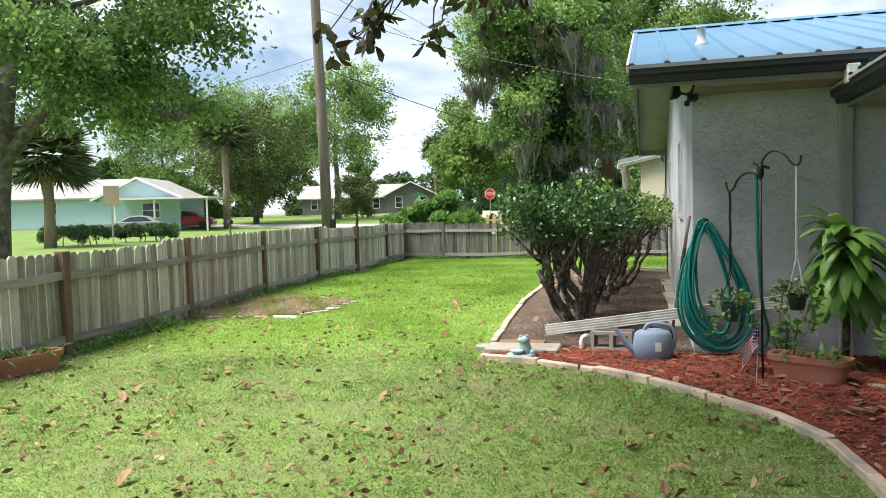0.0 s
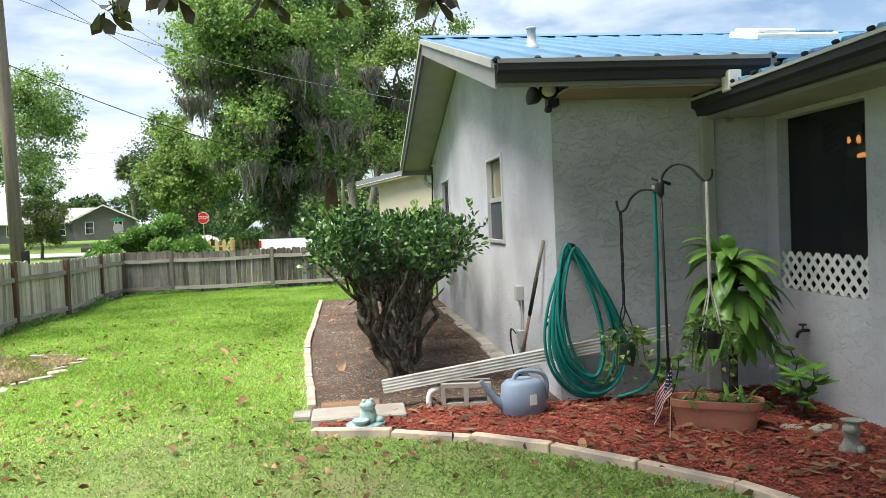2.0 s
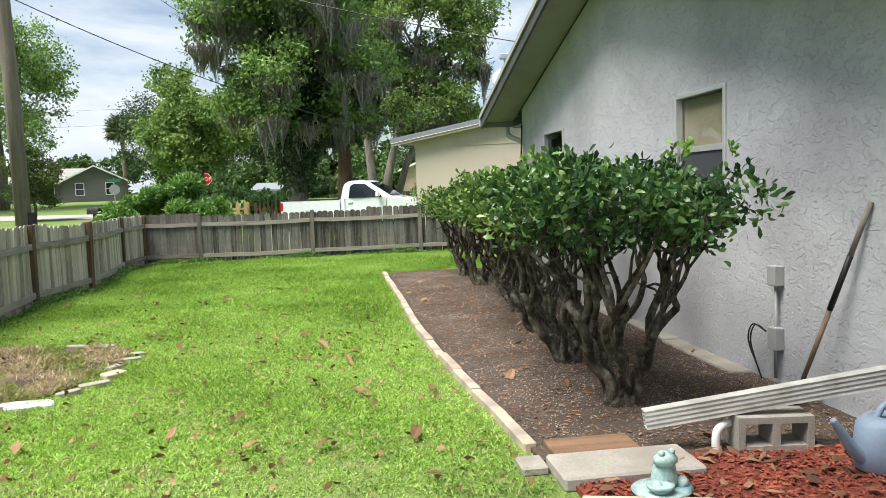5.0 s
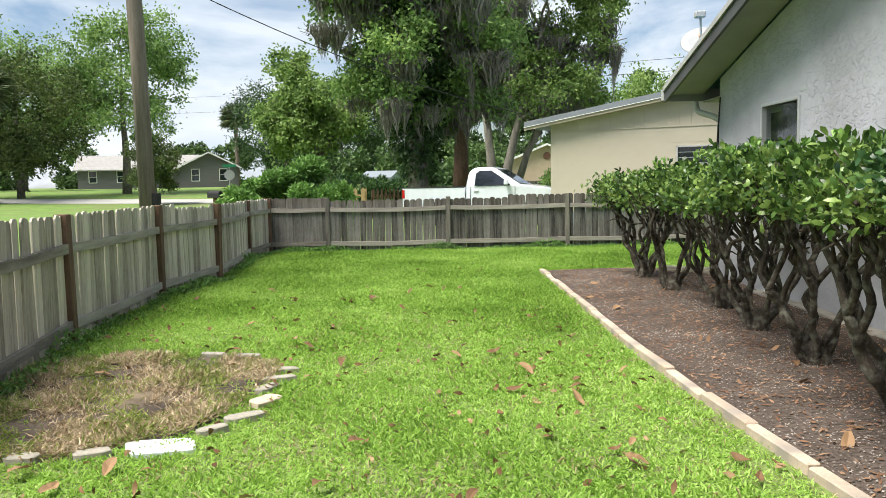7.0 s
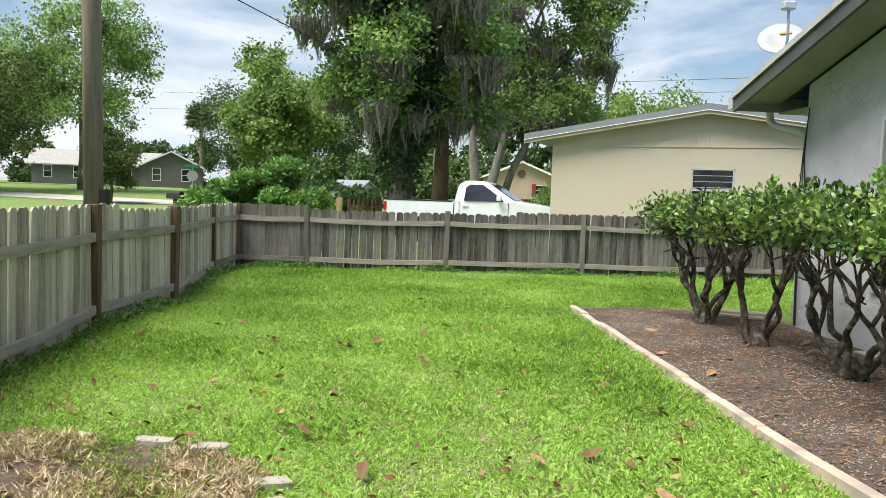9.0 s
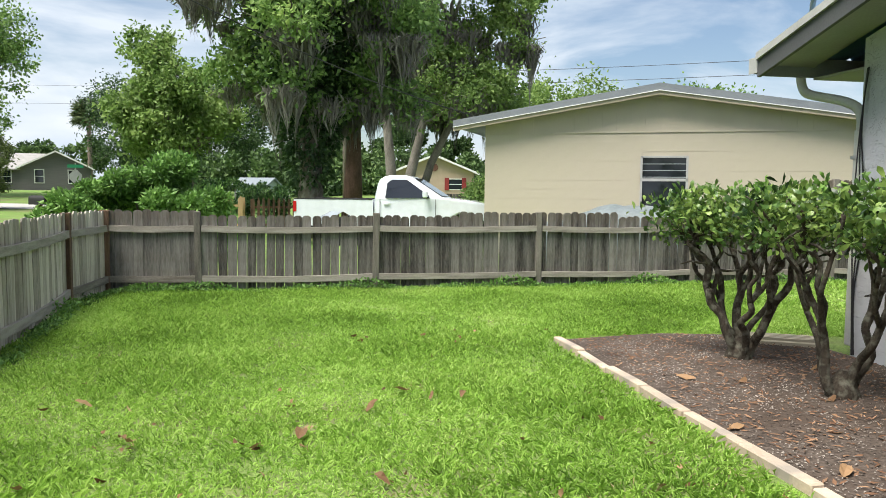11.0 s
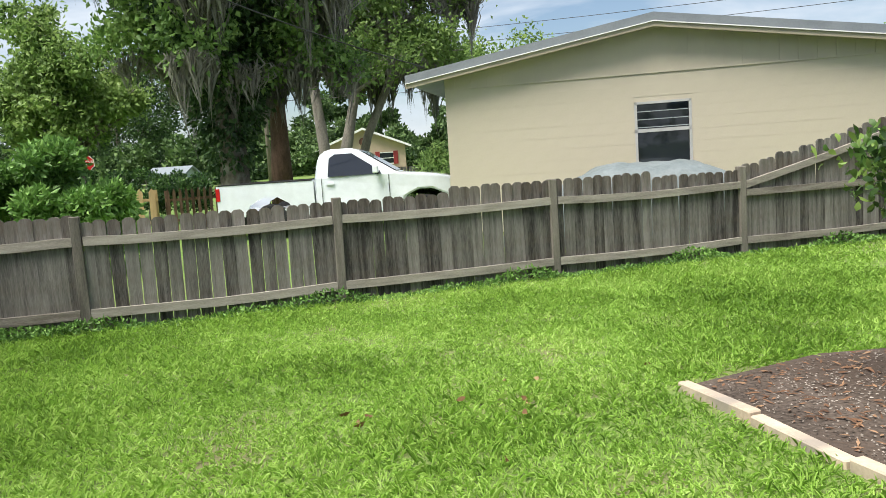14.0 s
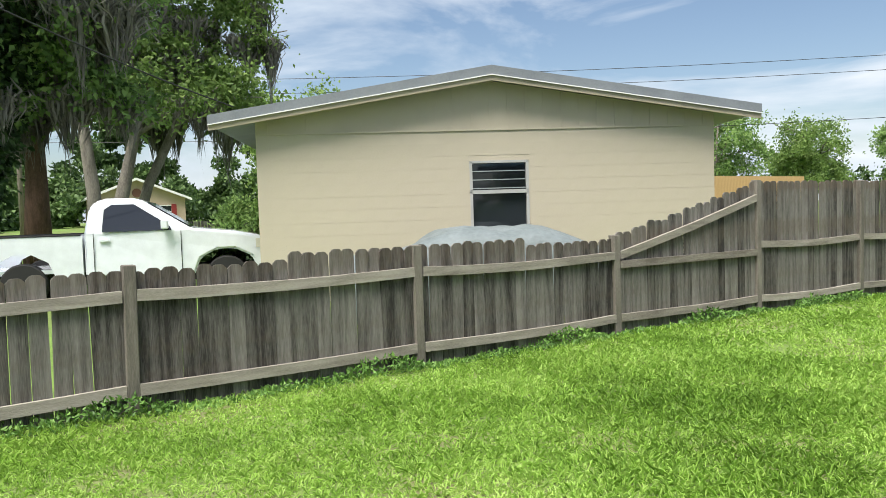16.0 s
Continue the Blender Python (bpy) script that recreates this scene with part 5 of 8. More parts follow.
tufts("weeds", [(x, y - 0.12) for x, y in POSTS_BACK], 9000, 0.19, 0.07, L_HEDGE, "leafy weeds along the foot of the back fence")
tufts("weeds", [(x + 0.14, y) for x, y in POSTS_LEFT[:7]], 5000, 0.22, 0.06, L_HEDGE, "weeds along the foot of the street fence")


def scatter_chips(name, n, poly, z, length, width, thick, mat, label, ext, cat, kinds=1):
    """Flat chips lying at all angles: thin four-sided slivers with thickness."""
    x, y = RNG.uniform(ext[0], ext[1], n), RNG.uniform(ext[2], ext[3], n)
    k = inside(x, y, poly)
    x, y = x[k], y[k]
    m = len(x)
    c = np.stack([x, y, z + RNG.random(m) * thick * 2], 1)
    a = RNG.uniform(0, 6.283, m)
    t = RNG.uniform(-0.35, 0.35, m)
    u = np.stack([np.cos(a), np.sin(a), t], 1) * (length * RNG.uniform(0.4, 1.2, m) / 2)[:, None]
    w = np.stack([-np.sin(a), np.cos(a), RNG.uniform(-0.4, 0.4, m)], 1) * (width * RNG.uniform(0.5, 1.2, m) / 2)[:, None]
    up = np.array([0, 0, thick])
    v = np.stack([c - u, c - w, c + u * 0.9, c + w * 0.8, c + up - u * 0.3], 1).reshape(-1, 3)
    i = np.arange(m)[:, None] * 5
    loops = np.concatenate([i, i + 1, i + 4, i + 1, i + 2, i + 4, i + 2, i + 3, i + 4, i + 3, i, i + 4], 1).ravel()
    tagged(new(name, raw_mesh(name, v, 3, loops, mat)), label, cat, kind="stuff")


MULCH_POLY = [(-1.9, 2.95)] + [(x + 0.06, y + 0.06) for x, y in FRONT_EDGE] + [(1.78, -6.5), (1.78, 2.78), (0.0, 2.78)]
SIDE_POLY = [(-2.16, 12.3), (-1.2, 12.5), (-0.02, 12.3), (-0.02, 2.9), (-1.95, 3.05), (-2.05, 4.7), (-2.16, 6.85)]
C_MULCH = leaf_mat("red_bark_chips", (0.055, 0.014, 0.01), (0.2, 0.045, 0.028), (0.36, 0.10, 0.06), 0.9, 0, 3)
C_SHELL = leaf_mat("shell_grit", (0.04, 0.03, 0.024), (0.1, 0.08, 0.066), (0.38, 0.34, 0.3), 0.9, 0, 1.5)
C_TWIG = leaf_mat("brown_leaf_litter", (0.07, 0.035, 0.02), (0.17, 0.09, 0.05), (0.32, 0.2, 0.12), 0.85, 0, 2)
scatter_chips("mulch_chips", 48000, MULCH_POLY, 0.035, 0.06, 0.018, 0.008, C_MULCH, "shredded red bark mulch", (-2, 1.8, -4, 3), "mulch")
scatter_chips("shell_grit", 32000, SIDE_POLY, 0.03, 0.02, 0.013, 0.005, C_SHELL, "crushed shell and grit over dark dirt", (-2.3, 0, 2.9, 12.6), "gravel")
scatter_chips("leaf_litter", 4200, SIDE_POLY, 0.032, 0.07, 0.02, 0.006, C_TWIG, "brown twigs and leaf litter on the dirt", (-2.3, 0, 2.9, 12.6), "litter")
scatter_chips("leaf_litter", 1500, MULCH_POLY, 0.045, 0.12, 0.05, 0.012, C_TWIG, "curled brown leaves on the mulch", (-2, 1.8, -4, 3), "litter")


# ---------------- bed edging ----------------
M_EDGE = surface("peach_concrete_edging", (0.38, 0.3, 0.23), (0.6, 0.49, 0.38), 4, 0.9, 0.4, 60, stain=(0.3, 0.26, 0.22), stain_scale=4, vary=0.35, bump_dist=0.006)


def edging(name, line, length, label, w=0.075, h=0.08):
    root = tagged(new(name), label, "edging", kind="structure")
    r = random.Random(9)
    pts = [Vector(p) for p in line]
    seg = [(b - a).length for a, b in zip(pts, pts[1:])]
    tot = sum(seg)

    def at(s):
        for a, b, L in zip(pts, pts[1:], seg):
            if s <= L:
                return a.lerp(b, s / L)
            s -= L
        return pts[-1]
    n = round(tot / length)
    for i in range(n):
        p, q = at(tot * i / n), at(tot * (i + 1) / n - 0.012)
        d = q - p
        bm = boxbm(0, d.length, -w / 2, w / 2, -0.06, h - 0.02 + r.uniform(-0.008, 0.008), bevel=0.008)
        o = part("edging_block", bm, M_EDGE, root)
        o.matrix_local = pose(p.x, p.y, 0, r.uniform(-2, 2), r.uniform(-0.8, 0.8), math.degrees(math.atan2(d.y, d.x)) + r.uniform(-1, 1))


edging("side_edging", SIDE_EDGE, 0.62, "peach concrete edging blocks along the shrub bed")
edging("front_edging", FRONT_EDGE, 0.6, "peach concrete edging blocks curving round the mulch")


# ---------------- street, houses and vehicles beyond the fence ----------------
M_ROAD = surface("pale_street_concrete", (0.3, 0.29, 0.27), (0.42, 0.41, 0.38), 0.8, 0.9, 0.2, 30)


def strip(name, line, w, mat, label):
    bm = bmesh.new()
    prev = None
    for i, (x, y) in enumerate(line):
        a, b = line[max(0, i - 1)], line[min(len(line) - 1, i + 1)]
        d = Vector((b[0] - a[0], b[1] - a[1])).normalized()
        nx, ny = -d.y * w / 2, d.x * w / 2
        cur = [bm.verts.new((x + s * nx, y + s * ny, gz(x + s * nx, y + s * ny) + 0.03)) for s in (1, -1)]
        if prev:
            bm.faces.new((prev[0], prev[1], cur[1], cur[0]))
        prev = cur
    bmesh.ops.recalc_face_normals(bm, faces=bm.faces[:])
    tagged(part(name, bm, mat), label, "road", kind="structure")


strip("road", [(-90 + 3 * k, 56.5 - 0.12 * k) for k in range(27)], 5.0, M_ROAD, "pale concrete street past the houses")
strip("road", [(-15 - 0.12 * k, 52.5 + 3 * k) for k in range(25)], 5.0, M_ROAD, "side street leading away from the corner")


def simple_house(name, label, at, rz, wx, dy, wh, rise, wall, roof, wins, ridge="x", over=0.5, trim=M_WHITE, door=None):
    """Gabled house; local -y is the front. wins: (x, z, w, h) on the front."""
    h = thing(name, label, "house", at, rz)
    bm = boxbm(-wx / 2, wx / 2, 0, dy, -0.3, wh)
    if ridge == "y":
        prism(bm, [(-wx / 2, wh), (wx / 2, wh), (0, wh + rise)], "y", 0, dy)
    else:
        prism(bm, [(0, wh), (dy, wh), (dy / 2, wh + rise)], "x", -wx / 2, wx / 2)
    part("wall", bm, wall, h)
    half = (wx if ridge == "y" else dy) / 2
    s = rise / half
    for sg in (-1, 1):
        bm = bmesh.new()
        e = half + over
        if ridge == "y":
            prism(bm, [(0, wh + rise + 0.14), (sg * e, wh - s * over + 0.14), (sg * e, wh - s * over), (0, wh + rise + 0.01)], "y", -over, dy + over)
        else:
            prism(bm, [(half, wh + rise + 0.14), (half + sg * e, wh - s * over + 0.14), (half + sg * e, wh - s * over), (half, wh + rise + 0.01)], "x", -wx / 2 - over, wx / 2 + over)
        part("roof", bm, roof, h)
    if ridge == "y":
        for sg in (-1, 1):
            bm = bmesh.new()
            e = half + over
            prism(bm, [(0, wh + rise + 0.16), (sg * e, wh - s * over + 0.16), (sg * e, wh - s * over - 0.04), (0, wh + rise - 0.04)], "y", -over - 0.04, -over - 0.003)
            part("rake_board", bm, trim, h)
    for x, z, w, hh in wins:
        f = bmesh.new()
        for a in ((x - w / 2 - 0.09, x - w / 2, z - 0.09, z + hh + 0.09), (x + w / 2, x + w / 2 + 0.09, z - 0.09, z + hh + 0.09), (x - w / 2, x + w / 2, z + hh, z + hh + 0.09), (x - w / 2, x + w / 2, z - 0.09, z), (x - w / 2, x + w / 2, z + hh / 2 - 0.03, z + hh / 2 + 0.03)):
            box(f, a[0], a[1], -0.06, -0.005, a[2], a[3])
        wn_ = part("window", f, trim, h)
        part("pane", boxbm(x - w / 2, x + w / 2, -0.03, -0.004, z, z + hh), M_GLASS, wn_)
    if door:
        part("door", boxbm(door[0] - 0.45, door[0] + 0.45, -0.05, -0.004, 0, 2.05), plain("house_door", door[1], 0.5), h)
    return h


M_GREYWALL = surface("dark_grey_siding", (0.11, 0.105, 0.11), (0.155, 0.15, 0.155), 2, 0.8, 0.2, 30, stretch=(0.3, 0.3, 6))
M_SHINGLE = surface("pale_grey_shingle", (0.24, 0.235, 0.225), (0.35, 0.34, 0.325), 2, 0.9, 0.3, 18)
M_TEAL = surface("pale_turquoise_siding", (0.36, 0.52, 0.55), (0.46, 0.63, 0.66), 2, 0.7, 0.2, 30, stretch=(0.3, 0.3, 6))
M_TAN = surface("tan_stucco", (0.42, 0.32, 0.24), (0.5, 0.39, 0.3), 2, 0.9, 0.2, 50)
WA = (0.9, 1.5)
gh = simple_house("grey_house", "dark grey house with pale shingle roof and white windows", (-44.4, 108.5, 1.1), 14, 17.5, 8, 2.7, 1.9, M_GREYWALL, M_SHINGLE,
                  [(-6.8, 0.9, *WA), (-3.2, 0.9, *WA), (3.0, 0.9, *WA)], door=(0.6, (0.3, 0.27, 0.22)))
part("solar_panel", boxbm(2.2, 5.2, 1.2, 2.8, 3.3, 3.36, m=pose(0, 0, 0)), glass_mat("solar_cells", (0.01, 0.015, 0.03)), gh)
simple_house("grey_house", "grey gabled house front with two white windows", (-34.4, 104.8, 1.1), 14, 7.6, 6.0, 2.7, 1.9, M_GREYWALL, M_SHINGLE, [(-1.8, 0.9, *WA), (1.8, 0.9, *WA)], "y")
simple_house("blue_house", "pale turquoise house with long grey roof", (-49.3, 47.6, gz(-50, 47)), 17, 13.0, 8, 2.55, 1.5, M_TEAL, M_SHINGLE, [(1.5, 1.2, 0.9, 1.0), (-2.5, 0.9, 1.2, 1.3)])
simple_house("blue_house", "turquoise gabled wing with white trim", (-39.8, 48.6, gz(-40, 49)), 17, 6.4, 7, 2.6, 1.5, M_TEAL, M_SHINGLE, [(0.9, 1.0, 1.3, 1.1)], "y")
cp = thing("carport", "white flat-roofed carport beside the turquoise house", "carport", (-37.0, 48.6, gz(-37, 48.6)), 17)
part("roof", boxbm(-4.0, 3.6, -2.2, 3.8, 2.45, 2.6), M_WHITE, cp)
for x in (-3.6, -0.6, 3.4):
    part("post", boxbm(x - 0.06, x + 0.06, -2.0, -1.88, -0.2, 2.45), M_WHITE, cp)
    part("post", boxbm(x - 0.06, x + 0.06, 3.5, 3.62, -0.2, 2.45), M_WHITE, cp)
oh = simple_house("tan_house", "tan gabled house with red shutters", (7.0, 76.0, 0.9), -6, 7.4, 8, 2.3, 1.5, M_TAN, M_SHINGLE, [(2.0, 0.75, 1.2, 0.9)], "y", trim=M_WHITE)
for x in (1.2, 2.8):
    part("shutter", boxbm(x - 0.2, x + 0.2, -0.09, -0.004, 0.65, 1.8), plain("red_shutter", (0.25, 0.03, 0.03), 0.6), oh)
bm = bmesh.new()
lathe(bm, [(0.2, 0), (0.34, 0), (0.36, 0.04), (0.34, 0.08), (0.2, 0.08)], 16)
bmesh.ops.transform(bm, matrix=pose(0, -0.02, 2.75, 90, 0, 0), verts=bm.verts[:])
part("ornament", bm, plain("brown_ornament", (0.16, 0.07, 0.05), 0.7), oh)
simple_house("garden_shed", "small white-roofed shed beyond the hedge", (-8.6, 62.0, 0.55), -20, 2.4, 2.4, 1.15, 0.45, plain("shed_wall", (0.3, 0.36, 0.38), 0.7), plain("shed_roof", (0.2, 0.23, 0.25), 0.7), [], "x", 0.2)


M_TYRE = plain("tyre_rubber", (0.02, 0.02, 0.021), 0.8)
M_RIM = plain("alloy_rim", (0.5, 0.5, 0.51), 0.35, 0.8)


def wheel(parent, x, y, r0, w):
    bm = bmesh.new()
    lathe(bm, [(r0 * 0.62, -w / 2), (r0 * 0.93, -w / 2), (r0, -w * 0.3), (r0, w * 0.3), (r0 * 0.93, w / 2), (r0 * 0.62, w / 2)], 22)
    bmesh.ops.transform(bm, matrix=pose(x, y, r0, 90, 0, 0), verts=bm.verts[:])
    t = part("wheel", bm, M_TYRE, parent, smooth=False)
    bm = bmesh.new()
    lathe(bm, [(r0 * 0.15, -w * 0.4), (r0 * 0.63, -w * 0.46), (r0 * 0.63, w * 0.46), (r0 * 0.15, w * 0.4)], 18)
    bmesh.ops.transform(bm, matrix=pose(x, y, r0, 90, 0, 0), verts=bm.verts[:])
    part("rim", bm, M_RIM, t)


def rounded(bm, w=0.05):
    bmesh.ops.bevel(bm, geom=[e for e in bm.edges if e.calc_face_angle(0) > 0.35], offset=w, segments=2, affect="EDGES")


def pickup():
    t = thing("pickup_truck", "white regular-cab pickup truck parked beyond the fence", "truck", (-4.9, 25.3, 0), -16.0)
    white = plain("white_car_paint", (0.74, 0.78, 0.83), 0.25, 0, 0.5, 0.6)
    W = 1.9
    cab = bmesh.new()
    prism(cab, [(2.06, 0.48), (2.06, 1.2), (2.14, 1.62), (2.24, 1.74), (2.42, 1.79), (2.85, 1.79), (3.0, 1.74), (3.78, 1.24), (4.5, 1.17), (4.95, 1.08), (5.1, 0.95), (5.12, 0.5), (4.9, 0.45), (4.78, 0.72), (4.5, 0.86), (4.2, 0.86), (3.92, 0.72), (3.8, 0.42)], "y", 0, W)
    for v in cab.verts:
        if v.co.z > 1.22:
            v.co.y += (0.5 - v.co.y / W) * 2 * 0.13 * (v.co.z - 1.22) / 0.57
    rounded(cab, 0.035)
    part("cab", cab, white, t)
    bed_ = bmesh.new()
    side = [(0.0, 0.55), (0.0, 1.17), (2.03, 1.17), (2.03, 0.45), (1.62, 0.45), (1.5, 0.74), (1.25, 0.88), (0.95, 0.88), (0.68, 0.74), (0.55, 0.5)]
    prism(bed_, side, "y", 0, 0.08)
    prism(bed_, side, "y", W - 0.08, W)
    box(bed_, 0.0, 0.07, 0.08, W - 0.08, 0.55, 1.15)
    box(bed_, 1.95, 2.03, 0.08, W - 0.08, 0.55, 1.17)
    box(bed_, 0.07, 1.95, 0.08, W - 0.08, 0.55, 0.62)
    part("bed", bed_, white, t)
    part("bed_rail", boxbm(0.02, 2.0, -0.01, 0.1, 1.172, 1.2, bevel=0.006), M_TYRE, t)
    part("bed_rail", boxbm(0.02, 2.0, W - 0.1, W + 0.01, 1.172, 1.2, bevel=0.006), M_TYRE, t)
    part("chassis", boxbm(0.3, 4.9, 0.3, W - 0.3, 0.32, 0.56), M_TYRE, t)
    dark = glass_mat("tinted_car_glass", (0.012, 0.016, 0.028), 0.05)
    for y0, y1, sg in ((-0.008, 0.0, 1), (W, W + 0.008, -1)):
        bm = bmesh.new()
        prism(bm, [(2.34, 1.22), (2.38, 1.6), (2.5, 1.68), (2.86, 1.68), (3.42, 1.3), (3.46, 1.22)], "y", y0, y1)
        for v in bm.verts:
            v.co.y += sg * 0.26 * 0.5 * max(0, v.co.z - 1.22) / 0.57
        part("side_window", bm, dark, t)
        part("headlight", boxbm(4.86, 5.08, y0 - (0.002 if sg > 0 else 0), y1 + (0.002 if sg < 0 else 0), 0.86, 1.02, bevel=0.002), plain("headlight_lens", (0.6, 0.58, 0.5), 0.15), t)
        part("tail_light", boxbm(-0.012, 0.07, y0 - (0.004 if sg > 0 else 0), y1 + (0.004 if sg < 0 else 0), 0.86, 1.12, bevel=0.002), plain("red_lens", (0.45, 0.02, 0.02), 0.2), t)
        part("door_handle", boxbm(2.3, 2.46, y0 - 0.012, y1 + 0.012, 1.06, 1.1, bevel=0.003), white, t)
        m = part("mirror", boxbm(3.3, 3.42, -0.24 if sg > 0 else W + 0.06, -0.06 if sg > 0 else W + 0.24, 1.24, 1.4, bevel=0.02), white, t)
        part("mirror_arm", boxbm(3.35, 3.4, -0.07 if sg > 0 else W - 0.03, 0.03 if sg > 0 else W + 0.07, 1.25, 1.3), M_TYRE, m)
        part("door_seam", boxbm(2.2, 2.212, y0 - 0.001 if sg > 0 else y0, y1 if sg > 0 else y1 + 0.001, 0.5, 1.2), M_GUTTER, t)
        part("door_seam", boxbm(3.6, 3.612, y0 - 0.001 if sg > 0 else y0, y1 if sg > 0 else y1 + 0.001, 0.5, 1.2), M_GUTTER, t)
    bm = bmesh.new()
    prism(bm, [(3.06, 1.715), (3.75, 1.27), (3.758, 1.278), (3.068, 1.723)], "y", 0.16, W - 0.16)
    part("windshield", bm, dark, t)
    part("bumper", boxbm(5.06, 5.18, 0.02, W - 0.02, 0.42, 0.66, bevel=0.03), M_RIM, t)
    part("bumper", boxbm(-0.14, -0.01, 0.02, W - 0.02, 0.45, 0.62, bevel=0.02), M_RIM, t)
    for x in (1.1, 4.35):
        for y in (0.14, W - 0.14):
            wheel(t, x, y, 0.37, 0.24)


pickup()


def car(at, rz, col, label):
    t = thing("parked_car", label, "car", at, rz)
    W = 1.75
    paint = plain("car_paint", col, 0.25, 0.1, 0.5, 0.6)
    bm = bmesh.new()
    prism(bm, [(0.0, 0.4), (0.02, 0.8), (0.25, 0.95), (0.75, 1.0), (1.35, 1.38), (1.9, 1.46), (2.6, 1.4), (3.3, 1.0), (4.1, 0.9), (4.4, 0.72), (4.45, 0.35), (3.95, 0.28), (3.8, 0.55), (3.4, 0.55), (3.2, 0.28), (1.3, 0.28), (1.15, 0.55), (0.75, 0.55), (0.6, 0.3)], "y", 0, W)
    for v in bm.verts:
        if v.co.z > 1.02:
            v.co.y += (0.5 - v.co.y / W) * 2 * 0.2 * (v.co.z - 1.0) / 0.45
    rounded(bm, 0.03)
    part("body", bm, paint, t)
    for sg in (0, 1):
        bm = bmesh.new()
        y = -0.006 if sg == 0 else W
        prism(bm, [(0.95, 1.03), (1.42, 1.33), (1.9, 1.39), (2.5, 1.34), (3.05, 1.03)], "y", y, y + 0.006)
        for v in bm.verts:
            v.co.y += (1 if sg == 0 else -1) * 0.2 * max(0, v.co.z - 1.0) / 0.45
        part("side_window", bm, M_GLASS, t)
    bm = bmesh.new()
    prism(bm, [(2.68, 1.39), (3.26, 1.04), (3.266, 1.046), (2.686, 1.396)], "y", 0.22, W - 0.22)
    part("windshield", bm, M_GLASS, t)
    for x in (0.95, 3.6):
        for y in (0.12, W - 0.12):
            wheel(t, x, y, 0.32, 0.2)


car((-33.4, 43.4, gz(-32, 44)), 205, (0.3, 0.32, 0.34), "silver sedan parked behind the clipped hedges")
car((-38.6, 49.0, gz(-39, 49)), 20, (0.3, 0.015, 0.03), "red car parked under the carport")


def covered_car():
    """Car under a grey tarpaulin, creased and sagging."""
    bm = bmesh.new()
    nu, nv = 48, 22
    rows = []
    for i in range(nu + 1):
        f = i / nu
        x = -2.1 + 4.2 * f
        top = 0.78 + 0.42 * math.exp(-((f - 0.52) / 0.26) ** 4) + 0.05 * math.sin(f * 9)
        top *= min(1, (1 - abs(2 * f - 1) ** 9) + 0.35)
        row = []
        for j in range(nv + 1):
            a = math.pi * j / nv
            yy = -0.85 * math.copysign(abs(math.cos(a)) ** 0.45, math.cos(a))
            zz = top * abs(math.sin(a)) ** 0.5
            k = 0.025 * noise.noise(Vector((x * 3.5, yy * 2.2 + x * 1.5, zz * 2))) + 0.02 * math.sin(x * 9 + yy * 5)
            row.append(bm.verts.new((x, yy + k, zz + k)))
        rows.append(row)
    for a, b in zip(rows, rows[1:]):
        for j in range(nv):
            bm.faces.new((a[j], a[j + 1], b[j + 1], b[j]))
    bm.faces.new(rows[0])
    bm.faces.new(rows[-1][::-1])
    bmesh.ops.recalc_face_normals(bm, faces=bm.faces[:])
    o = part("covered_car", bm, surface("grey_tarpaulin", (0.11, 0.135, 0.14), (0.19, 0.22, 0.23), 3, 0.55, 0.4, 14, bump_dist=0.03), smooth=True)
    o.matrix_world = pose(1.55, 19.35, 0, 0, 0, -27)
    tagged(o, "car hidden under a creased grey tarpaulin", "covered car")


covered_car()


# ---------------- utility pole, wires, signs ----------------
M_POLE = surface("weathered_pole_wood", (0.11, 0.09, 0.075), (0.27, 0.235, 0.2), 3, 0.95, 0.5, 30, stretch=(5, 5, 0.3), bump_dist=0.01)
tp = thing("utility_pole", "tall weathered wooden utility pole behind the street fence", "utility pole", (-9.77, 16.72, 0))
bm = bmesh.new()
tube(bm, [(0.05, 0, -0.2), (0, 0, 4), (-0.1, 0.0, 8), (-0.16, 0, 11.5)], [0.165, 0.155, 0.14, 0.12], 14)
part("pole", bm, M_POLE, tp, smooth=True)
part("crossarm", boxbm(-1.4, 1.1, -0.06, 0.06, 10.3, 10.42), M_POLE, tp)
part("meter_box", boxbm(0.15, 0.28, -0.1, 0.1, 0.9, 1.25, bevel=0.01), M_TYRE, tp)
M_WIRE = plain("black_cable", (0.02, 0.02, 0.022), 0.6)


def cable(a, b, sag, r=0.008, name="power_cable", label="black overhead cable strung between utility poles"):
    bm = bmesh.new()
    a, b = Vector(a), Vector(b)
    tube(bm, [a.lerp(b, k / 14) - Vector((0, 0, sag * 4 * (k / 14) * (1 - k / 14))) for k in range(15)], r, 5)
    tagged(part(name, bm, M_WIRE), label, "cable", "overhead cables")


PT = (-9.9, 16.72)
cable((*PT, 5.9), (-1.0, 22.4, 3.1), 0.35, 0.011)
cable((*PT, 6.1), (-48.0, 40.0, 8.5), 0.9)
cable((*PT, 8.2), (-2.0, 60.0, 8.6), 0.8)
cable((*PT, 9.0), (-2.6, 60.0, 9.4), 0.8)
cable((*PT, 10.4), (-55.0, 60.0, 10.5), 1.2)
cable((*PT, 10.45), (-48.0, -20.0, 10.5), 1.2)
cable((*PT, 7.6), (0.5, 11.0, 3.6), 0.3, 0.008)
cable((-80, 62, 8.5), (-2.0, 60.0, 8.6), 0.6)
cable((-80, 62, 7.4), (-2.0, 60.0, 7.4), 0.6)
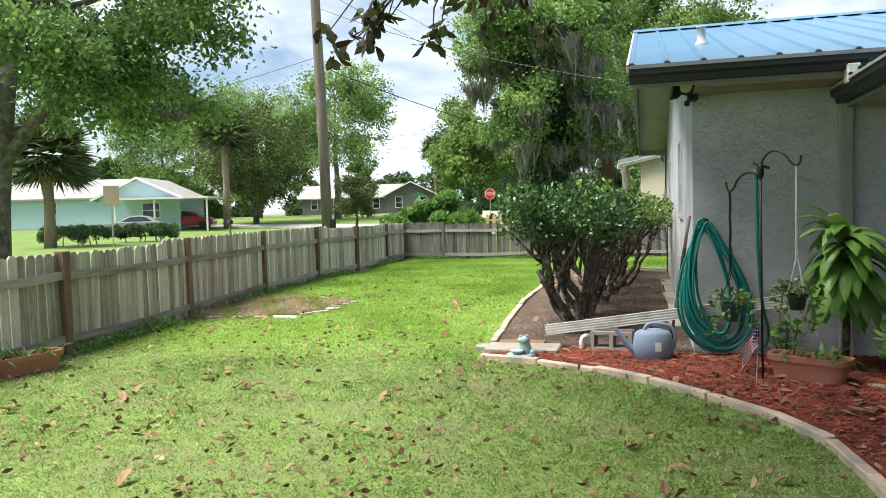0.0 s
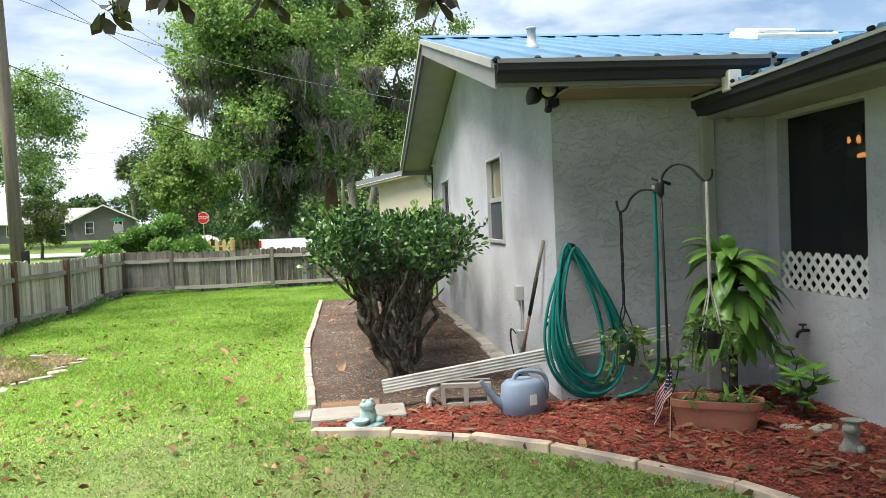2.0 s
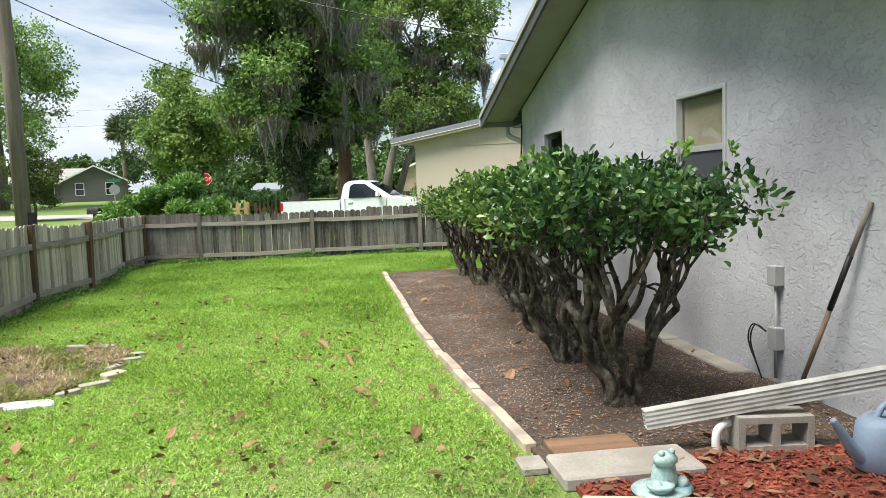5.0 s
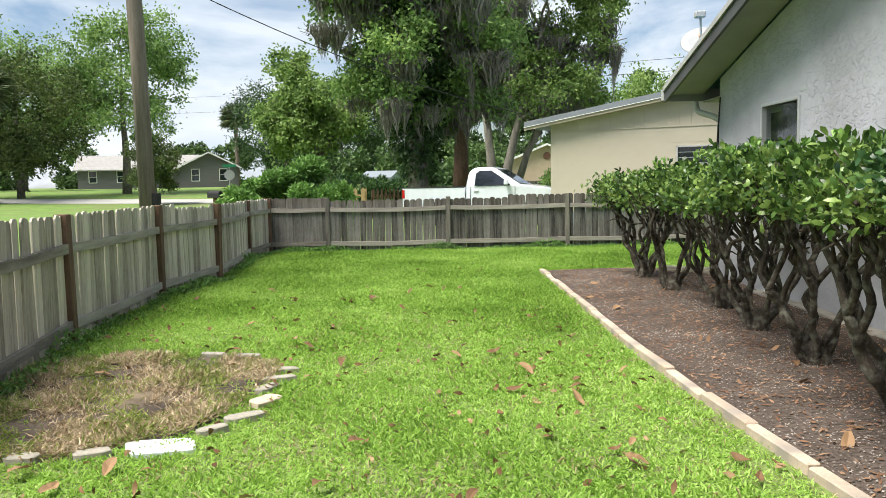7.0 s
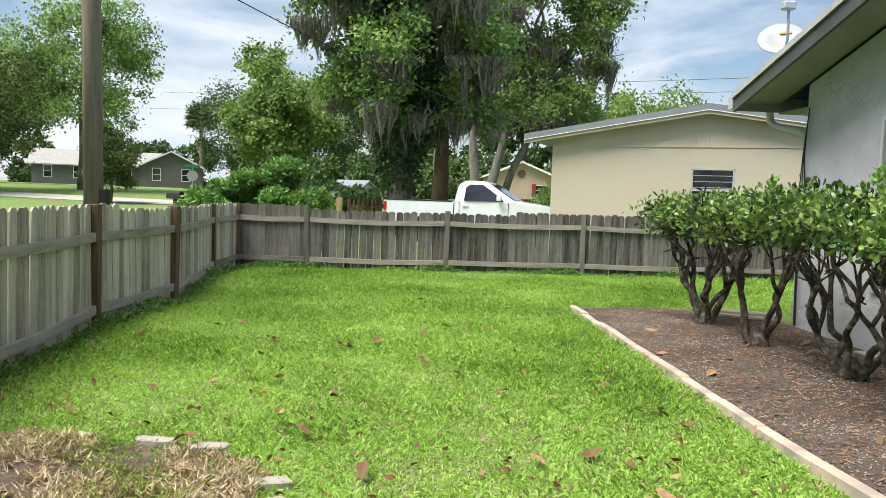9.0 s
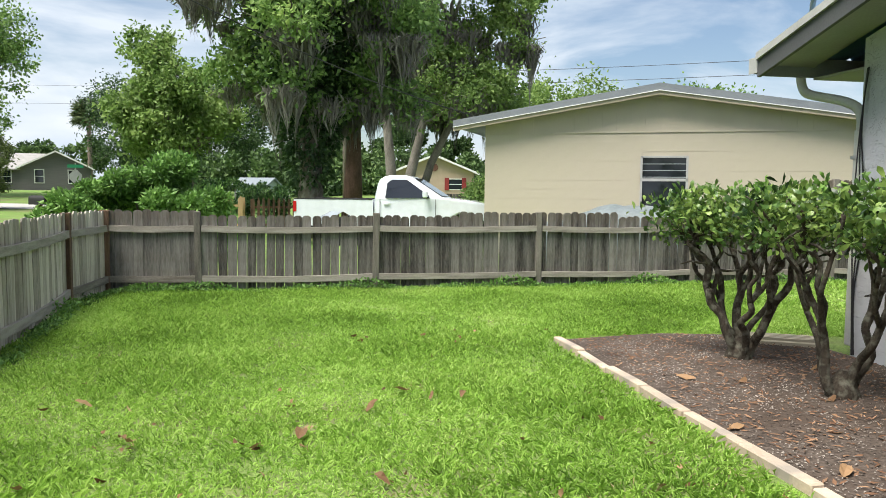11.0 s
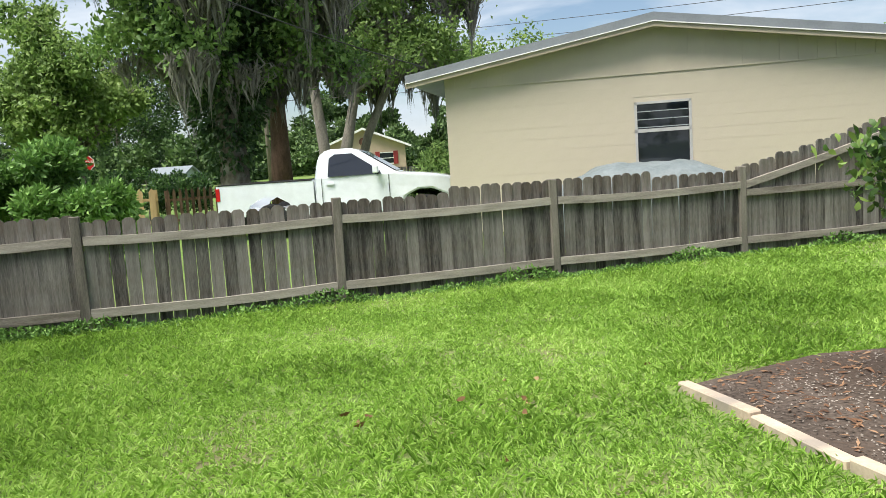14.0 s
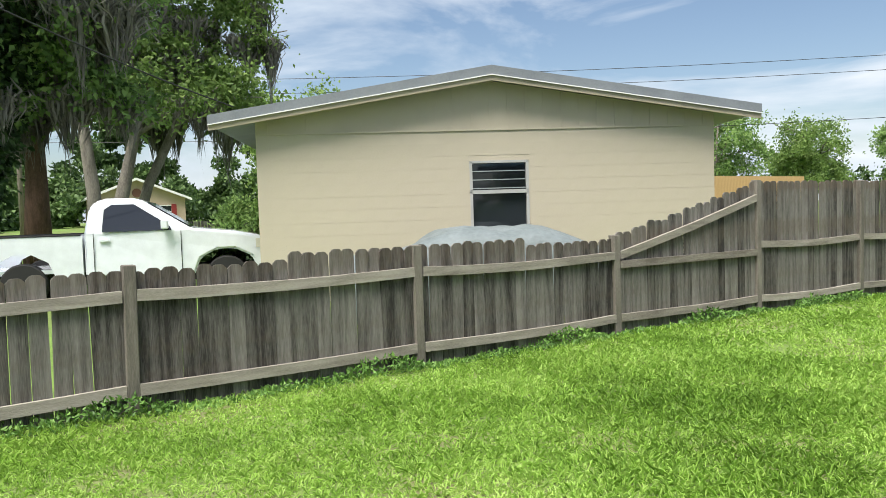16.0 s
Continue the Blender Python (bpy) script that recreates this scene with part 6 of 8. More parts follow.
for z in (9.4, 8.6, 6.0):
    cable((-2.0, 60.0, z), (60.0, 20.0, z + 0.8), 0.8, 0.016)
fp = thing("utility_pole", "distant utility pole behind the oaks", "utility pole", (-2.0, 60.0, 0.5))
bm = bmesh.new()
tube(bm, [(0, 0, -0.3), (0, 0, 9.2)], [0.15, 0.12], 10)
part("pole", bm, M_POLE, fp, smooth=True)


def text_on(name, body, size, mat, parent, m, label=""):
    cu = bpy.data.curves.new(name, "FONT")
    cu.body, cu.size, cu.extrude, cu.align_x, cu.align_y = body, size, 0.004, "CENTER", "CENTER"
    cu.materials.append(mat)
    tmp = bpy.data.objects.new("tmp", cu)
    scene.collection.objects.link(tmp)
    bpy.context.view_layer.update()
    me = bpy.data.meshes.new_from_object(tmp.evaluated_get(bpy.context.evaluated_depsgraph_get()))
    bpy.data.objects.remove(tmp)
    if not me.materials:
        me.materials.append(mat)
    o = new(name, me)
    o.parent = parent
    o.matrix_local = m
    return o


M_SIGNRED = plain("sign_red", (0.5, 0.02, 0.02), 0.4)
M_SIGNYEL = plain("sign_yellow", (0.75, 0.45, 0.02), 0.4)
st = thing("stop_sign", "red octagonal stop sign on a steel post", "road sign", (-11.3, 49.65, gz(-11.3, 49.65)), 6)
zs = 2.48 - gz(-11.3, 49.65)
bm = bmesh.new()
prism(bm, [(0.41 * math.cos(radians(22.5 + 45 * k)), zs + 0.41 * math.sin(radians(22.5 + 45 * k))) for k in range(8)], "y", -0.012, 0.0)
part("border", bm, M_WHITE, st)
bm = bmesh.new()
prism(bm, [(0.38 * math.cos(radians(22.5 + 45 * k)), zs + 0.38 * math.sin(radians(22.5 + 45 * k))) for k in range(8)], "y", -0.016, -0.0125)
part("plate", bm, M_SIGNRED, st)
text_on("lettering", "STOP", 0.3, M_WHITE, st, pose(0, -0.018, zs, 90, 0, 0))
part("post", boxbm(-0.03, 0.03, 0.005, 0.05, -0.2, zs + 0.45), M_RIM, st)
ys = thing("curve_sign", "yellow diamond road sign with a plate below", "road sign", (-2.9, 85.0, 0.9), 2)
bm = bmesh.new()
prism(bm, [(0, 1.15), (0.55, 1.7), (0, 2.25), (-0.55, 1.7)], "y", -0.02, 0)
part("plate", bm, M_SIGNYEL, ys)
part("arrow", boxbm(-0.2, 0.2, -0.03, -0.021, 1.62, 1.72), M_TYRE, ys)
part("arrow", boxbm(0.1, 0.2, -0.031, -0.0215, 1.4, 1.62), M_TYRE, ys)
part("lower_plate", boxbm(-0.32, 0.32, -0.02, 0, 0.5, 1.05), M_SIGNYEL, ys)
part("post", boxbm(-0.04, 0.04, 0.005, 0.06, -0.2, 2.2), M_RIM, ys)
ss = thing("street_sign", "green street name sign over a stop sign back", "road sign", (-18.6, 56.0, gz(-18.6, 56)), 20)
part("post", boxbm(-0.03, 0.03, -0.03, 0.03, -0.2, 2.6), M_RIM, ss)
part("name_plate", boxbm(-0.45, 0.45, -0.05, -0.035, 2.3, 2.5), plain("sign_green", (0.02, 0.2, 0.09), 0.4), ss)
bm = bmesh.new()
prism(bm, [(0.38 * math.cos(radians(22.5 + 45 * k)), 1.75 + 0.38 * math.sin(radians(22.5 + 45 * k))) for k in range(8)], "y", -0.045, -0.032)
part("plate_back", bm, M_RIM, ss)


def mailbox(at, rz, label):
    t = thing("mailbox", label, "mailbox", at, rz)
    part("post", boxbm(-0.045, 0.045, -0.045, 0.045, -0.1, 1.0), M_POST, t)
    bm = bmesh.new()
    prism(bm, [(-0.09, 1.0), (0.09, 1.0), (0.09, 1.12)] + [(0.09 * math.cos(radians(a)), 1.12 + 0.09 * math.sin(radians(a))) for a in range(20, 180, 20)] + [(-0.09, 1.12)], "y", -0.24, 0.24)
    part("box", bm, M_TYRE, t)


mailbox((-10.6, 24.5, 0), 60, "black mailbox on a wooden post by the street")
mailbox((-22.0, 32.0, 0), 50, "dark mailbox across the street")


def low_pickets(name, a, b, n, h, w, mat, label, pointed=True):
    root = tagged(new(name), label, "fence")
    a, b = Vector(a), Vector(b)
    d = b - a
    ang = math.degrees(math.atan2(d.y, d.x))
    root.matrix_world = pose(a.x, a.y, 0, 0, 0, ang)
    L = d.length
    for z in (0.3, h - 0.3):
        part("rail", boxbm(0, L, 0.012, 0.05, z - 0.035, z + 0.035), mat, root)
    bm = bmesh.new()
    prism(bm, [(-w / 2, 0.04), (w / 2, 0.04), (w / 2, h - 0.1), (0, h), (-w / 2, h - 0.1)] if pointed else [(-w / 2, 0.04), (w / 2, 0.04), (w / 2, h), (-w / 2, h)], "y", -0.01, 0.01)
    first = part("slat", bm, mat, root)
    first.location = (L * 0.5 / n, 0, 0)
    for k in range(1, n):
        o = new("slat", first.data)
        o.parent = root
        o.location = (L * (k + 0.5) / n, 0, 0)
    for x in (0.05, L - 0.05):
        part("post", boxbm(x - 0.045, x + 0.045, 0.05, 0.13, -0.05, h - 0.05), mat, root)


low_pickets("picket_fence", (-8.5, 29.6), (-6.45, 30.0), 7, 1.2, 0.15, surface("fresh_tan_wood", (0.5, 0.33, 0.17), (0.68, 0.47, 0.26), 4, 0.8, 0.2, 30, stretch=(5, 5, 0.6)), "low fence of fresh tan pointed pickets")
low_pickets("picket_fence", (-6.3, 30.2), (-2.9, 30.8), 22, 1.15, 0.075, M_POST, "dark stained slatted fence beside the drive")
low_pickets("picket_fence", (0.5, 44.0), (6.5, 44.5), 40, 1.3, 0.13, M_FENCE, "far grey board fence before the tan house", False)


# ---------------- dry patch with stones by the street fence ----------------
M_SOIL = surface("dark_soil_patch", (0.03, 0.023, 0.018), (0.13, 0.1, 0.075), 4, 0.95, 0.8, 40, stain=(0.2, 0.155, 0.1), stain_scale=2.0, bump_dist=0.02)
bm = bmesh.new()
vs = [bm.verts.new((x, y, 0.012)) for x, y in PATCH]
ctr = bm.verts.new((-5.9, 6.0, 0.05))
for k in range(len(vs)):
    bm.faces.new((vs[k], vs[(k + 1) % len(vs)], ctr))
bmesh.ops.recalc_face_normals(bm, faces=bm.faces[:])
for f in bm.faces:
    if f.normal.z < 0:
        f.normal_flip()
bmesh.ops.subdivide_edges(bm, edges=bm.edges[:], cuts=3, use_grid_fill=True)
tagged(part("soil_patch", bm, M_SOIL), "dark soil patch with dying grass beside the fence", "planting bed", kind="structure")


def straw(name, n, mat, h, label, seed_off):
    x, y = RNG.uniform(-7, -5, n), RNG.uniform(4.7, 7.2, n)
    dens = np.sin(x * 6.3 + seed_off) * np.sin(y * 5.1 + x * 2 + seed_off) + 0.5 * np.sin(x * 17 + y * 11) * np.sin(y * 15 - x * 9) + RNG.normal(size=n) * 0.35
    k = inside(x, y, PATCH) & (dens > 0.1)
    x, y = x[k], y[k]
    m = len(x)
    d = RNG.normal(size=(m, 3))
    d[:, 2] = np.abs(d[:, 2]) * 0.5 + 0.15
    tagged(new(name, leaves_mesh(name, np.stack([x, y, 0.015 + 0.03 * RNG.random(m)], 1), d, h, 0.007, mat)), label, "dry grass", kind="stuff")


straw("dead_grass", 40000, leaf_mat("dead_straw", (0.26, 0.19, 0.11), (0.46, 0.36, 0.23), (0.7, 0.58, 0.41), 0.9, 0.1, 2), 0.062, "tan dead grass lying on the soil", 0.0)
straw("pale_grass", 24000, leaf_mat("yellow_green_blades", (0.14, 0.2, 0.035), (0.27, 0.34, 0.07), (0.42, 0.47, 0.14), 0.6, 0.3, 2), 0.06, "yellow-green grass tufts in the soil patch", 2.2)


def stone(x, y, lx, ly, h, rz, mat, seed, label):
    r = random.Random(seed)
    bm = bmesh.new()
    n = 8
    o = [(lx / 2 * math.copysign(abs(math.cos(a)) ** 0.5, math.cos(a)) * r.uniform(0.82, 1.08), ly / 2 * math.copysign(abs(math.sin(a)) ** 0.5, math.sin(a)) * r.uniform(0.82, 1.08)) for a in (6.283 * (k + 0.5) / n for k in range(n))]
    prism(bm, o, "z", -0.03, h)
    bmesh.ops.bevel(bm, geom=bm.edges[:], offset=0.006, segments=1, affect="EDGES")
    ob = part("edging_stone", bm, mat)
    ob.matrix_world = pose(x, y, 0, r.uniform(-3, 3), r.uniform(-3, 3), rz)
    tagged(ob, label, "stone", "stones round the soil patch")


M_STONE = surface("pale_paver_stone", (0.23, 0.21, 0.17), (0.43, 0.4, 0.34), 5, 0.9, 0.5, 60, stain=(0.3, 0.27, 0.22), stain_scale=5)
M_WHITESTONE = surface("white_speckled_slab", (0.5, 0.54, 0.53), (0.72, 0.76, 0.75), 9, 0.8, 0.3, 90)
stone(-5.3, 4.95, 0.4, 0.27, 0.03, 15, M_WHITESTONE, 1, "broken white speckled paving slab")
for k, (x, y, lx, ly, rz) in enumerate([(-4.98, 5.42, 0.24, 0.11, 30), (-4.93, 5.75, 0.26, 0.14, 65), (-4.98, 6.05, 0.24, 0.11, 70), (-4.95, 6.3, 0.24, 0.1, 15), (-4.97, 6.55, 0.22, 0.1, 10), (-5.35, 7.02, 0.2, 0.1, 5), (-5.65, 7.1, 0.24, 0.09, 0), (-6.05, 7.16, 0.16, 0.09, 0), (-5.62, 4.85, 0.2, 0.1, 20), (-5.95, 4.8, 0.2, 0.11, -5), (-6.3, 4.78, 0.24, 0.11, 8), (-5.1, 5.2, 0.18, 0.09, 35)]):
    stone(x, y, lx, ly, 0.045, rz, M_EDGE if k == 1 else M_STONE, 10 + k, "rough peach paving stone" if k == 1 else "rough pale edging stone")


# ---------------- leaves lying about ----------------
def fallen_leaves():
    mats = [leaf_mat("fallen_brown_leaf", (0.08, 0.042, 0.02), (0.19, 0.105, 0.048), (0.34, 0.21, 0.11), 0.7, 0.1), leaf_mat("fallen_tan_leaf", (0.2, 0.115, 0.055), (0.34, 0.21, 0.11), (0.5, 0.34, 0.19), 0.7, 0.1)]
    meshes = []
    for k in range(6):
        r = random.Random(k)
        bm = bmesh.new()
        L, W = r.uniform(0.085, 0.125), r.uniform(0.036, 0.055)
        rows = []
        for i in range(6):
            f = i / 5
            w = W / 2 * math.sin(math.pi * (0.06 + 0.9 * f)) ** 0.8
            cz = 0.018 * math.sin(f * 3.1 + k) + 0.012
            rows.append([bm.verts.new(((f - 0.5) * L, s * w, cz + abs(s) * w * r.uniform(0.1, 0.6))) for s in (-1, 0, 1)])
        for a, b in zip(rows, rows[1:]):
            for j in range(2):
                bm.faces.new((a[j], a[j + 1], b[j + 1], b[j]))
        tube(bm, [(L * 0.5, 0, 0.02), (L * 0.68, 0.004, 0.012)], 0.002, 4)
        me = bpy.data.meshes.new("fallen_leaf")
        bm.to_mesh(me)
        bm.free()
        me.materials.append(mats[k % 3 == 2])
        meshes.append(me)
    r = random.Random(77)
    spots = []
    while len(spots) < 290:
        x, y = r.uniform(-6.9, 1.4), -3.6 + 14.5 * r.random() ** 1.5
        xa, ya = np.array([x]), np.array([y])
        onbed = bool(inside(xa, ya, BEDS)[0])
        if x > 0 and y > 2.6:
            continue
        if onbed and (x > -0.1 and y > 2.7):
            continue
        if x < -6.4 and y < 5:
            continue
        spots.append((x, y, 0.035 if onbed else 0.03 + 0.018 * min(1, max(0, y / 6))))
    for x, y, z in spots:
        o = new("fallen_leaf", r.choice(meshes))
        s = r.uniform(0.7, 1.3)
        o.matrix_world = pose(x, y, z, r.uniform(-18, 18), r.uniform(-18, 18), r.uniform(0, 360)) @ Matrix.Diagonal((s, s, s, 1))
        tagged(o, "dry curled brown leaf lying on the ground", "leaf", "fallen leaves")


fallen_leaves()


def lawn_litter(n):
    """Countless small brown leaves and bits in the turf, thickest towards the front of the yard."""
    x, y = lawn_points(n * 4, -7.2, 1.2, -4.4, 13.0)
    keep = RNG.random(len(x)) < np.clip(1.05 - (y + 2) / 13.0, 0.04, 1) * np.clip(0.55 + 0.6 * np.sin(x * 1.9 + y * 0.7) * np.sin(y * 1.3 - x), 0.12, 1)
    x, y = x[keep], y[keep]
    m = len(x)
    d = RNG.normal(size=(m, 3))
    d[:, 2] *= 0.25
    o = new("leaf_litter", broad_leaves("leaf_litter", np.stack([x, y, RNG.uniform(0.02, 0.055, m)], 1), d, 0.062, 0.028, leaf_mat("small_fallen_leaf", (0.07, 0.034, 0.016), (0.2, 0.11, 0.05), (0.46, 0.32, 0.18), 0.8, 0.1, 3), 0.3, 0.3))
    tagged(o, "small dry brown leaves scattered through the grass", "leaf litter", kind="stuff")


lawn_litter(2300)


# ---------------- magnolia overhead ----------------
def magnolia():
    t = thing("magnolia_tree", "magnolia with low drooping sprays of dark glossy leaves, its shading crown unseen", "tree", (1.0, -7.6, 0))
    r = random.Random(8)
    bm = bmesh.new()
    tube(bm, [(0, 0, -0.1), (0.05, 0.1, 1.6), (-0.1, 0.3, 3.0), (0, 0.5, 6.0)], [0.24, 0.2, 0.17, 0.08], 12)
    limb = [(-0.1, 0.3, 3.0), (-0.9, 2.5, 4.0), (-1.9, 5.2, 4.1), (-2.55, 7.8, 3.7), (-2.7, 9.0, 3.3)]
    tube(bm, limb, [0.11, 0.08, 0.06, 0.03, 0.012], 8)
    twigs = []
    for k in range(20):
        b = Vector((-2.98 + 0.95 * (2 * (k + r.random()) / 20 - 1), 8.65 + r.uniform(-0.3, 0.3), r.uniform(2.72, 3.12)))
        a = Vector(limb[3]).lerp(Vector(limb[4]), r.random())
        tube(bm, bent(r, a, b, 4, 0.1), taper(0.012, 0.005, 4), 5)
        twigs.append(b)
    part("trunk", bm, M_BARK, t, smooth=True)
    # Unseen crown, spread and thickened overhead to shade the porch and front lawn.
    cl = []
    for _ in range(170):
        cl.append((r.uniform(-4.6, 1.4), r.uniform(-1.0, 8.6), r.uniform(4.4, 7.4), 0.8, 0.8, 0.5))
    bm2 = bmesh.new()
    for c in r.sample(cl, 44):
        tube(bm2, bent(r, (0, 0.4, r.uniform(3, 5)), c[:3], 5, 0.05), taper(0.05, 0.012), 6)
    part("bough", bm2, M_BARK, t, smooth=True)
    pos, d = crown_points(cl, 30000, 0.2)
    mag = leaf_mat("magnolia_leaf", (0.03, 0.022, 0.014), (0.05, 0.045, 0.02), (0.16, 0.2, 0.045), 0.3, 0.12, 2)
    o = new("crown", leaves_mesh("crown", pos, d + RNG.normal(size=d.shape) * 0.6 + np.array([0, 0, -0.3]), 0.17, 0.075, L_BUSH))
    o.parent = t
    for b in twigs:
        p, dd = [], []
        for k in range(9):
            p.append(tuple(b + Vector((r.uniform(-0.05, 0.05), r.uniform(-0.05, 0.05), r.uniform(-0.04, 0.08)))))
            dd.append((r.uniform(-0.9, 0.9), r.uniform(-0.9, 0.9), r.uniform(-1.2, 0.1)))
        o = new("leaf_spray", broad_leaves("leaf_spray", np.array(p), np.array(dd), 0.16, 0.07, mag, 0.12, 0.2))
        o.parent = t
        o["label"] = "drooping brown-backed magnolia leaves"


magnolia()


# ---------------- things along the house wall ----------------
M_HOSE = plain("teal_rubber_hose", (0.004, 0.17, 0.15), 0.35, 0, 0.5)
M_BLACKIRON = plain("black_iron", (0.02, 0.02, 0.022), 0.5, 0.3)
M_TERRA = surface("faded_terracotta_plastic", (0.33, 0.13, 0.085), (0.45, 0.2, 0.14), 5, 0.6, 0.1, 60)
L_DRAC = leaf_mat("corn_plant_leaves", (0.07, 0.17, 0.03), (0.15, 0.3, 0.06), (0.37, 0.54, 0.15), 0.35, 0.3, 3)
L_POT = leaf_mat("small_pot_leaves", (0.04, 0.1, 0.02), (0.12, 0.22, 0.05), (0.32, 0.4, 0.12), 0.5, 0.25, 4)


def build_hose():
    t = thing("garden_hose", "long teal garden hose coiled on a wall hook", "hose", (0, 0, 0))
    r = random.Random(3)
    part("wall_hook", boxbm(0.07, 0.13, 2.68, 2.8, 1.2, 1.3, bevel=0.01), M_BLACKIRON, t)
    for k in range(13):
        top = Vector((0.09 + r.uniform(-0.035, 0.04), 2.715 - r.uniform(0, 0.055), 1.245 + 0.009 * k - 0.05))
        bx, bz = 0.22 + r.uniform(-0.04, 0.05), 0.065 + 0.016 * k + r.uniform(-0.01, 0.015)
        wl_, wr = 0.37 - 0.014 * k + r.uniform(-0.03, 0.02), 0.38 - 0.02 * k + r.uniform(-0.03, 0.03)
        yy = 2.69 - 0.02 * r.uniform(0, 4)
        pts = []
        for s in range(41):
            a = 6.2832 * s / 40
            c, q = math.cos(a), math.sin(a)
            zz = bz + (top.z - bz) * (0.5 + 0.5 * c)
            f = (zz - bz) / (top.z - bz)
            w = (wr if q > 0 else wl_) * (1 - 0.62 * f ** 1.6)
            cx = bx + (top.x - bx) * f
            pts.append((cx + q * w, yy + (top.y - yy) * f - 0.03 * math.sin(math.pi * f), zz))
        bm = bmesh.new()
        tube(bm, pts, 0.0125, 8, cap=False)
        part("loop", bm, M_HOSE, t, smooth=True)
    bm = bmesh.new()
    c = [(0.4, 2.62, 0.075), (0.56, 2.48, 0.16), (0.56, 2.2, 0.35), (0.48, 1.95, 0.62), (0.44, 1.84, 1.0), (0.425, 1.8, 1.35), (0.42, 1.795, 1.66)]
    P = [Vector(p) for p in c]
    sm = []
    for i in range(len(P) - 1):
        p0, p1, p2, p3 = P[max(0, i - 1)], P[i], P[i + 1], P[min(len(P) - 1, i + 2)]
        for s in range(6):
            f = s / 6
            sm.append(0.5 * ((2 * p1) + (p2 - p0) * f + (2 * p0 - 5 * p1 + 4 * p2 - p3) * f * f + (3 * p1 - p0 - 3 * p2 + p3) * f ** 3))
    sm.append(P[-1])
    tube(bm, sm, 0.0135, 8)
    part("riser", bm, M_HOSE, t, smooth=True)
    bm = bmesh.new()
    tube(bm, [(0.42, 1.795, 1.66), (0.42, 1.792, 1.7)], 0.017, 10)
    part("coupling", bm, M_RIM, t, "metal hose coupling")


build_hose()


def build_hook():
    t = thing("shepherd_hook", "black iron double shepherd hook standing in the mulch", "plant hook", (0.445, 1.745, 0), -42.6)
    bm = bmesh.new()
    tube(bm, [(0.03, -0.03, -0.1), (0.015, -0.015, 0.9), (0, 0, 1.74)], 0.009, 8)
    part("rod", bm, M_BLACKIRON, t, smooth=True)
    bm = bmesh.new()
    tube(bm, curve_pts([(0, 0, 1.7), (0.03, 0, 1.78), (0.11, 0, 1.83), (0.2, 0, 1.8), (0.26, 0, 1.735), (0.3, 0, 1.705), (0.335, 0, 1.73), (0.34, 0, 1.78)]), 0.008, 8)
    part("arm", bm, M_BLACKIRON, t, smooth=True)
    bm = bmesh.new()
    tube(bm, curve_pts([(0, 0, 1.63), (-0.06, 0, 1.67), (-0.14, 0, 1.67), (-0.21, 0, 1.62), (-0.25, 0, 1.55), (-0.29, 0, 1.535), (-0.31, 0, 1.57), (-0.315, 0, 1.61)]), 0.008, 8)
    part("arm", bm, M_BLACKIRON, t, smooth=True)
    bm = bmesh.new()
    lathe(bm, [(0.012, -0.06), (0.024, -0.04), (0.026, 0.03), (0.012, 0.06)], 12, (0, 0, 1.68))
    part("clamp", bm, M_BLACKIRON, t, smooth=True)
    bm = bmesh.new()
    tube(bm, [(-0.05, -0.02, 1.75), (0.06, 0.03, 1.7)], 0.011, 8)
    part("thumb_screw", bm, M_BLACKIRON, t, smooth=True)


build_hook()


def pot_plant(name, label, x, y, ztop, zpot, r0, h, cords, potmat, cordmat, seed, twist):
    r = random.Random(seed)
    t = thing(name, label, "hanging pot", (x, y, 0))
    for k in range(cords):
        a = 6.283 * k / cords + 0.4
        bm = bmesh.new()
        pts = []
        for s in range(22):
            f = s / 21
            rad = r0 * max(0.0, (f - 0.72) / 0.28) + 0.007
            aa = a + twist * (1 - f)
            pts.append((math.cos(aa) * rad, math.sin(aa) * rad, ztop + (zpot - ztop) * f))
        tube(bm, pts, 0.005, 5)
        part("cord", bm, cordmat, t)
    bm = bmesh.new()
    lathe(bm, [(r0 * 0.66, zpot - h), (r0 * 0.95, zpot - 0.025), (r0 * 1.05, zpot - 0.025), (r0 * 1.05, zpot), (r0 * 0.92, zpot), (r0 * 0.9, zpot - 0.03)], 20)
    part("pot", bm, potmat, t)
    n = 130
    p, d = [], []
    for k in range(n):
        a, q = r.uniform(0, 6.28), r0 * (0.4 + 1.6 * r.random())
        drop = r.random() ** 2 * 0.32 if q > r0 else 0
        p.append((math.cos(a) * q, math.sin(a) * q, zpot + r.uniform(0.0, 0.1) - drop))
        d.append((math.cos(a) + r.uniform(-0.5, 0.5), math.sin(a) + r.uniform(-0.5, 0.5), r.uniform(-0.6, 0.7)))
    o = new("foliage", leaves_mesh("foliage", np.array(p), np.array(d), 0.06, 0.035, L_POT))
    o.parent = t
    for k in range(5):
        a = r.uniform(0, 6.28)
        bm = bmesh.new()
        tube(bm, curve_pts([(0, 0, zpot), (math.cos(a) * r0 * 1.2, math.sin(a) * r0 * 1.2, zpot + 0.05), (math.cos(a) * r0 * 1.7, math.sin(a) * r0 * 1.7, zpot - r.uniform(0.1, 0.28))], 4), 0.003, 4)
        part("trailing_stem", bm, L_POT, t)
    return t


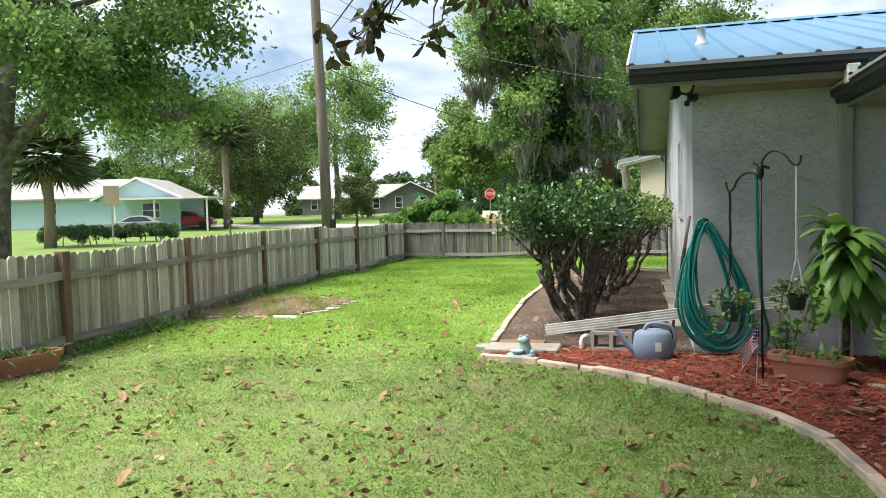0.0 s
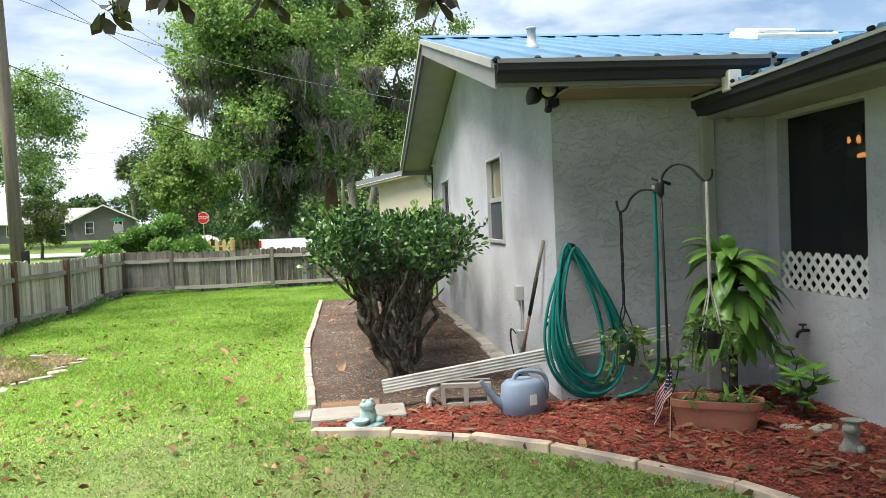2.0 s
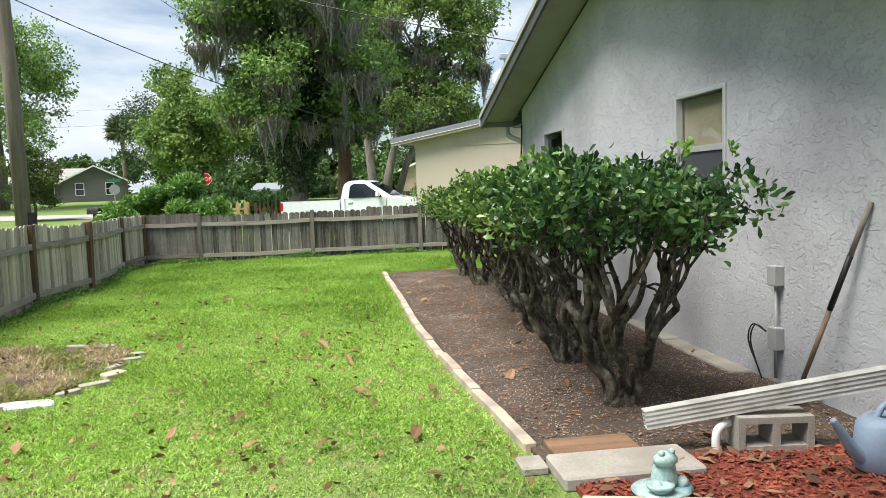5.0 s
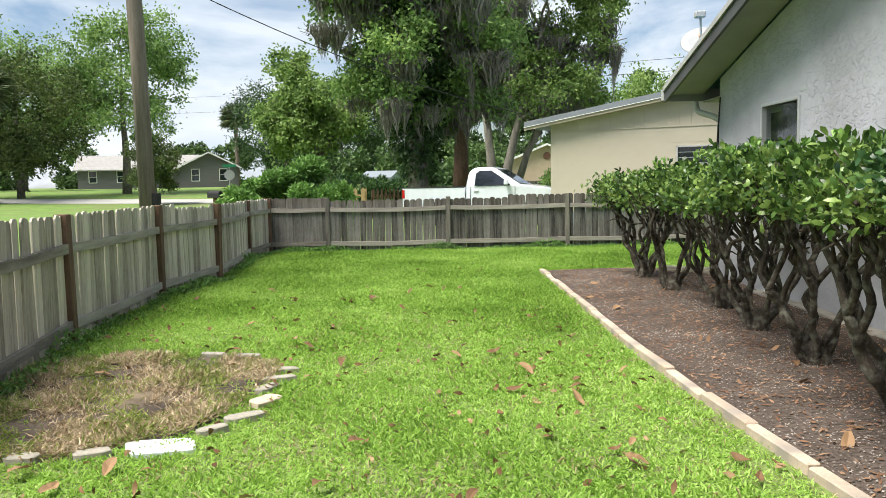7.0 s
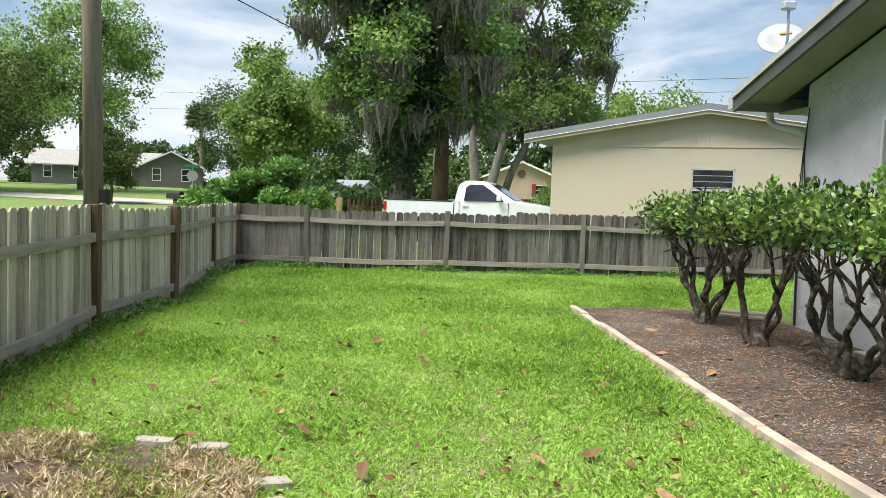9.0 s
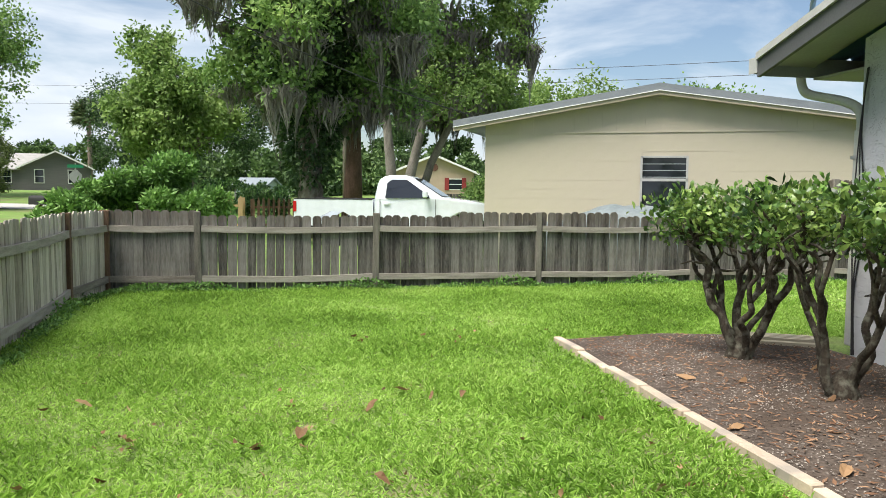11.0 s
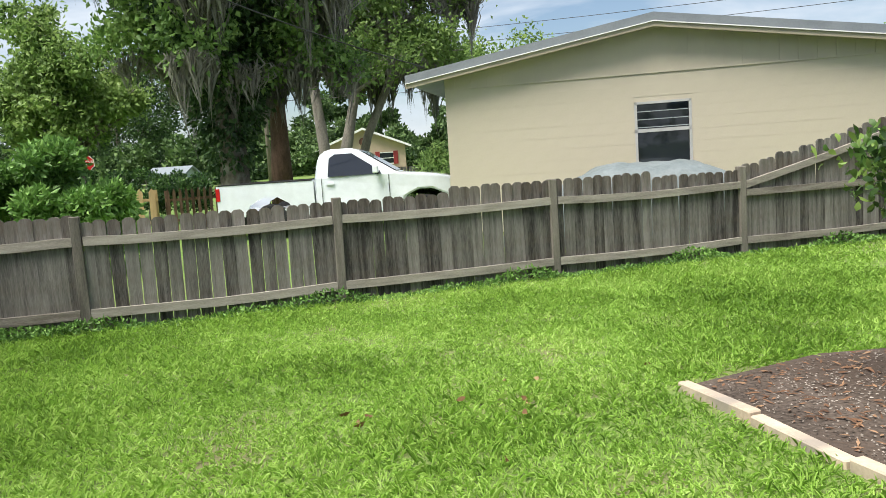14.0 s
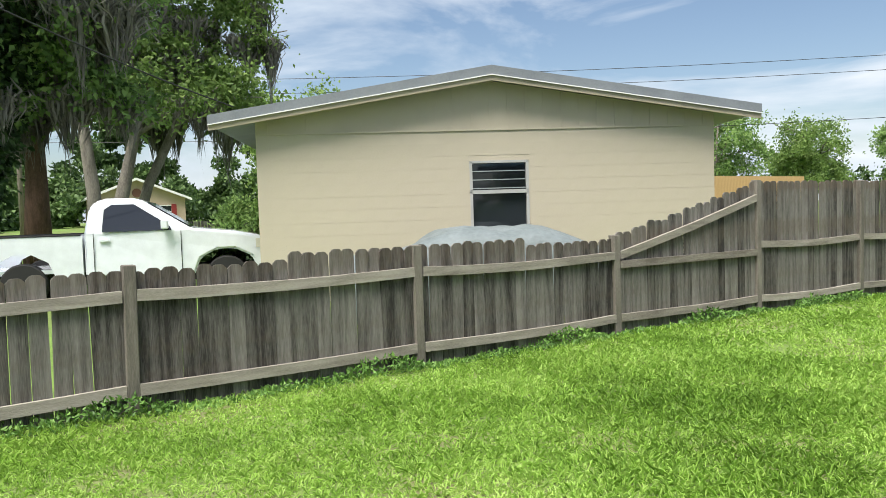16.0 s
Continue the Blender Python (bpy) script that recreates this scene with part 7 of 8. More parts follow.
M_CORD = surface("white_macrame_cord", (0.45, 0.43, 0.38), (0.62, 0.6, 0.54), 30, 0.9, 0.3, 120)
pot_plant("hanging_planter", "dark green hanging pot on a twisted black cord", 0.24, 1.955, 1.54, 0.62, 0.085, 0.15, 3, plain("dark_green_pot", (0.03, 0.06, 0.055), 0.5), M_BLACKIRON, 4, 9)
pot_plant("hanging_planter", "black hanging pot in a white macrame cord", 0.67, 1.54, 1.705, 0.74, 0.075, 0.12, 4, plain("black_pot", (0.02, 0.02, 0.022), 0.5), M_CORD, 5, 1.2)


def strap_leaf(bm, base, ang, el, L, W, droop, r):
    """Arching strap leaf with a folded midrib."""
    d = Vector((math.cos(ang) * math.cos(el), math.sin(ang) * math.cos(el), math.sin(el)))
    side = Vector((-math.sin(ang), math.cos(ang), 0))
    p = Vector(base)
    n = 7
    rows = []
    for i in range(n + 1):
        f = i / n
        w = W / 2 * (math.sin(math.pi * min(1, 0.12 + 0.88 * f)) ** 0.7 if f < 1 else 0.02)
        up = side.cross(d).normalized()
        rows.append([bm.verts.new(p + side * s * w + up * abs(s) * w * 0.3) for s in (-1, 0, 1)])
        p = p + d * (L / n)
        d = (d + Vector((0, 0, -droop / n))).normalized()
    for a, b in zip(rows, rows[1:]):
        for j in range(2):
            bm.faces.new((a[j], a[j + 1], b[j + 1], b[j]))


def dracaena():
    t = thing("corn_plant", "bushy corn plant with long arching green leaves", "plant", (1.15, 2.2, 0))
    r = random.Random(12)
    bm = bmesh.new()
    tube(bm, [(0, 0, -0.03), (0.01, 0, 0.4), (0, 0.01, 0.95)], [0.035, 0.03, 0.028], 10)
    part("cane", bm, M_STEM, t, smooth=True)
    for k in range(110):
        bm = bmesh.new()
        z = r.uniform(0.72, 1.12)
        el = -0.15 + 1.25 * (z - 0.72) / 0.4 + r.uniform(-0.35, 0.25)
        a = r.uniform(0, 6.283)
        L = r.uniform(0.4, 0.58)
        strap_leaf(bm, (0, 0, z), a, el, L, r.uniform(0.105, 0.14), r.uniform(2.0, 3.3), r)
        part("leaf", bm, L_DRAC, t, smooth=True)
    return t


dracaena()


def leafy_plant(name, label, at, h, spread, n, L, W, mat, seed, stems=5):
    t = thing(name, label, "plant", at)
    r = random.Random(seed)
    for k in range(stems):
        a = 6.283 * k / stems + r.uniform(-0.3, 0.3)
        top = Vector((math.cos(a) * spread * r.uniform(0.3, 0.8), math.sin(a) * spread * r.uniform(0.3, 0.8), h * r.uniform(0.65, 1)))
        bm = bmesh.new()
        pts = bent(r, (0, 0, -0.02), top, 4, 0.06)
        tube(bm, pts, taper(0.008, 0.004, 4), 5)
        part("stem", bm, M_STEM, t)
        for j in range(n // stems):
            f = r.choice(pts[2:])
            bm = bmesh.new()
            strap_leaf(bm, f, r.uniform(0, 6.283), r.uniform(0.0, 0.9), L * r.uniform(0.7, 1.15), W, r.uniform(0.3, 1.0), r)
            part("leaf", bm, mat, t, smooth=True)
    return t


L_YOUNG = leaf_mat("young_green_leaves", (0.07, 0.17, 0.03), (0.15, 0.31, 0.06), (0.28, 0.46, 0.11), 0.45, 0.3, 4)
leafy_plant("young_shrub", "young bright green broad-leaved plant by the porch wall", (1.42, 1.78, 0.02), 0.5, 0.2, 46, 0.15, 0.078, L_YOUNG, 2)
leafy_plant("young_shrub", "small green broad-leaved plant behind the hose", (0.72, 2.42, 0.02), 0.42, 0.18, 34, 0.14, 0.07, L_YOUNG, 3)
leafy_plant("young_shrub", "low green plant at the edge of the mulch", (1.45, 0.5, 0.02), 0.2, 0.12, 14, 0.1, 0.04, L_YOUNG, 5, 3)


def trough(at, rz, L, W, H, label, seed):
    t = thing("trough_planter", label, "planter", at, rz)
    bm = bmesh.new()

    def ring(l, w, z, n=28):
        out = []
        for k in range(n):
            a = 6.283 * k / n
            c, s = math.cos(a), math.sin(a)
            out.append(bm.verts.new((l / 2 * math.copysign(abs(c) ** 0.42, c), w / 2 * math.copysign(abs(s) ** 0.6, s), z)))
        return out
    rs = [ring(L * 0.86, W * 0.8, 0), ring(L * 0.95, W * 0.95, H * 0.74), ring(L * 1.03, W * 1.06, H * 0.76), ring(L * 1.05, W * 1.08, H), ring(L * 0.96, W * 0.92, H), ring(L * 0.93, W * 0.88, H * 0.8)]
    for a, b in zip(rs, rs[1:]):
        for k in range(len(a)):
            bm.faces.new((a[k], a[(k + 1) % len(a)], b[(k + 1) % len(a)], b[k]))
    bm.faces.new(rs[0][::-1])
    part("trough", bm, M_TERRA, t)
    bm = bmesh.new()
    rs = [ring(L * 0.92, W * 0.87, H * 0.8)]
    bm.faces.new(rs[0])
    part("soil", bm, M_SOIL, t)
    r = random.Random(seed)
    for k in range(46):
        bm = bmesh.new()
        strap_leaf(bm, (r.uniform(-L, L) * 0.42, r.uniform(-W, W) * 0.3, H * 0.8), r.uniform(0, 6.283), r.uniform(0.4, 1.3), r.uniform(0.12, 0.26), r.uniform(0.015, 0.035), r.uniform(1.0, 2.4), r)
        part("leaf", bm, L_POT if k % 3 else L_YOUNG, t, smooth=True)
    return t


trough((0.8, 1.78, 0.03), -30, 0.6, 0.25, 0.2, "faded terracotta trough planter with trailing plants", 4)
trough((-6.12, 1.2, 0.0), 75, 0.7, 0.28, 0.2, "terracotta trough planter standing by the street fence", 6)


def flag():
    t = thing("garden_flag", "small striped flag on a thin stick in the mulch", "flag", (0.38, 1.58, 0.03))
    bm = bmesh.new()
    tube(bm, [(0, 0, -0.05), (0.03, 0, 0.5)], 0.004, 6)
    part("stick", bm, M_EDGE, t)
    red, white, blue = plain("flag_red", (0.38, 0.02, 0.035), 0.8), plain("flag_white", (0.7, 0.68, 0.66), 0.8), plain("flag_blue", (0.02, 0.03, 0.12), 0.8)

    def P(u, v):
        # cloth hangs in folds from the stick: u down the hoist, v along the fly
        return (0.028 - u * 0.012 - v * 0.12 - 0.008 * math.sin(v * 9), -0.02 * math.sin(v * 7 + u * 2), 0.48 - u * 0.19 - v * 0.2)
    for k in range(13):
        bm = bmesh.new()
        rows = []
        for j in range(9):
            v = j / 8
            rows.append([bm.verts.new(P((k + s) / 13, v)) for s in (0, 1)])
        for a, b in zip(rows, rows[1:]):
            bm.faces.new((a[0], a[1], b[1], b[0]))
        part("stripe", bm, white if k % 2 else red, t)
    bm = bmesh.new()
    rows = []
    for j in range(5):
        v = 0.42 * j / 4
        rows.append([bm.verts.new(Vector(P(u, v)) + Vector((0, -0.004, 0))) for u in (0, 0.27, 0.54)])
    for a, b in zip(rows, rows[1:]):
        for j in range(2):
            bm.faces.new((a[j], a[j + 1], b[j + 1], b[j]))
    part("canton", bm, blue, t)
    for k in range(12):
        q = Vector(P(0.07 + 0.14 * (k % 4), 0.07 + 0.13 * (k // 4))) + Vector((0, -0.008, 0))
        part("star", boxbm(q.x - 0.004, q.x + 0.004, q.y - 0.001, q.y + 0.001, q.z - 0.004, q.z + 0.004), white, t)


flag()


def watering_can():
    blue = surface("grey_blue_plastic", (0.19, 0.25, 0.34), (0.25, 0.32, 0.42), 4, 0.45, 0.05, 80)
    t = thing("watering_can", "grey-blue plastic watering can on the mulch", "watering can", (-0.38, 2.5, 0.035), 8)
    t.scale = (1.2, 1.2, 1.2)
    bm = bmesh.new()
    lathe(bm, [(0.11, 0), (0.125, 0.015), (0.128, 0.1), (0.118, 0.19), (0.095, 0.215), (0.06, 0.225), (0.055, 0.215)], 24, sx=1.18, sy=0.9)
    part("body", bm, blue, t, smooth=True)
    bm = bmesh.new()
    tube(bm, curve_pts([(-0.12, 0, 0.05), (-0.18, 0, 0.1), (-0.24, 0, 0.18), (-0.28, 0, 0.235)]), [0.032 - 0.0011 * k for k in range(19)], 10)
    part("spout", bm, blue, t, smooth=True)
    bm = bmesh.new()
    tube(bm, curve_pts([(-0.07, 0, 0.21), (-0.03, 0, 0.262), (0.06, 0, 0.265), (0.14, 0, 0.235), (0.165, 0, 0.16), (0.15, 0, 0.07)]), 0.014, 8)
    part("handle", bm, blue, t, smooth=True)
    part("sticker", boxbm(0.0, 0.045, -0.121, -0.116, 0.075, 0.14), M_WHITE, t, "worn pale sticker")


watering_can()


def cinder_block():
    bm = bmesh.new()
    wall_cells(bm, [-0.2, -0.165, -0.02, 0.02, 0.165, 0.2], [0, 0.035, 0.155, 0.19], [(-0.165, -0.02, 0.035, 0.155), (0.02, 0.165, 0.035, 0.155)], 0.19, lambda u, d, z: (u, d, z))
    o = part("cinder_block", bm, M_CONCRETE)
    o.matrix_world = pose(-0.77, 2.83, 0.03, 0, 0, -8)
    tagged(o, "hollow concrete block lying with holes forward", "concrete block")


cinder_block()


def drain_pipe():
    t = thing("downspout_pipe", "loose pale ribbed downspout lying on the concrete block", "downspout", (0, 0, 0))
    a, b = Vector((-1.42, 3.03, 0.2)), Vector((0.86, 2.62, 0.57))
    d = (b - a).normalized()
    side = d.cross(Vector((0, 0, 1))).normalized()
    up = side.cross(d)
    prof = []
    hw, hh = 0.038, 0.05
    for k in range(9):
        z = -hh + 2 * hh * k / 8
        prof.append((hw - (0.0035 if k % 2 else 0), z))
    prof += [(-x, z) for x, z in reversed(prof)]
    bm = bmesh.new()
    rings = []
    for p in (a, a.lerp(b, 0.5), b):
        rings.append([bm.verts.new(p + side * x + up * z) for x, z in prof])
    inner = [bm.verts.new(a + side * x * 0.9 + up * z * 0.92 + d * 0.0) for x, z in prof]
    deep = [bm.verts.new(a + side * x * 0.9 + up * z * 0.92 + d * 0.4) for x, z in prof]
    n = len(prof)
    for p, q in zip([deep, inner, rings[0], rings[1]], [inner, rings[0], rings[1], rings[2]]):
        for k in range(n):
            bm.faces.new((p[k], p[(k + 1) % n], q[(k + 1) % n], q[k]))
    bm.faces.new(rings[2])
    bm.faces.new(deep)
    bmesh.ops.recalc_face_normals(bm, faces=bm.faces[:])
    part("pipe", bm, surface("weathered_pale_metal", (0.36, 0.36, 0.34), (0.55, 0.55, 0.52), 6, 0.5, 0.15, 60, 0.1, stain=(0.3, 0.29, 0.26), stain_scale=5), t)


drain_pipe()
bm = bmesh.new()
tube(bm, curve_pts([(-1.06, 2.93, 0.0), (-1.06, 2.93, 0.1), (-1.04, 2.935, 0.15), (-0.98, 2.96, 0.165), (-0.8, 3.05, 0.168)]), 0.023, 10)
tagged(part("pvc_elbow", bm, M_WHITE, smooth=True), "white plastic pipe elbow sticking out of the bed", "pipe")
tagged(part("concrete_slab", boxbm(-1.99, -1.26, 2.62, 2.97, 0.0, 0.075, bevel=0.012), M_CONCRETE), "grey concrete slab at the corner of the bed", "slab")
tagged(part("wood_board", boxbm(-1.93, -1.45, 3.0, 3.24, 0.03, 0.06, bevel=0.006), surface("red_brown_rotten_board", (0.13, 0.07, 0.04), (0.3, 0.19, 0.12), 3, 0.9, 0.5, 40, stretch=(0.6, 7, 7))), "weathered red-brown board lying behind the slab", "board")
tagged(part("corner_brick", boxbm(-2.14, -2.0, 2.86, 3.04, 0.0, 0.05, bevel=0.01), M_CONCRETE), "loose broken paver at the bed corner", "brick")


def frog():
    bm = bmesh.new()
    lathe(bm, [(0.02, 0), (0.115, 0.005), (0.13, 0.03), (0.1, 0.035), (0.05, 0.03)], 22, sx=1.15)
    lathe(bm, [(0.06, 0.02), (0.075, 0.06), (0.06, 0.12), (0.04, 0.15)], 16, (0.03, 0.02, 0), 0.9, 0.8)
    lathe(bm, [(0.03, 0.13), (0.055, 0.15), (0.055, 0.172), (0.03, 0.195), (0.008, 0.2)], 16, (0.02, 0.0, 0), 1.1, 0.85)
    for s in (-1, 1):
        lathe(bm, [(0.004, 0.18), (0.016, 0.19), (0.015, 0.205), (0.004, 0.212)], 10, (0.02 + s * 0.028, -0.01, 0))
        lathe(bm, [(0.02, 0.02), (0.035, 0.035), (0.03, 0.06), (0.01, 0.075)], 12, (0.03 + s * 0.07, -0.02, 0))
    lathe(bm, [(0.03, 0.03), (0.06, 0.06), (0.065, 0.075), (0.045, 0.07), (0.01, 0.06)], 16, (-0.05, -0.05, 0))
    o = part("frog_statue", bm, surface("worn_teal_glaze", (0.2, 0.36, 0.36), (0.6, 0.66, 0.63), 14, 0.4, 0.3, 60, stain=(0.12, 0.26, 0.28), stain_scale=14), smooth=True)
    o.matrix_world = pose(-1.58, 2.44, 0.035, 0, 0, 15)
    tagged(o, "worn teal ceramic frog statue on a shell base", "statue")
    bm = bmesh.new()
    lathe(bm, [(0.05, 0), (0.07, 0.02), (0.06, 0.06), (0.045, 0.1), (0.05, 0.12), (0.06, 0.14), (0.05, 0.17), (0.02, 0.18)], 16, sy=0.85)
    lathe(bm, [(0.01, 0.2), (0.075, 0.215), (0.08, 0.228), (0.05, 0.23), (0.02, 0.218)], 18, (0.01, -0.02, 0), 1.0, 0.7)
    lathe(bm, [(0.02, 0.13), (0.05, 0.15), (0.052, 0.18), (0.03, 0.21)], 14, (-0.005, -0.025, 0))
    for s in (-1, 1):
        lathe(bm, [(0.02, 0), (0.032, 0.02), (0.028, 0.05), (0.01, 0.06)], 10, (s * 0.05, -0.03, 0))
    o = part("garden_statue", bm, surface("mossy_cast_stone", (0.16, 0.16, 0.13), (0.4, 0.39, 0.34), 12, 0.9, 0.4, 60), smooth=True)
    o.matrix_world = pose(1.28, 1.03, 0.035, 0, 0, -30) @ Matrix.Scale(0.9, 4)
    tagged(o, "small mossy stone garden figure holding a dish", "statue")


frog()
stone(1.4, 1.5, 0.2, 0.12, 0.06, 20, M_STONE, 31, "flat pale stone in the mulch")
stone(1.25, 1.6, 0.16, 0.11, 0.05, -30, M_STONE, 32, "flat pale stone in the mulch")


def shovel():
    t = thing("garden_tool", "long-handled tool leaning on the house wall", "tool", (0, 0, 0))
    a, b = Vector((-0.19, 3.6, 0.02)), Vector((-0.016, 3.13, 1.32))
    for n, f0, f1, r0, m in (("blade", 0.0, 0.12, 0.024, M_BLACKIRON), ("shaft", 0.12, 0.5, 0.015, surface("worn_brown_handle", (0.12, 0.08, 0.055), (0.27, 0.19, 0.13), 6, 0.7, 0.2, 60)), ("sleeve", 0.5, 0.76, 0.018, M_BLACKIRON), ("grip", 0.76, 1.0, 0.016, surface("grey_wood_grip", (0.16, 0.14, 0.12), (0.3, 0.27, 0.24), 6, 0.8, 0.2, 60))):
        bm = bmesh.new()
        tube(bm, [a.lerp(b, f0), a.lerp(b, f1)], r0, 8)
        part(n, bm, m, t, smooth=True)


shovel()


def utility_box():
    g = plain("grey_box_paint", (0.34, 0.35, 0.35), 0.5)
    t = thing("electrical_box", "grey outdoor electrical boxes joined by a conduit", "electrical box", (0, 0, 0))
    part("upper_box", boxbm(-0.075, -0.001, 4.0, 4.1, 0.73, 0.87, bevel=0.006), g, t)
    bm = bmesh.new()
    tube(bm, [(-0.035, 4.05, 0.08), (-0.035, 4.05, 0.73)], 0.012, 8)
    part("conduit", bm, g, t, smooth=True)
    part("lower_box", boxbm(-0.07, -0.001, 4.0, 4.1, 0.28, 0.44, bevel=0.006), g, t)
    for k in range(2):
        bm = bmesh.new()
        tube(bm, curve_pts([(-0.07, 4.11, 0.4), (-0.09, 4.22 + 0.03 * k, 0.43), (-0.08, 4.3 + 0.03 * k, 0.3), (-0.06, 4.24, 0.12), (-0.05, 4.2, 0.04)]), 0.006, 6)
        part("cord", bm, M_BLACKIRON, t, smooth=True)


utility_box()


def floodlight():
    t = thing("floodlight", "twin outdoor floodlight under the eave corner", "lamp", (-0.045, 2.735, 2.42))
    part("base", boxbm(0.0, 0.09, -0.05, 0.07, -0.04, 0.06, bevel=0.01), M_BLACKIRON, t)
    bm = bmesh.new()
    lathe(bm, [(0.02, -0.05), (0.055, -0.02), (0.075, 0.045), (0.078, 0.05), (0.06, 0.05)], 18)
    bmesh.ops.transform(bm, matrix=pose(0.0, -0.07, 0.06, 75, 0, -15), verts=bm.verts[:])
    h = part("lamp_head", bm, M_BLACKIRON, t, smooth=True)
    bm = bmesh.new()
    lathe(bm, [(0.058, 0.03), (0.064, 0.04), (0.05, 0.055), (0.02, 0.062)], 18)
    bmesh.ops.transform(bm, matrix=pose(0.0, -0.07, 0.06, 75, 0, -15), verts=bm.verts[:])
    part("lens", bm, plain("frosted_lens", (0.55, 0.53, 0.45), 0.3), h, smooth=True)
    bm = bmesh.new()
    lathe(bm, [(0.02, -0.05), (0.055, -0.02), (0.075, 0.045), (0.06, 0.05)], 18)
    bmesh.ops.transform(bm, matrix=pose(-0.1, -0.04, 0.04, 80, 0, -75), verts=bm.verts[:])
    part("lamp_head", bm, M_BLACKIRON, t, smooth=True)
    part("sensor", boxbm(-0.03, 0.02, -0.08, -0.02, -0.09, -0.04, bevel=0.012), M_BLACKIRON, t)


floodlight()


# ---------------- porch openings: lattice, screens, light inside ----------------
def screen_mat():
    m, n, l, p = mat_new("dark_insect_screen")
    p.inputs["Base Color"].default_value = (0.012, 0.014, 0.018, 1)
    p.inputs["Roughness"].default_value = 0.7
    tr = n.new("ShaderNodeBsdfTransparent")
    mx = n.new("ShaderNodeMixShader")
    mx.inputs[0].default_value = 0.33
    l.new(p.outputs[0], mx.inputs[1])
    l.new(tr.outputs[0], mx.inputs[2])
    l.new(mx.outputs[0], n["Material Output"].inputs["Surface"])
    return m


M_SCREEN = screen_mat()
for y0, y1 in OPENINGS:
    tagged(part("screen", boxbm(XP + 0.1, XP + 0.103, y0, y1, OZ0, OZ1), M_SCREEN), "dark insect screen in a porch opening", "screen", kind="structure")
    lat = thing("lattice_panel", "white plastic lattice along the bottom of the opening", "lattice", (XP + 0.015, y0, OZ0), 0, "porch lattices")
    L, H = y1 - y0, 0.29
    for layer, sg in ((0, 1), (1, -1)):
        k = -H
        while k < L:
            a, b = (k, 0.0), (k + H, H)
            if a[0] < 0:
                a = (0.0, -k)
            if b[0] > L:
                b = (L, L - k)
            if b[0] - a[0] > 0.03:
                pts = [(a[0], a[1]), (b[0], b[1])] if sg > 0 else [(L - a[0], a[1]), (L - b[0], b[1])]
                d = Vector((pts[1][0] - pts[0][0], pts[1][1] - pts[0][1])).normalized()
                q = Vector((-d.y, d.x)) * 0.017
                bm = bmesh.new()
                prism(bm, [(pts[0][0] + q.x, pts[0][1] + q.y), (pts[0][0] - q.x, pts[0][1] - q.y), (pts[1][0] - q.x, pts[1][1] - q.y), (pts[1][0] + q.x, pts[1][1] + q.y)], "x", layer * 0.007, layer * 0.007 + 0.006)
                part("slat", bm, M_WHITE, lat)
            k += 0.116


def chandelier():
    t = thing("chandelier", "small lit crystal chandelier inside the house", "lamp", (3.55, 4.0, 2.13))
    bm = bmesh.new()
    tube(bm, [(0, 0, 0.0), (0, 0, 0.75)], 0.008, 6)
    part("rod", bm, M_BLACKIRON, t)
    warm = bpy.data.materials.new("warm_bulb")
    warm.use_nodes = True
    p = warm.node_tree.nodes["Principled BSDF"]
    p.inputs["Emission Color"].default_value = (1.0, 0.4, 0.1, 1)
    p.inputs["Emission Strength"].default_value = 3.0
    for k in range(5):
        a = 6.283 * k / 5
        bm = bmesh.new()
        lathe(bm, [(0.006, 0), (0.022, 0.02), (0.018, 0.05), (0.004, 0.075)], 10, (0.13 * math.cos(a), 0.13 * math.sin(a), 0.0))
        part("bulb", bm, warm, t, smooth=True)
        bm = bmesh.new()
        tube(bm, curve_pts([(0, 0, -0.02), (0.07 * math.cos(a), 0.07 * math.sin(a), -0.06), (0.13 * math.cos(a), 0.13 * math.sin(a), 0.0)], 4), 0.006, 5)
        part("arm", bm, M_RIM, t)
    bm = bmesh.new()
    lathe(bm, [(0.05, -0.17), (0.06, -0.15), (0.055, -0.11), (0.02, -0.1)], 12)
    part("glass_bowl", bm, warm, t, smooth=True)


chandelier()


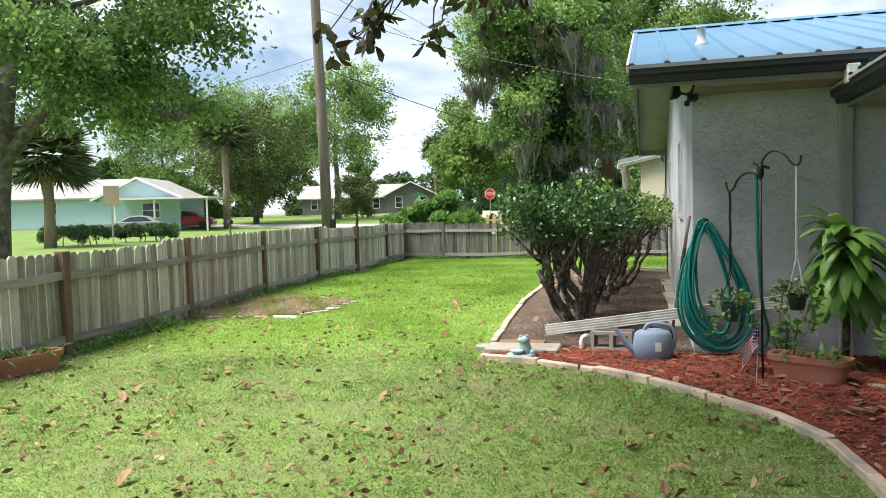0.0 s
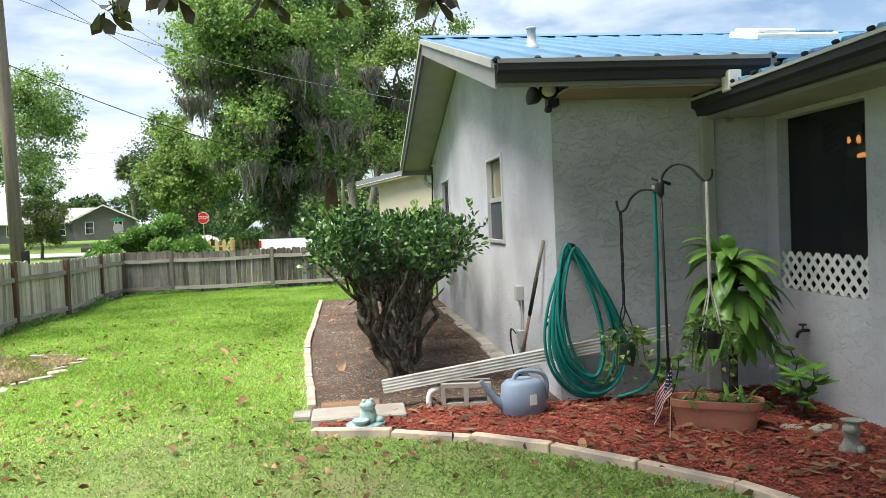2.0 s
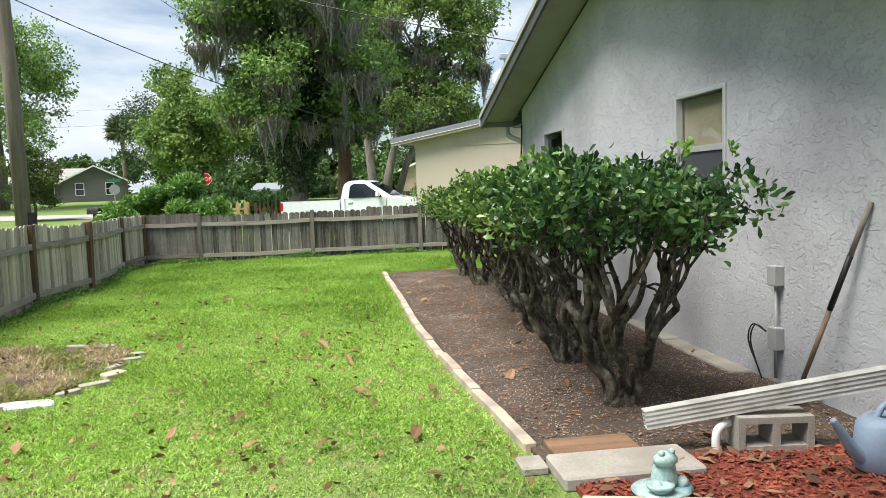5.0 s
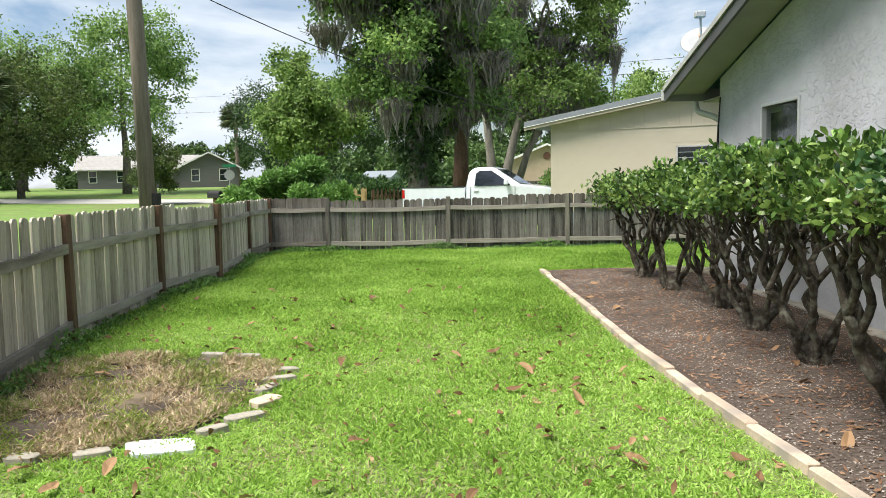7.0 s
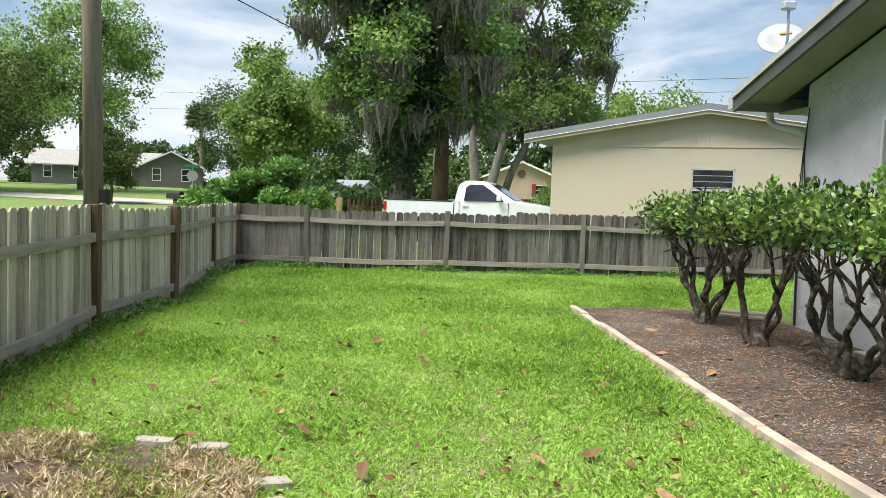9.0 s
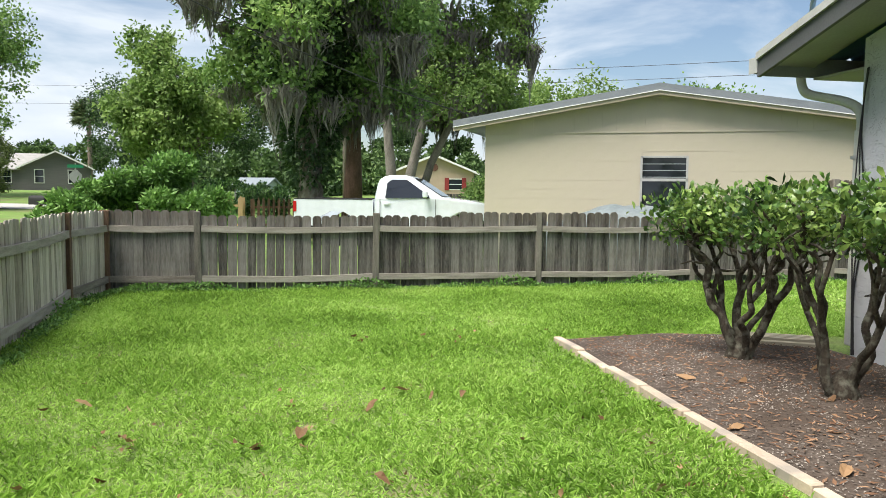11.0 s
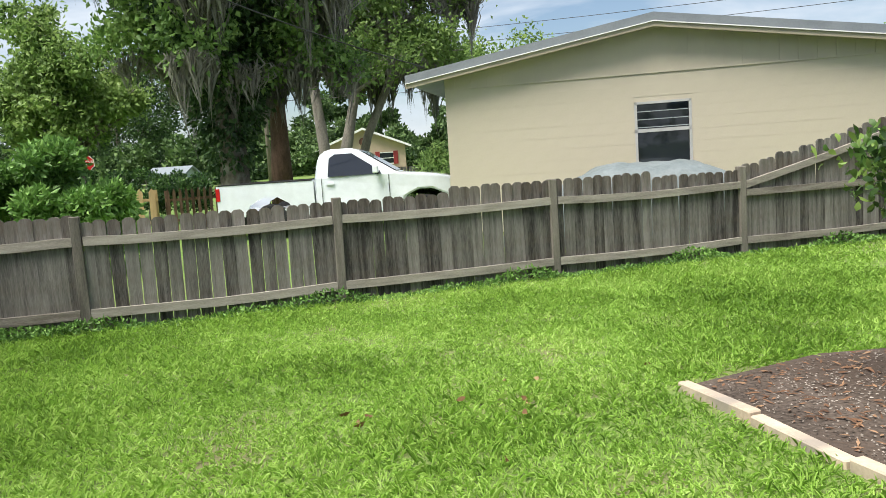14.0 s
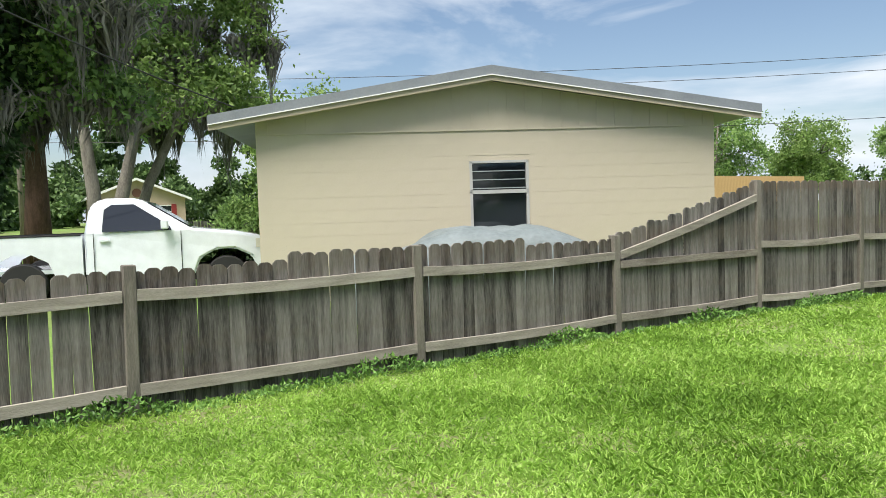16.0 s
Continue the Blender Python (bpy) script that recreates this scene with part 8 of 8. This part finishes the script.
# ---------------- roof details and the far house corner ----------------
def roof_things():
    bm = bmesh.new()
    lathe(bm, [(0.09, -0.05), (0.06, 0.02), (0.045, 0.04), (0.042, 0.17), (0.05, 0.175), (0.05, 0.19)], 14, (0.17, 4.0, roof_z(4.0)))
    tagged(part("roof_vent", bm, plain("vent_grey", (0.4, 0.41, 0.42), 0.6), smooth=True), "pale grey plumbing vent on the roof", "vent pipe")
    sk = thing("skylight", "low white-framed skylight with a blue-grey pane", "skylight", (3.5, 5.3, roof_z(5.3) + 0.02))
    sk.matrix_world = pose(3.5, 5.3, roof_z(5.3) + 0.02, math.degrees(math.atan(SL)), 0, 0)
    part("frame", boxbm(-0.5, 0.5, -0.32, 0.32, -0.02, 0.06, bevel=0.015), M_WHITE, sk)
    part("dome", boxbm(-0.46, 0.0, -0.28, 0.28, 0.06, 0.1, bevel=0.012), plain("skylight_dome", (0.6, 0.66, 0.7), 0.15), sk)
    part("dome", boxbm(0.02, 0.46, -0.28, 0.28, 0.06, 0.09, bevel=0.012), plain("skylight_blue_dome", (0.12, 0.22, 0.33), 0.15), sk)
    d = thing("satellite_dish", "pale grey satellite dish mounted at the rear roof edge", "satellite dish", (-0.12, 11.9, roof_z(11.9) - 0.02))
    bm = bmesh.new()
    tube(bm, [(0, 0, -0.03), (0, 0, 0.42), (0.0, -0.04, 0.55)], 0.024, 8)
    part("mast", bm, M_DRIP, d, smooth=True)
    bm = bmesh.new()
    lathe(bm, [(0.012, 0.0), (0.13, 0.012), (0.245, 0.046), (0.252, 0.052), (0.245, 0.058), (0.13, 0.022), (0.01, 0.01)], 32)
    bmesh.ops.transform(bm, matrix=pose(0.0, -0.06, 0.58, 52, 0, -28), verts=bm.verts[:])
    part("reflector", bm, plain("dish_grey", (0.3, 0.31, 0.32), 0.55), d, smooth=True)
    part("emblem", boxbm(-0.06, 0.07, -0.016, 0.016, 0.064, 0.068, m=pose(0.0, -0.06, 0.58, 52, 0, -28) @ pose(0.04, 0.11, -0.03)), plain("orange_emblem", (0.7, 0.2, 0.04), 0.5), d)
    bm = bmesh.new()
    tube(bm, curve_pts([(0.0, -0.05, 0.5), (-0.08, -0.36, 0.48), (-0.12, -0.44, 0.86)], 5), 0.016, 6)
    part("feed_arm", bm, M_DRIP, d, smooth=True)
    part("feed", boxbm(-0.2, -0.06, -0.5, -0.4, 0.84, 0.93, bevel=0.015), M_DRIP, d)
    pale = surface("pale_downspout_paint", (0.42, 0.42, 0.4), (0.56, 0.56, 0.53), 5, 0.5, 0.1, 60)
    t = thing("downspout", "pale grey downspout at the rear house corner", "downspout", (0, 0, 0))
    bm = bmesh.new()
    tube(bm, curve_pts([(-0.08, 12.08, 2.5), (-0.08, 12.05, 2.38), (-0.07, 11.95, 2.3), (0.02, 11.6, 2.2), (0.07, 11.47, 2.1), (0.075, 11.45, 1.9)], 5), 0.042, 10)
    part("elbow", bm, pale, t, smooth=True)
    part("pipe", boxbm(0.03, 0.12, 11.4, 11.49, 0.1, 1.95, bevel=0.012), pale, t)
    part("strap", boxbm(0.02, 0.13, 11.38, 11.5, 1.7, 1.73), M_RIM, t)
    sb = thing("splash_block", "cream ribbed splash block under the downspout", "splash block", (-0.25, 11.95, 0.02), -30)
    part("tray", boxbm(-0.35, 0.35, -0.14, 0.14, 0.0, 0.05, bevel=0.01), M_CREAM, sb)
    for k in range(4):
        part("rib", boxbm(-0.34, 0.34, -0.12 + 0.07 * k, -0.09 + 0.07 * k, 0.05, 0.075), M_CREAM, sb)
    for k in range(3):
        bm = bmesh.new()
        x = -0.015 - 0.01 * k
        tube(bm, curve_pts([(x, 11.3 - 0.02 * k, 2.44), (x - 0.01, 11.32, 1.9), (x - 0.02 * k, 11.25 + 0.03 * k, 1.2), (x, 11.33, 0.6), (x, 11.3, 0.05)]), 0.006, 5)
        tagged(part("wall_cable", bm, M_WIRE), "thin black cable running down the house corner", "cable", "wall cables")


roof_things()


# ---------------- smaller things on the walls and along the fence ----------------
def rib_end_shades():
    """Black blocks along the eaves, standing for the shade in the open rib ends."""
    dark = plain("rib_end_shade", (0.012, 0.013, 0.015), 0.9)
    rf, pf = bpy.data.objects["house_roof"], bpy.data.objects["porch_roof"]
    shade_box = boxbm(0.0, 0.05, 0.0, 0.03, 0.0, 0.026, bevel=0.008)
    me = bpy.data.meshes.new("rib_end")
    shade_box.to_mesh(me)
    shade_box.free()
    me.materials.append(dark)
    n = round((9.3 + 0.56) / 0.3)
    for i in range(8):
        o = new("rib_end", me)
        o.parent = rf
        o.location = (-0.56 + 9.86 * i / n + 0.006, EAVE_N - 0.034, 2.642)
    n = round(9.25 / 0.3)
    for i in range(n):
        o = new("rib_end", me)
        o.parent = pf
        o.matrix_local = pose(1.186, 2.75 - 9.25 * i / n - 0.056, 2.432, 0, 0, 90)


rib_end_shades()


def porch_door():
    """Glazed door seen dimly through the porch."""
    t = thing("glazed_door", "dim white glazed door at the back of the porch", "door", (2.2, 2.83, 0.02))
    # White lowered to grey, putting the porch's dimness into the door's colour.
    w = plain("dim_white_door", (0.5, 0.5, 0.48), 0.5)
    for a, b, c, d in ((0.0, 0.14, 0, 2.3), (0.78, 0.9, 0, 2.3), (0.14, 0.78, 0, 0.3), (0.14, 0.78, 2.18, 2.3), (0.56, 0.585, 0.3, 2.18), (0.33, 0.355, 0.3, 2.18)):
        part("frame", boxbm(a, b, 0.0, 0.05, c, d), w, t)
    for z in (0.75, 1.24, 1.54, 1.86):
        part("glazing_bar", boxbm(0.14, 0.78, 0.012, 0.038, z, z + 0.025), w, t)


porch_door()


def spigot(at, rz, label):
    t = thing("spigot", label, "tap", at, rz)
    bm = bmesh.new()
    tube(bm, curve_pts([(0, 0.0, 0), (0, -0.05, 0), (0, -0.085, -0.012), (0, -0.1, -0.05)], 4), 0.013, 8)
    part("spout", bm, M_BLACKIRON, t, smooth=True)
    bm = bmesh.new()
    lathe(bm, [(0.004, 0.0), (0.008, 0.03), (0.03, 0.034), (0.03, 0.044), (0.006, 0.046)], 12, (0, -0.05, 0.008))
    part("handle", bm, M_BLACKIRON, t, smooth=True)


spigot((XP, 2.25, 0.57), -90, "dark metal spigot on the porch wall")
spigot((-0.0, 2.86, 0.66), -90, "metal hose spigot at the house corner")


def footing():
    """Weathered pale footing showing along the foot of the gable wall."""
    r = random.Random(4)
    y = 4.4
    while y < 9.6:
        L = r.uniform(0.5, 1.1)
        bm = boxbm(-0.16 + r.uniform(-0.03, 0.02), -0.002, y, y + L - 0.02, 0.0, 0.05 + r.uniform(-0.008, 0.012), bevel=0.01)
        tagged(part("footing_strip", bm, M_CONCRETE), "pale worn concrete footing along the house wall", "footing", "footing pieces", kind="structure")
        y += L


footing()


def cat_statue():
    bm = bmesh.new()
    lathe(bm, [(0.03, 0), (0.085, 0.01), (0.09, 0.05), (0.07, 0.12), (0.05, 0.17), (0.03, 0.19)], 16, (0, 0, 0), 0.9, 1.1)
    lathe(bm, [(0.02, 0.16), (0.055, 0.18), (0.06, 0.21), (0.05, 0.245), (0.015, 0.26)], 16, (-0.03, -0.02, 0))
    for sg in (-1, 1):
        lathe(bm, [(0.018, 0.24), (0.012, 0.27), (0.003, 0.3)], 6, (-0.03 + sg * 0.035, -0.02, 0))
        lathe(bm, [(0.02, 0), (0.028, 0.02), (0.022, 0.1), (0.01, 0.13)], 10, (sg * 0.04 - 0.02, -0.07, 0))
    o = part("cat_statue", bm, surface("pale_blue_grey_glaze", (0.4, 0.42, 0.46), (0.62, 0.64, 0.67), 10, 0.4, 0.2, 60), smooth=True)
    o.matrix_world = pose(1.16, -0.24, 0.06, 0, 0, -20) @ Matrix.Scale(0.85, 4)
    tagged(o, "pale blue-grey ceramic cat statue on a board", "statue")
    o = part("wood_board", boxbm(0.85, 1.35, -0.5, -0.06, 0.03, 0.06, bevel=0.006), M_POST)
    tagged(o, "dark weathered board lying on the mulch", "board")


cat_statue()


def tall_corn_plant():
    t = thing("corn_plant", "tall corn plant with long drooping leaves by the porch", "plant", (1.4, -0.45, 0.02))
    r = random.Random(31)
    bm = bmesh.new()
    tube(bm, [(0, 0, -0.03), (0.02, 0.02, 0.7), (0.0, 0.03, 1.55)], [0.03, 0.026, 0.02], 10)
    part("cane", bm, M_STEM, t, smooth=True)
    for k in range(26):
        bm = bmesh.new()
        strap_leaf(bm, (0, 0.03, r.uniform(1.25, 1.6)), r.uniform(0, 6.283), r.uniform(0.1, 1.1), r.uniform(0.35, 0.5), r.uniform(0.06, 0.085), r.uniform(1.6, 2.8), r)
        part("leaf", bm, L_DRAC, t, smooth=True)


tall_corn_plant()
low_pickets("board_fence", (13.0, 25.0), (18.2, 25.4), 34, 2.15, 0.15, surface("fresh_orange_boards", (0.45, 0.27, 0.12), (0.62, 0.4, 0.2), 4, 0.8, 0.2, 30, stretch=(5, 5, 0.6)), "new orange-tan board fence beyond the cream house", False)
sb2 = thing("notice_board", "back of a tan board on a grey steel post", "sign", (-26.2, 28.0, 0), 40)
part("post", boxbm(-0.03, 0.03, -0.03, 0.03, -0.1, 3.0), M_RIM, sb2)
part("board", boxbm(-0.36, 0.36, -0.06, -0.034, 2.1, 3.1), M_TAN, sb2)
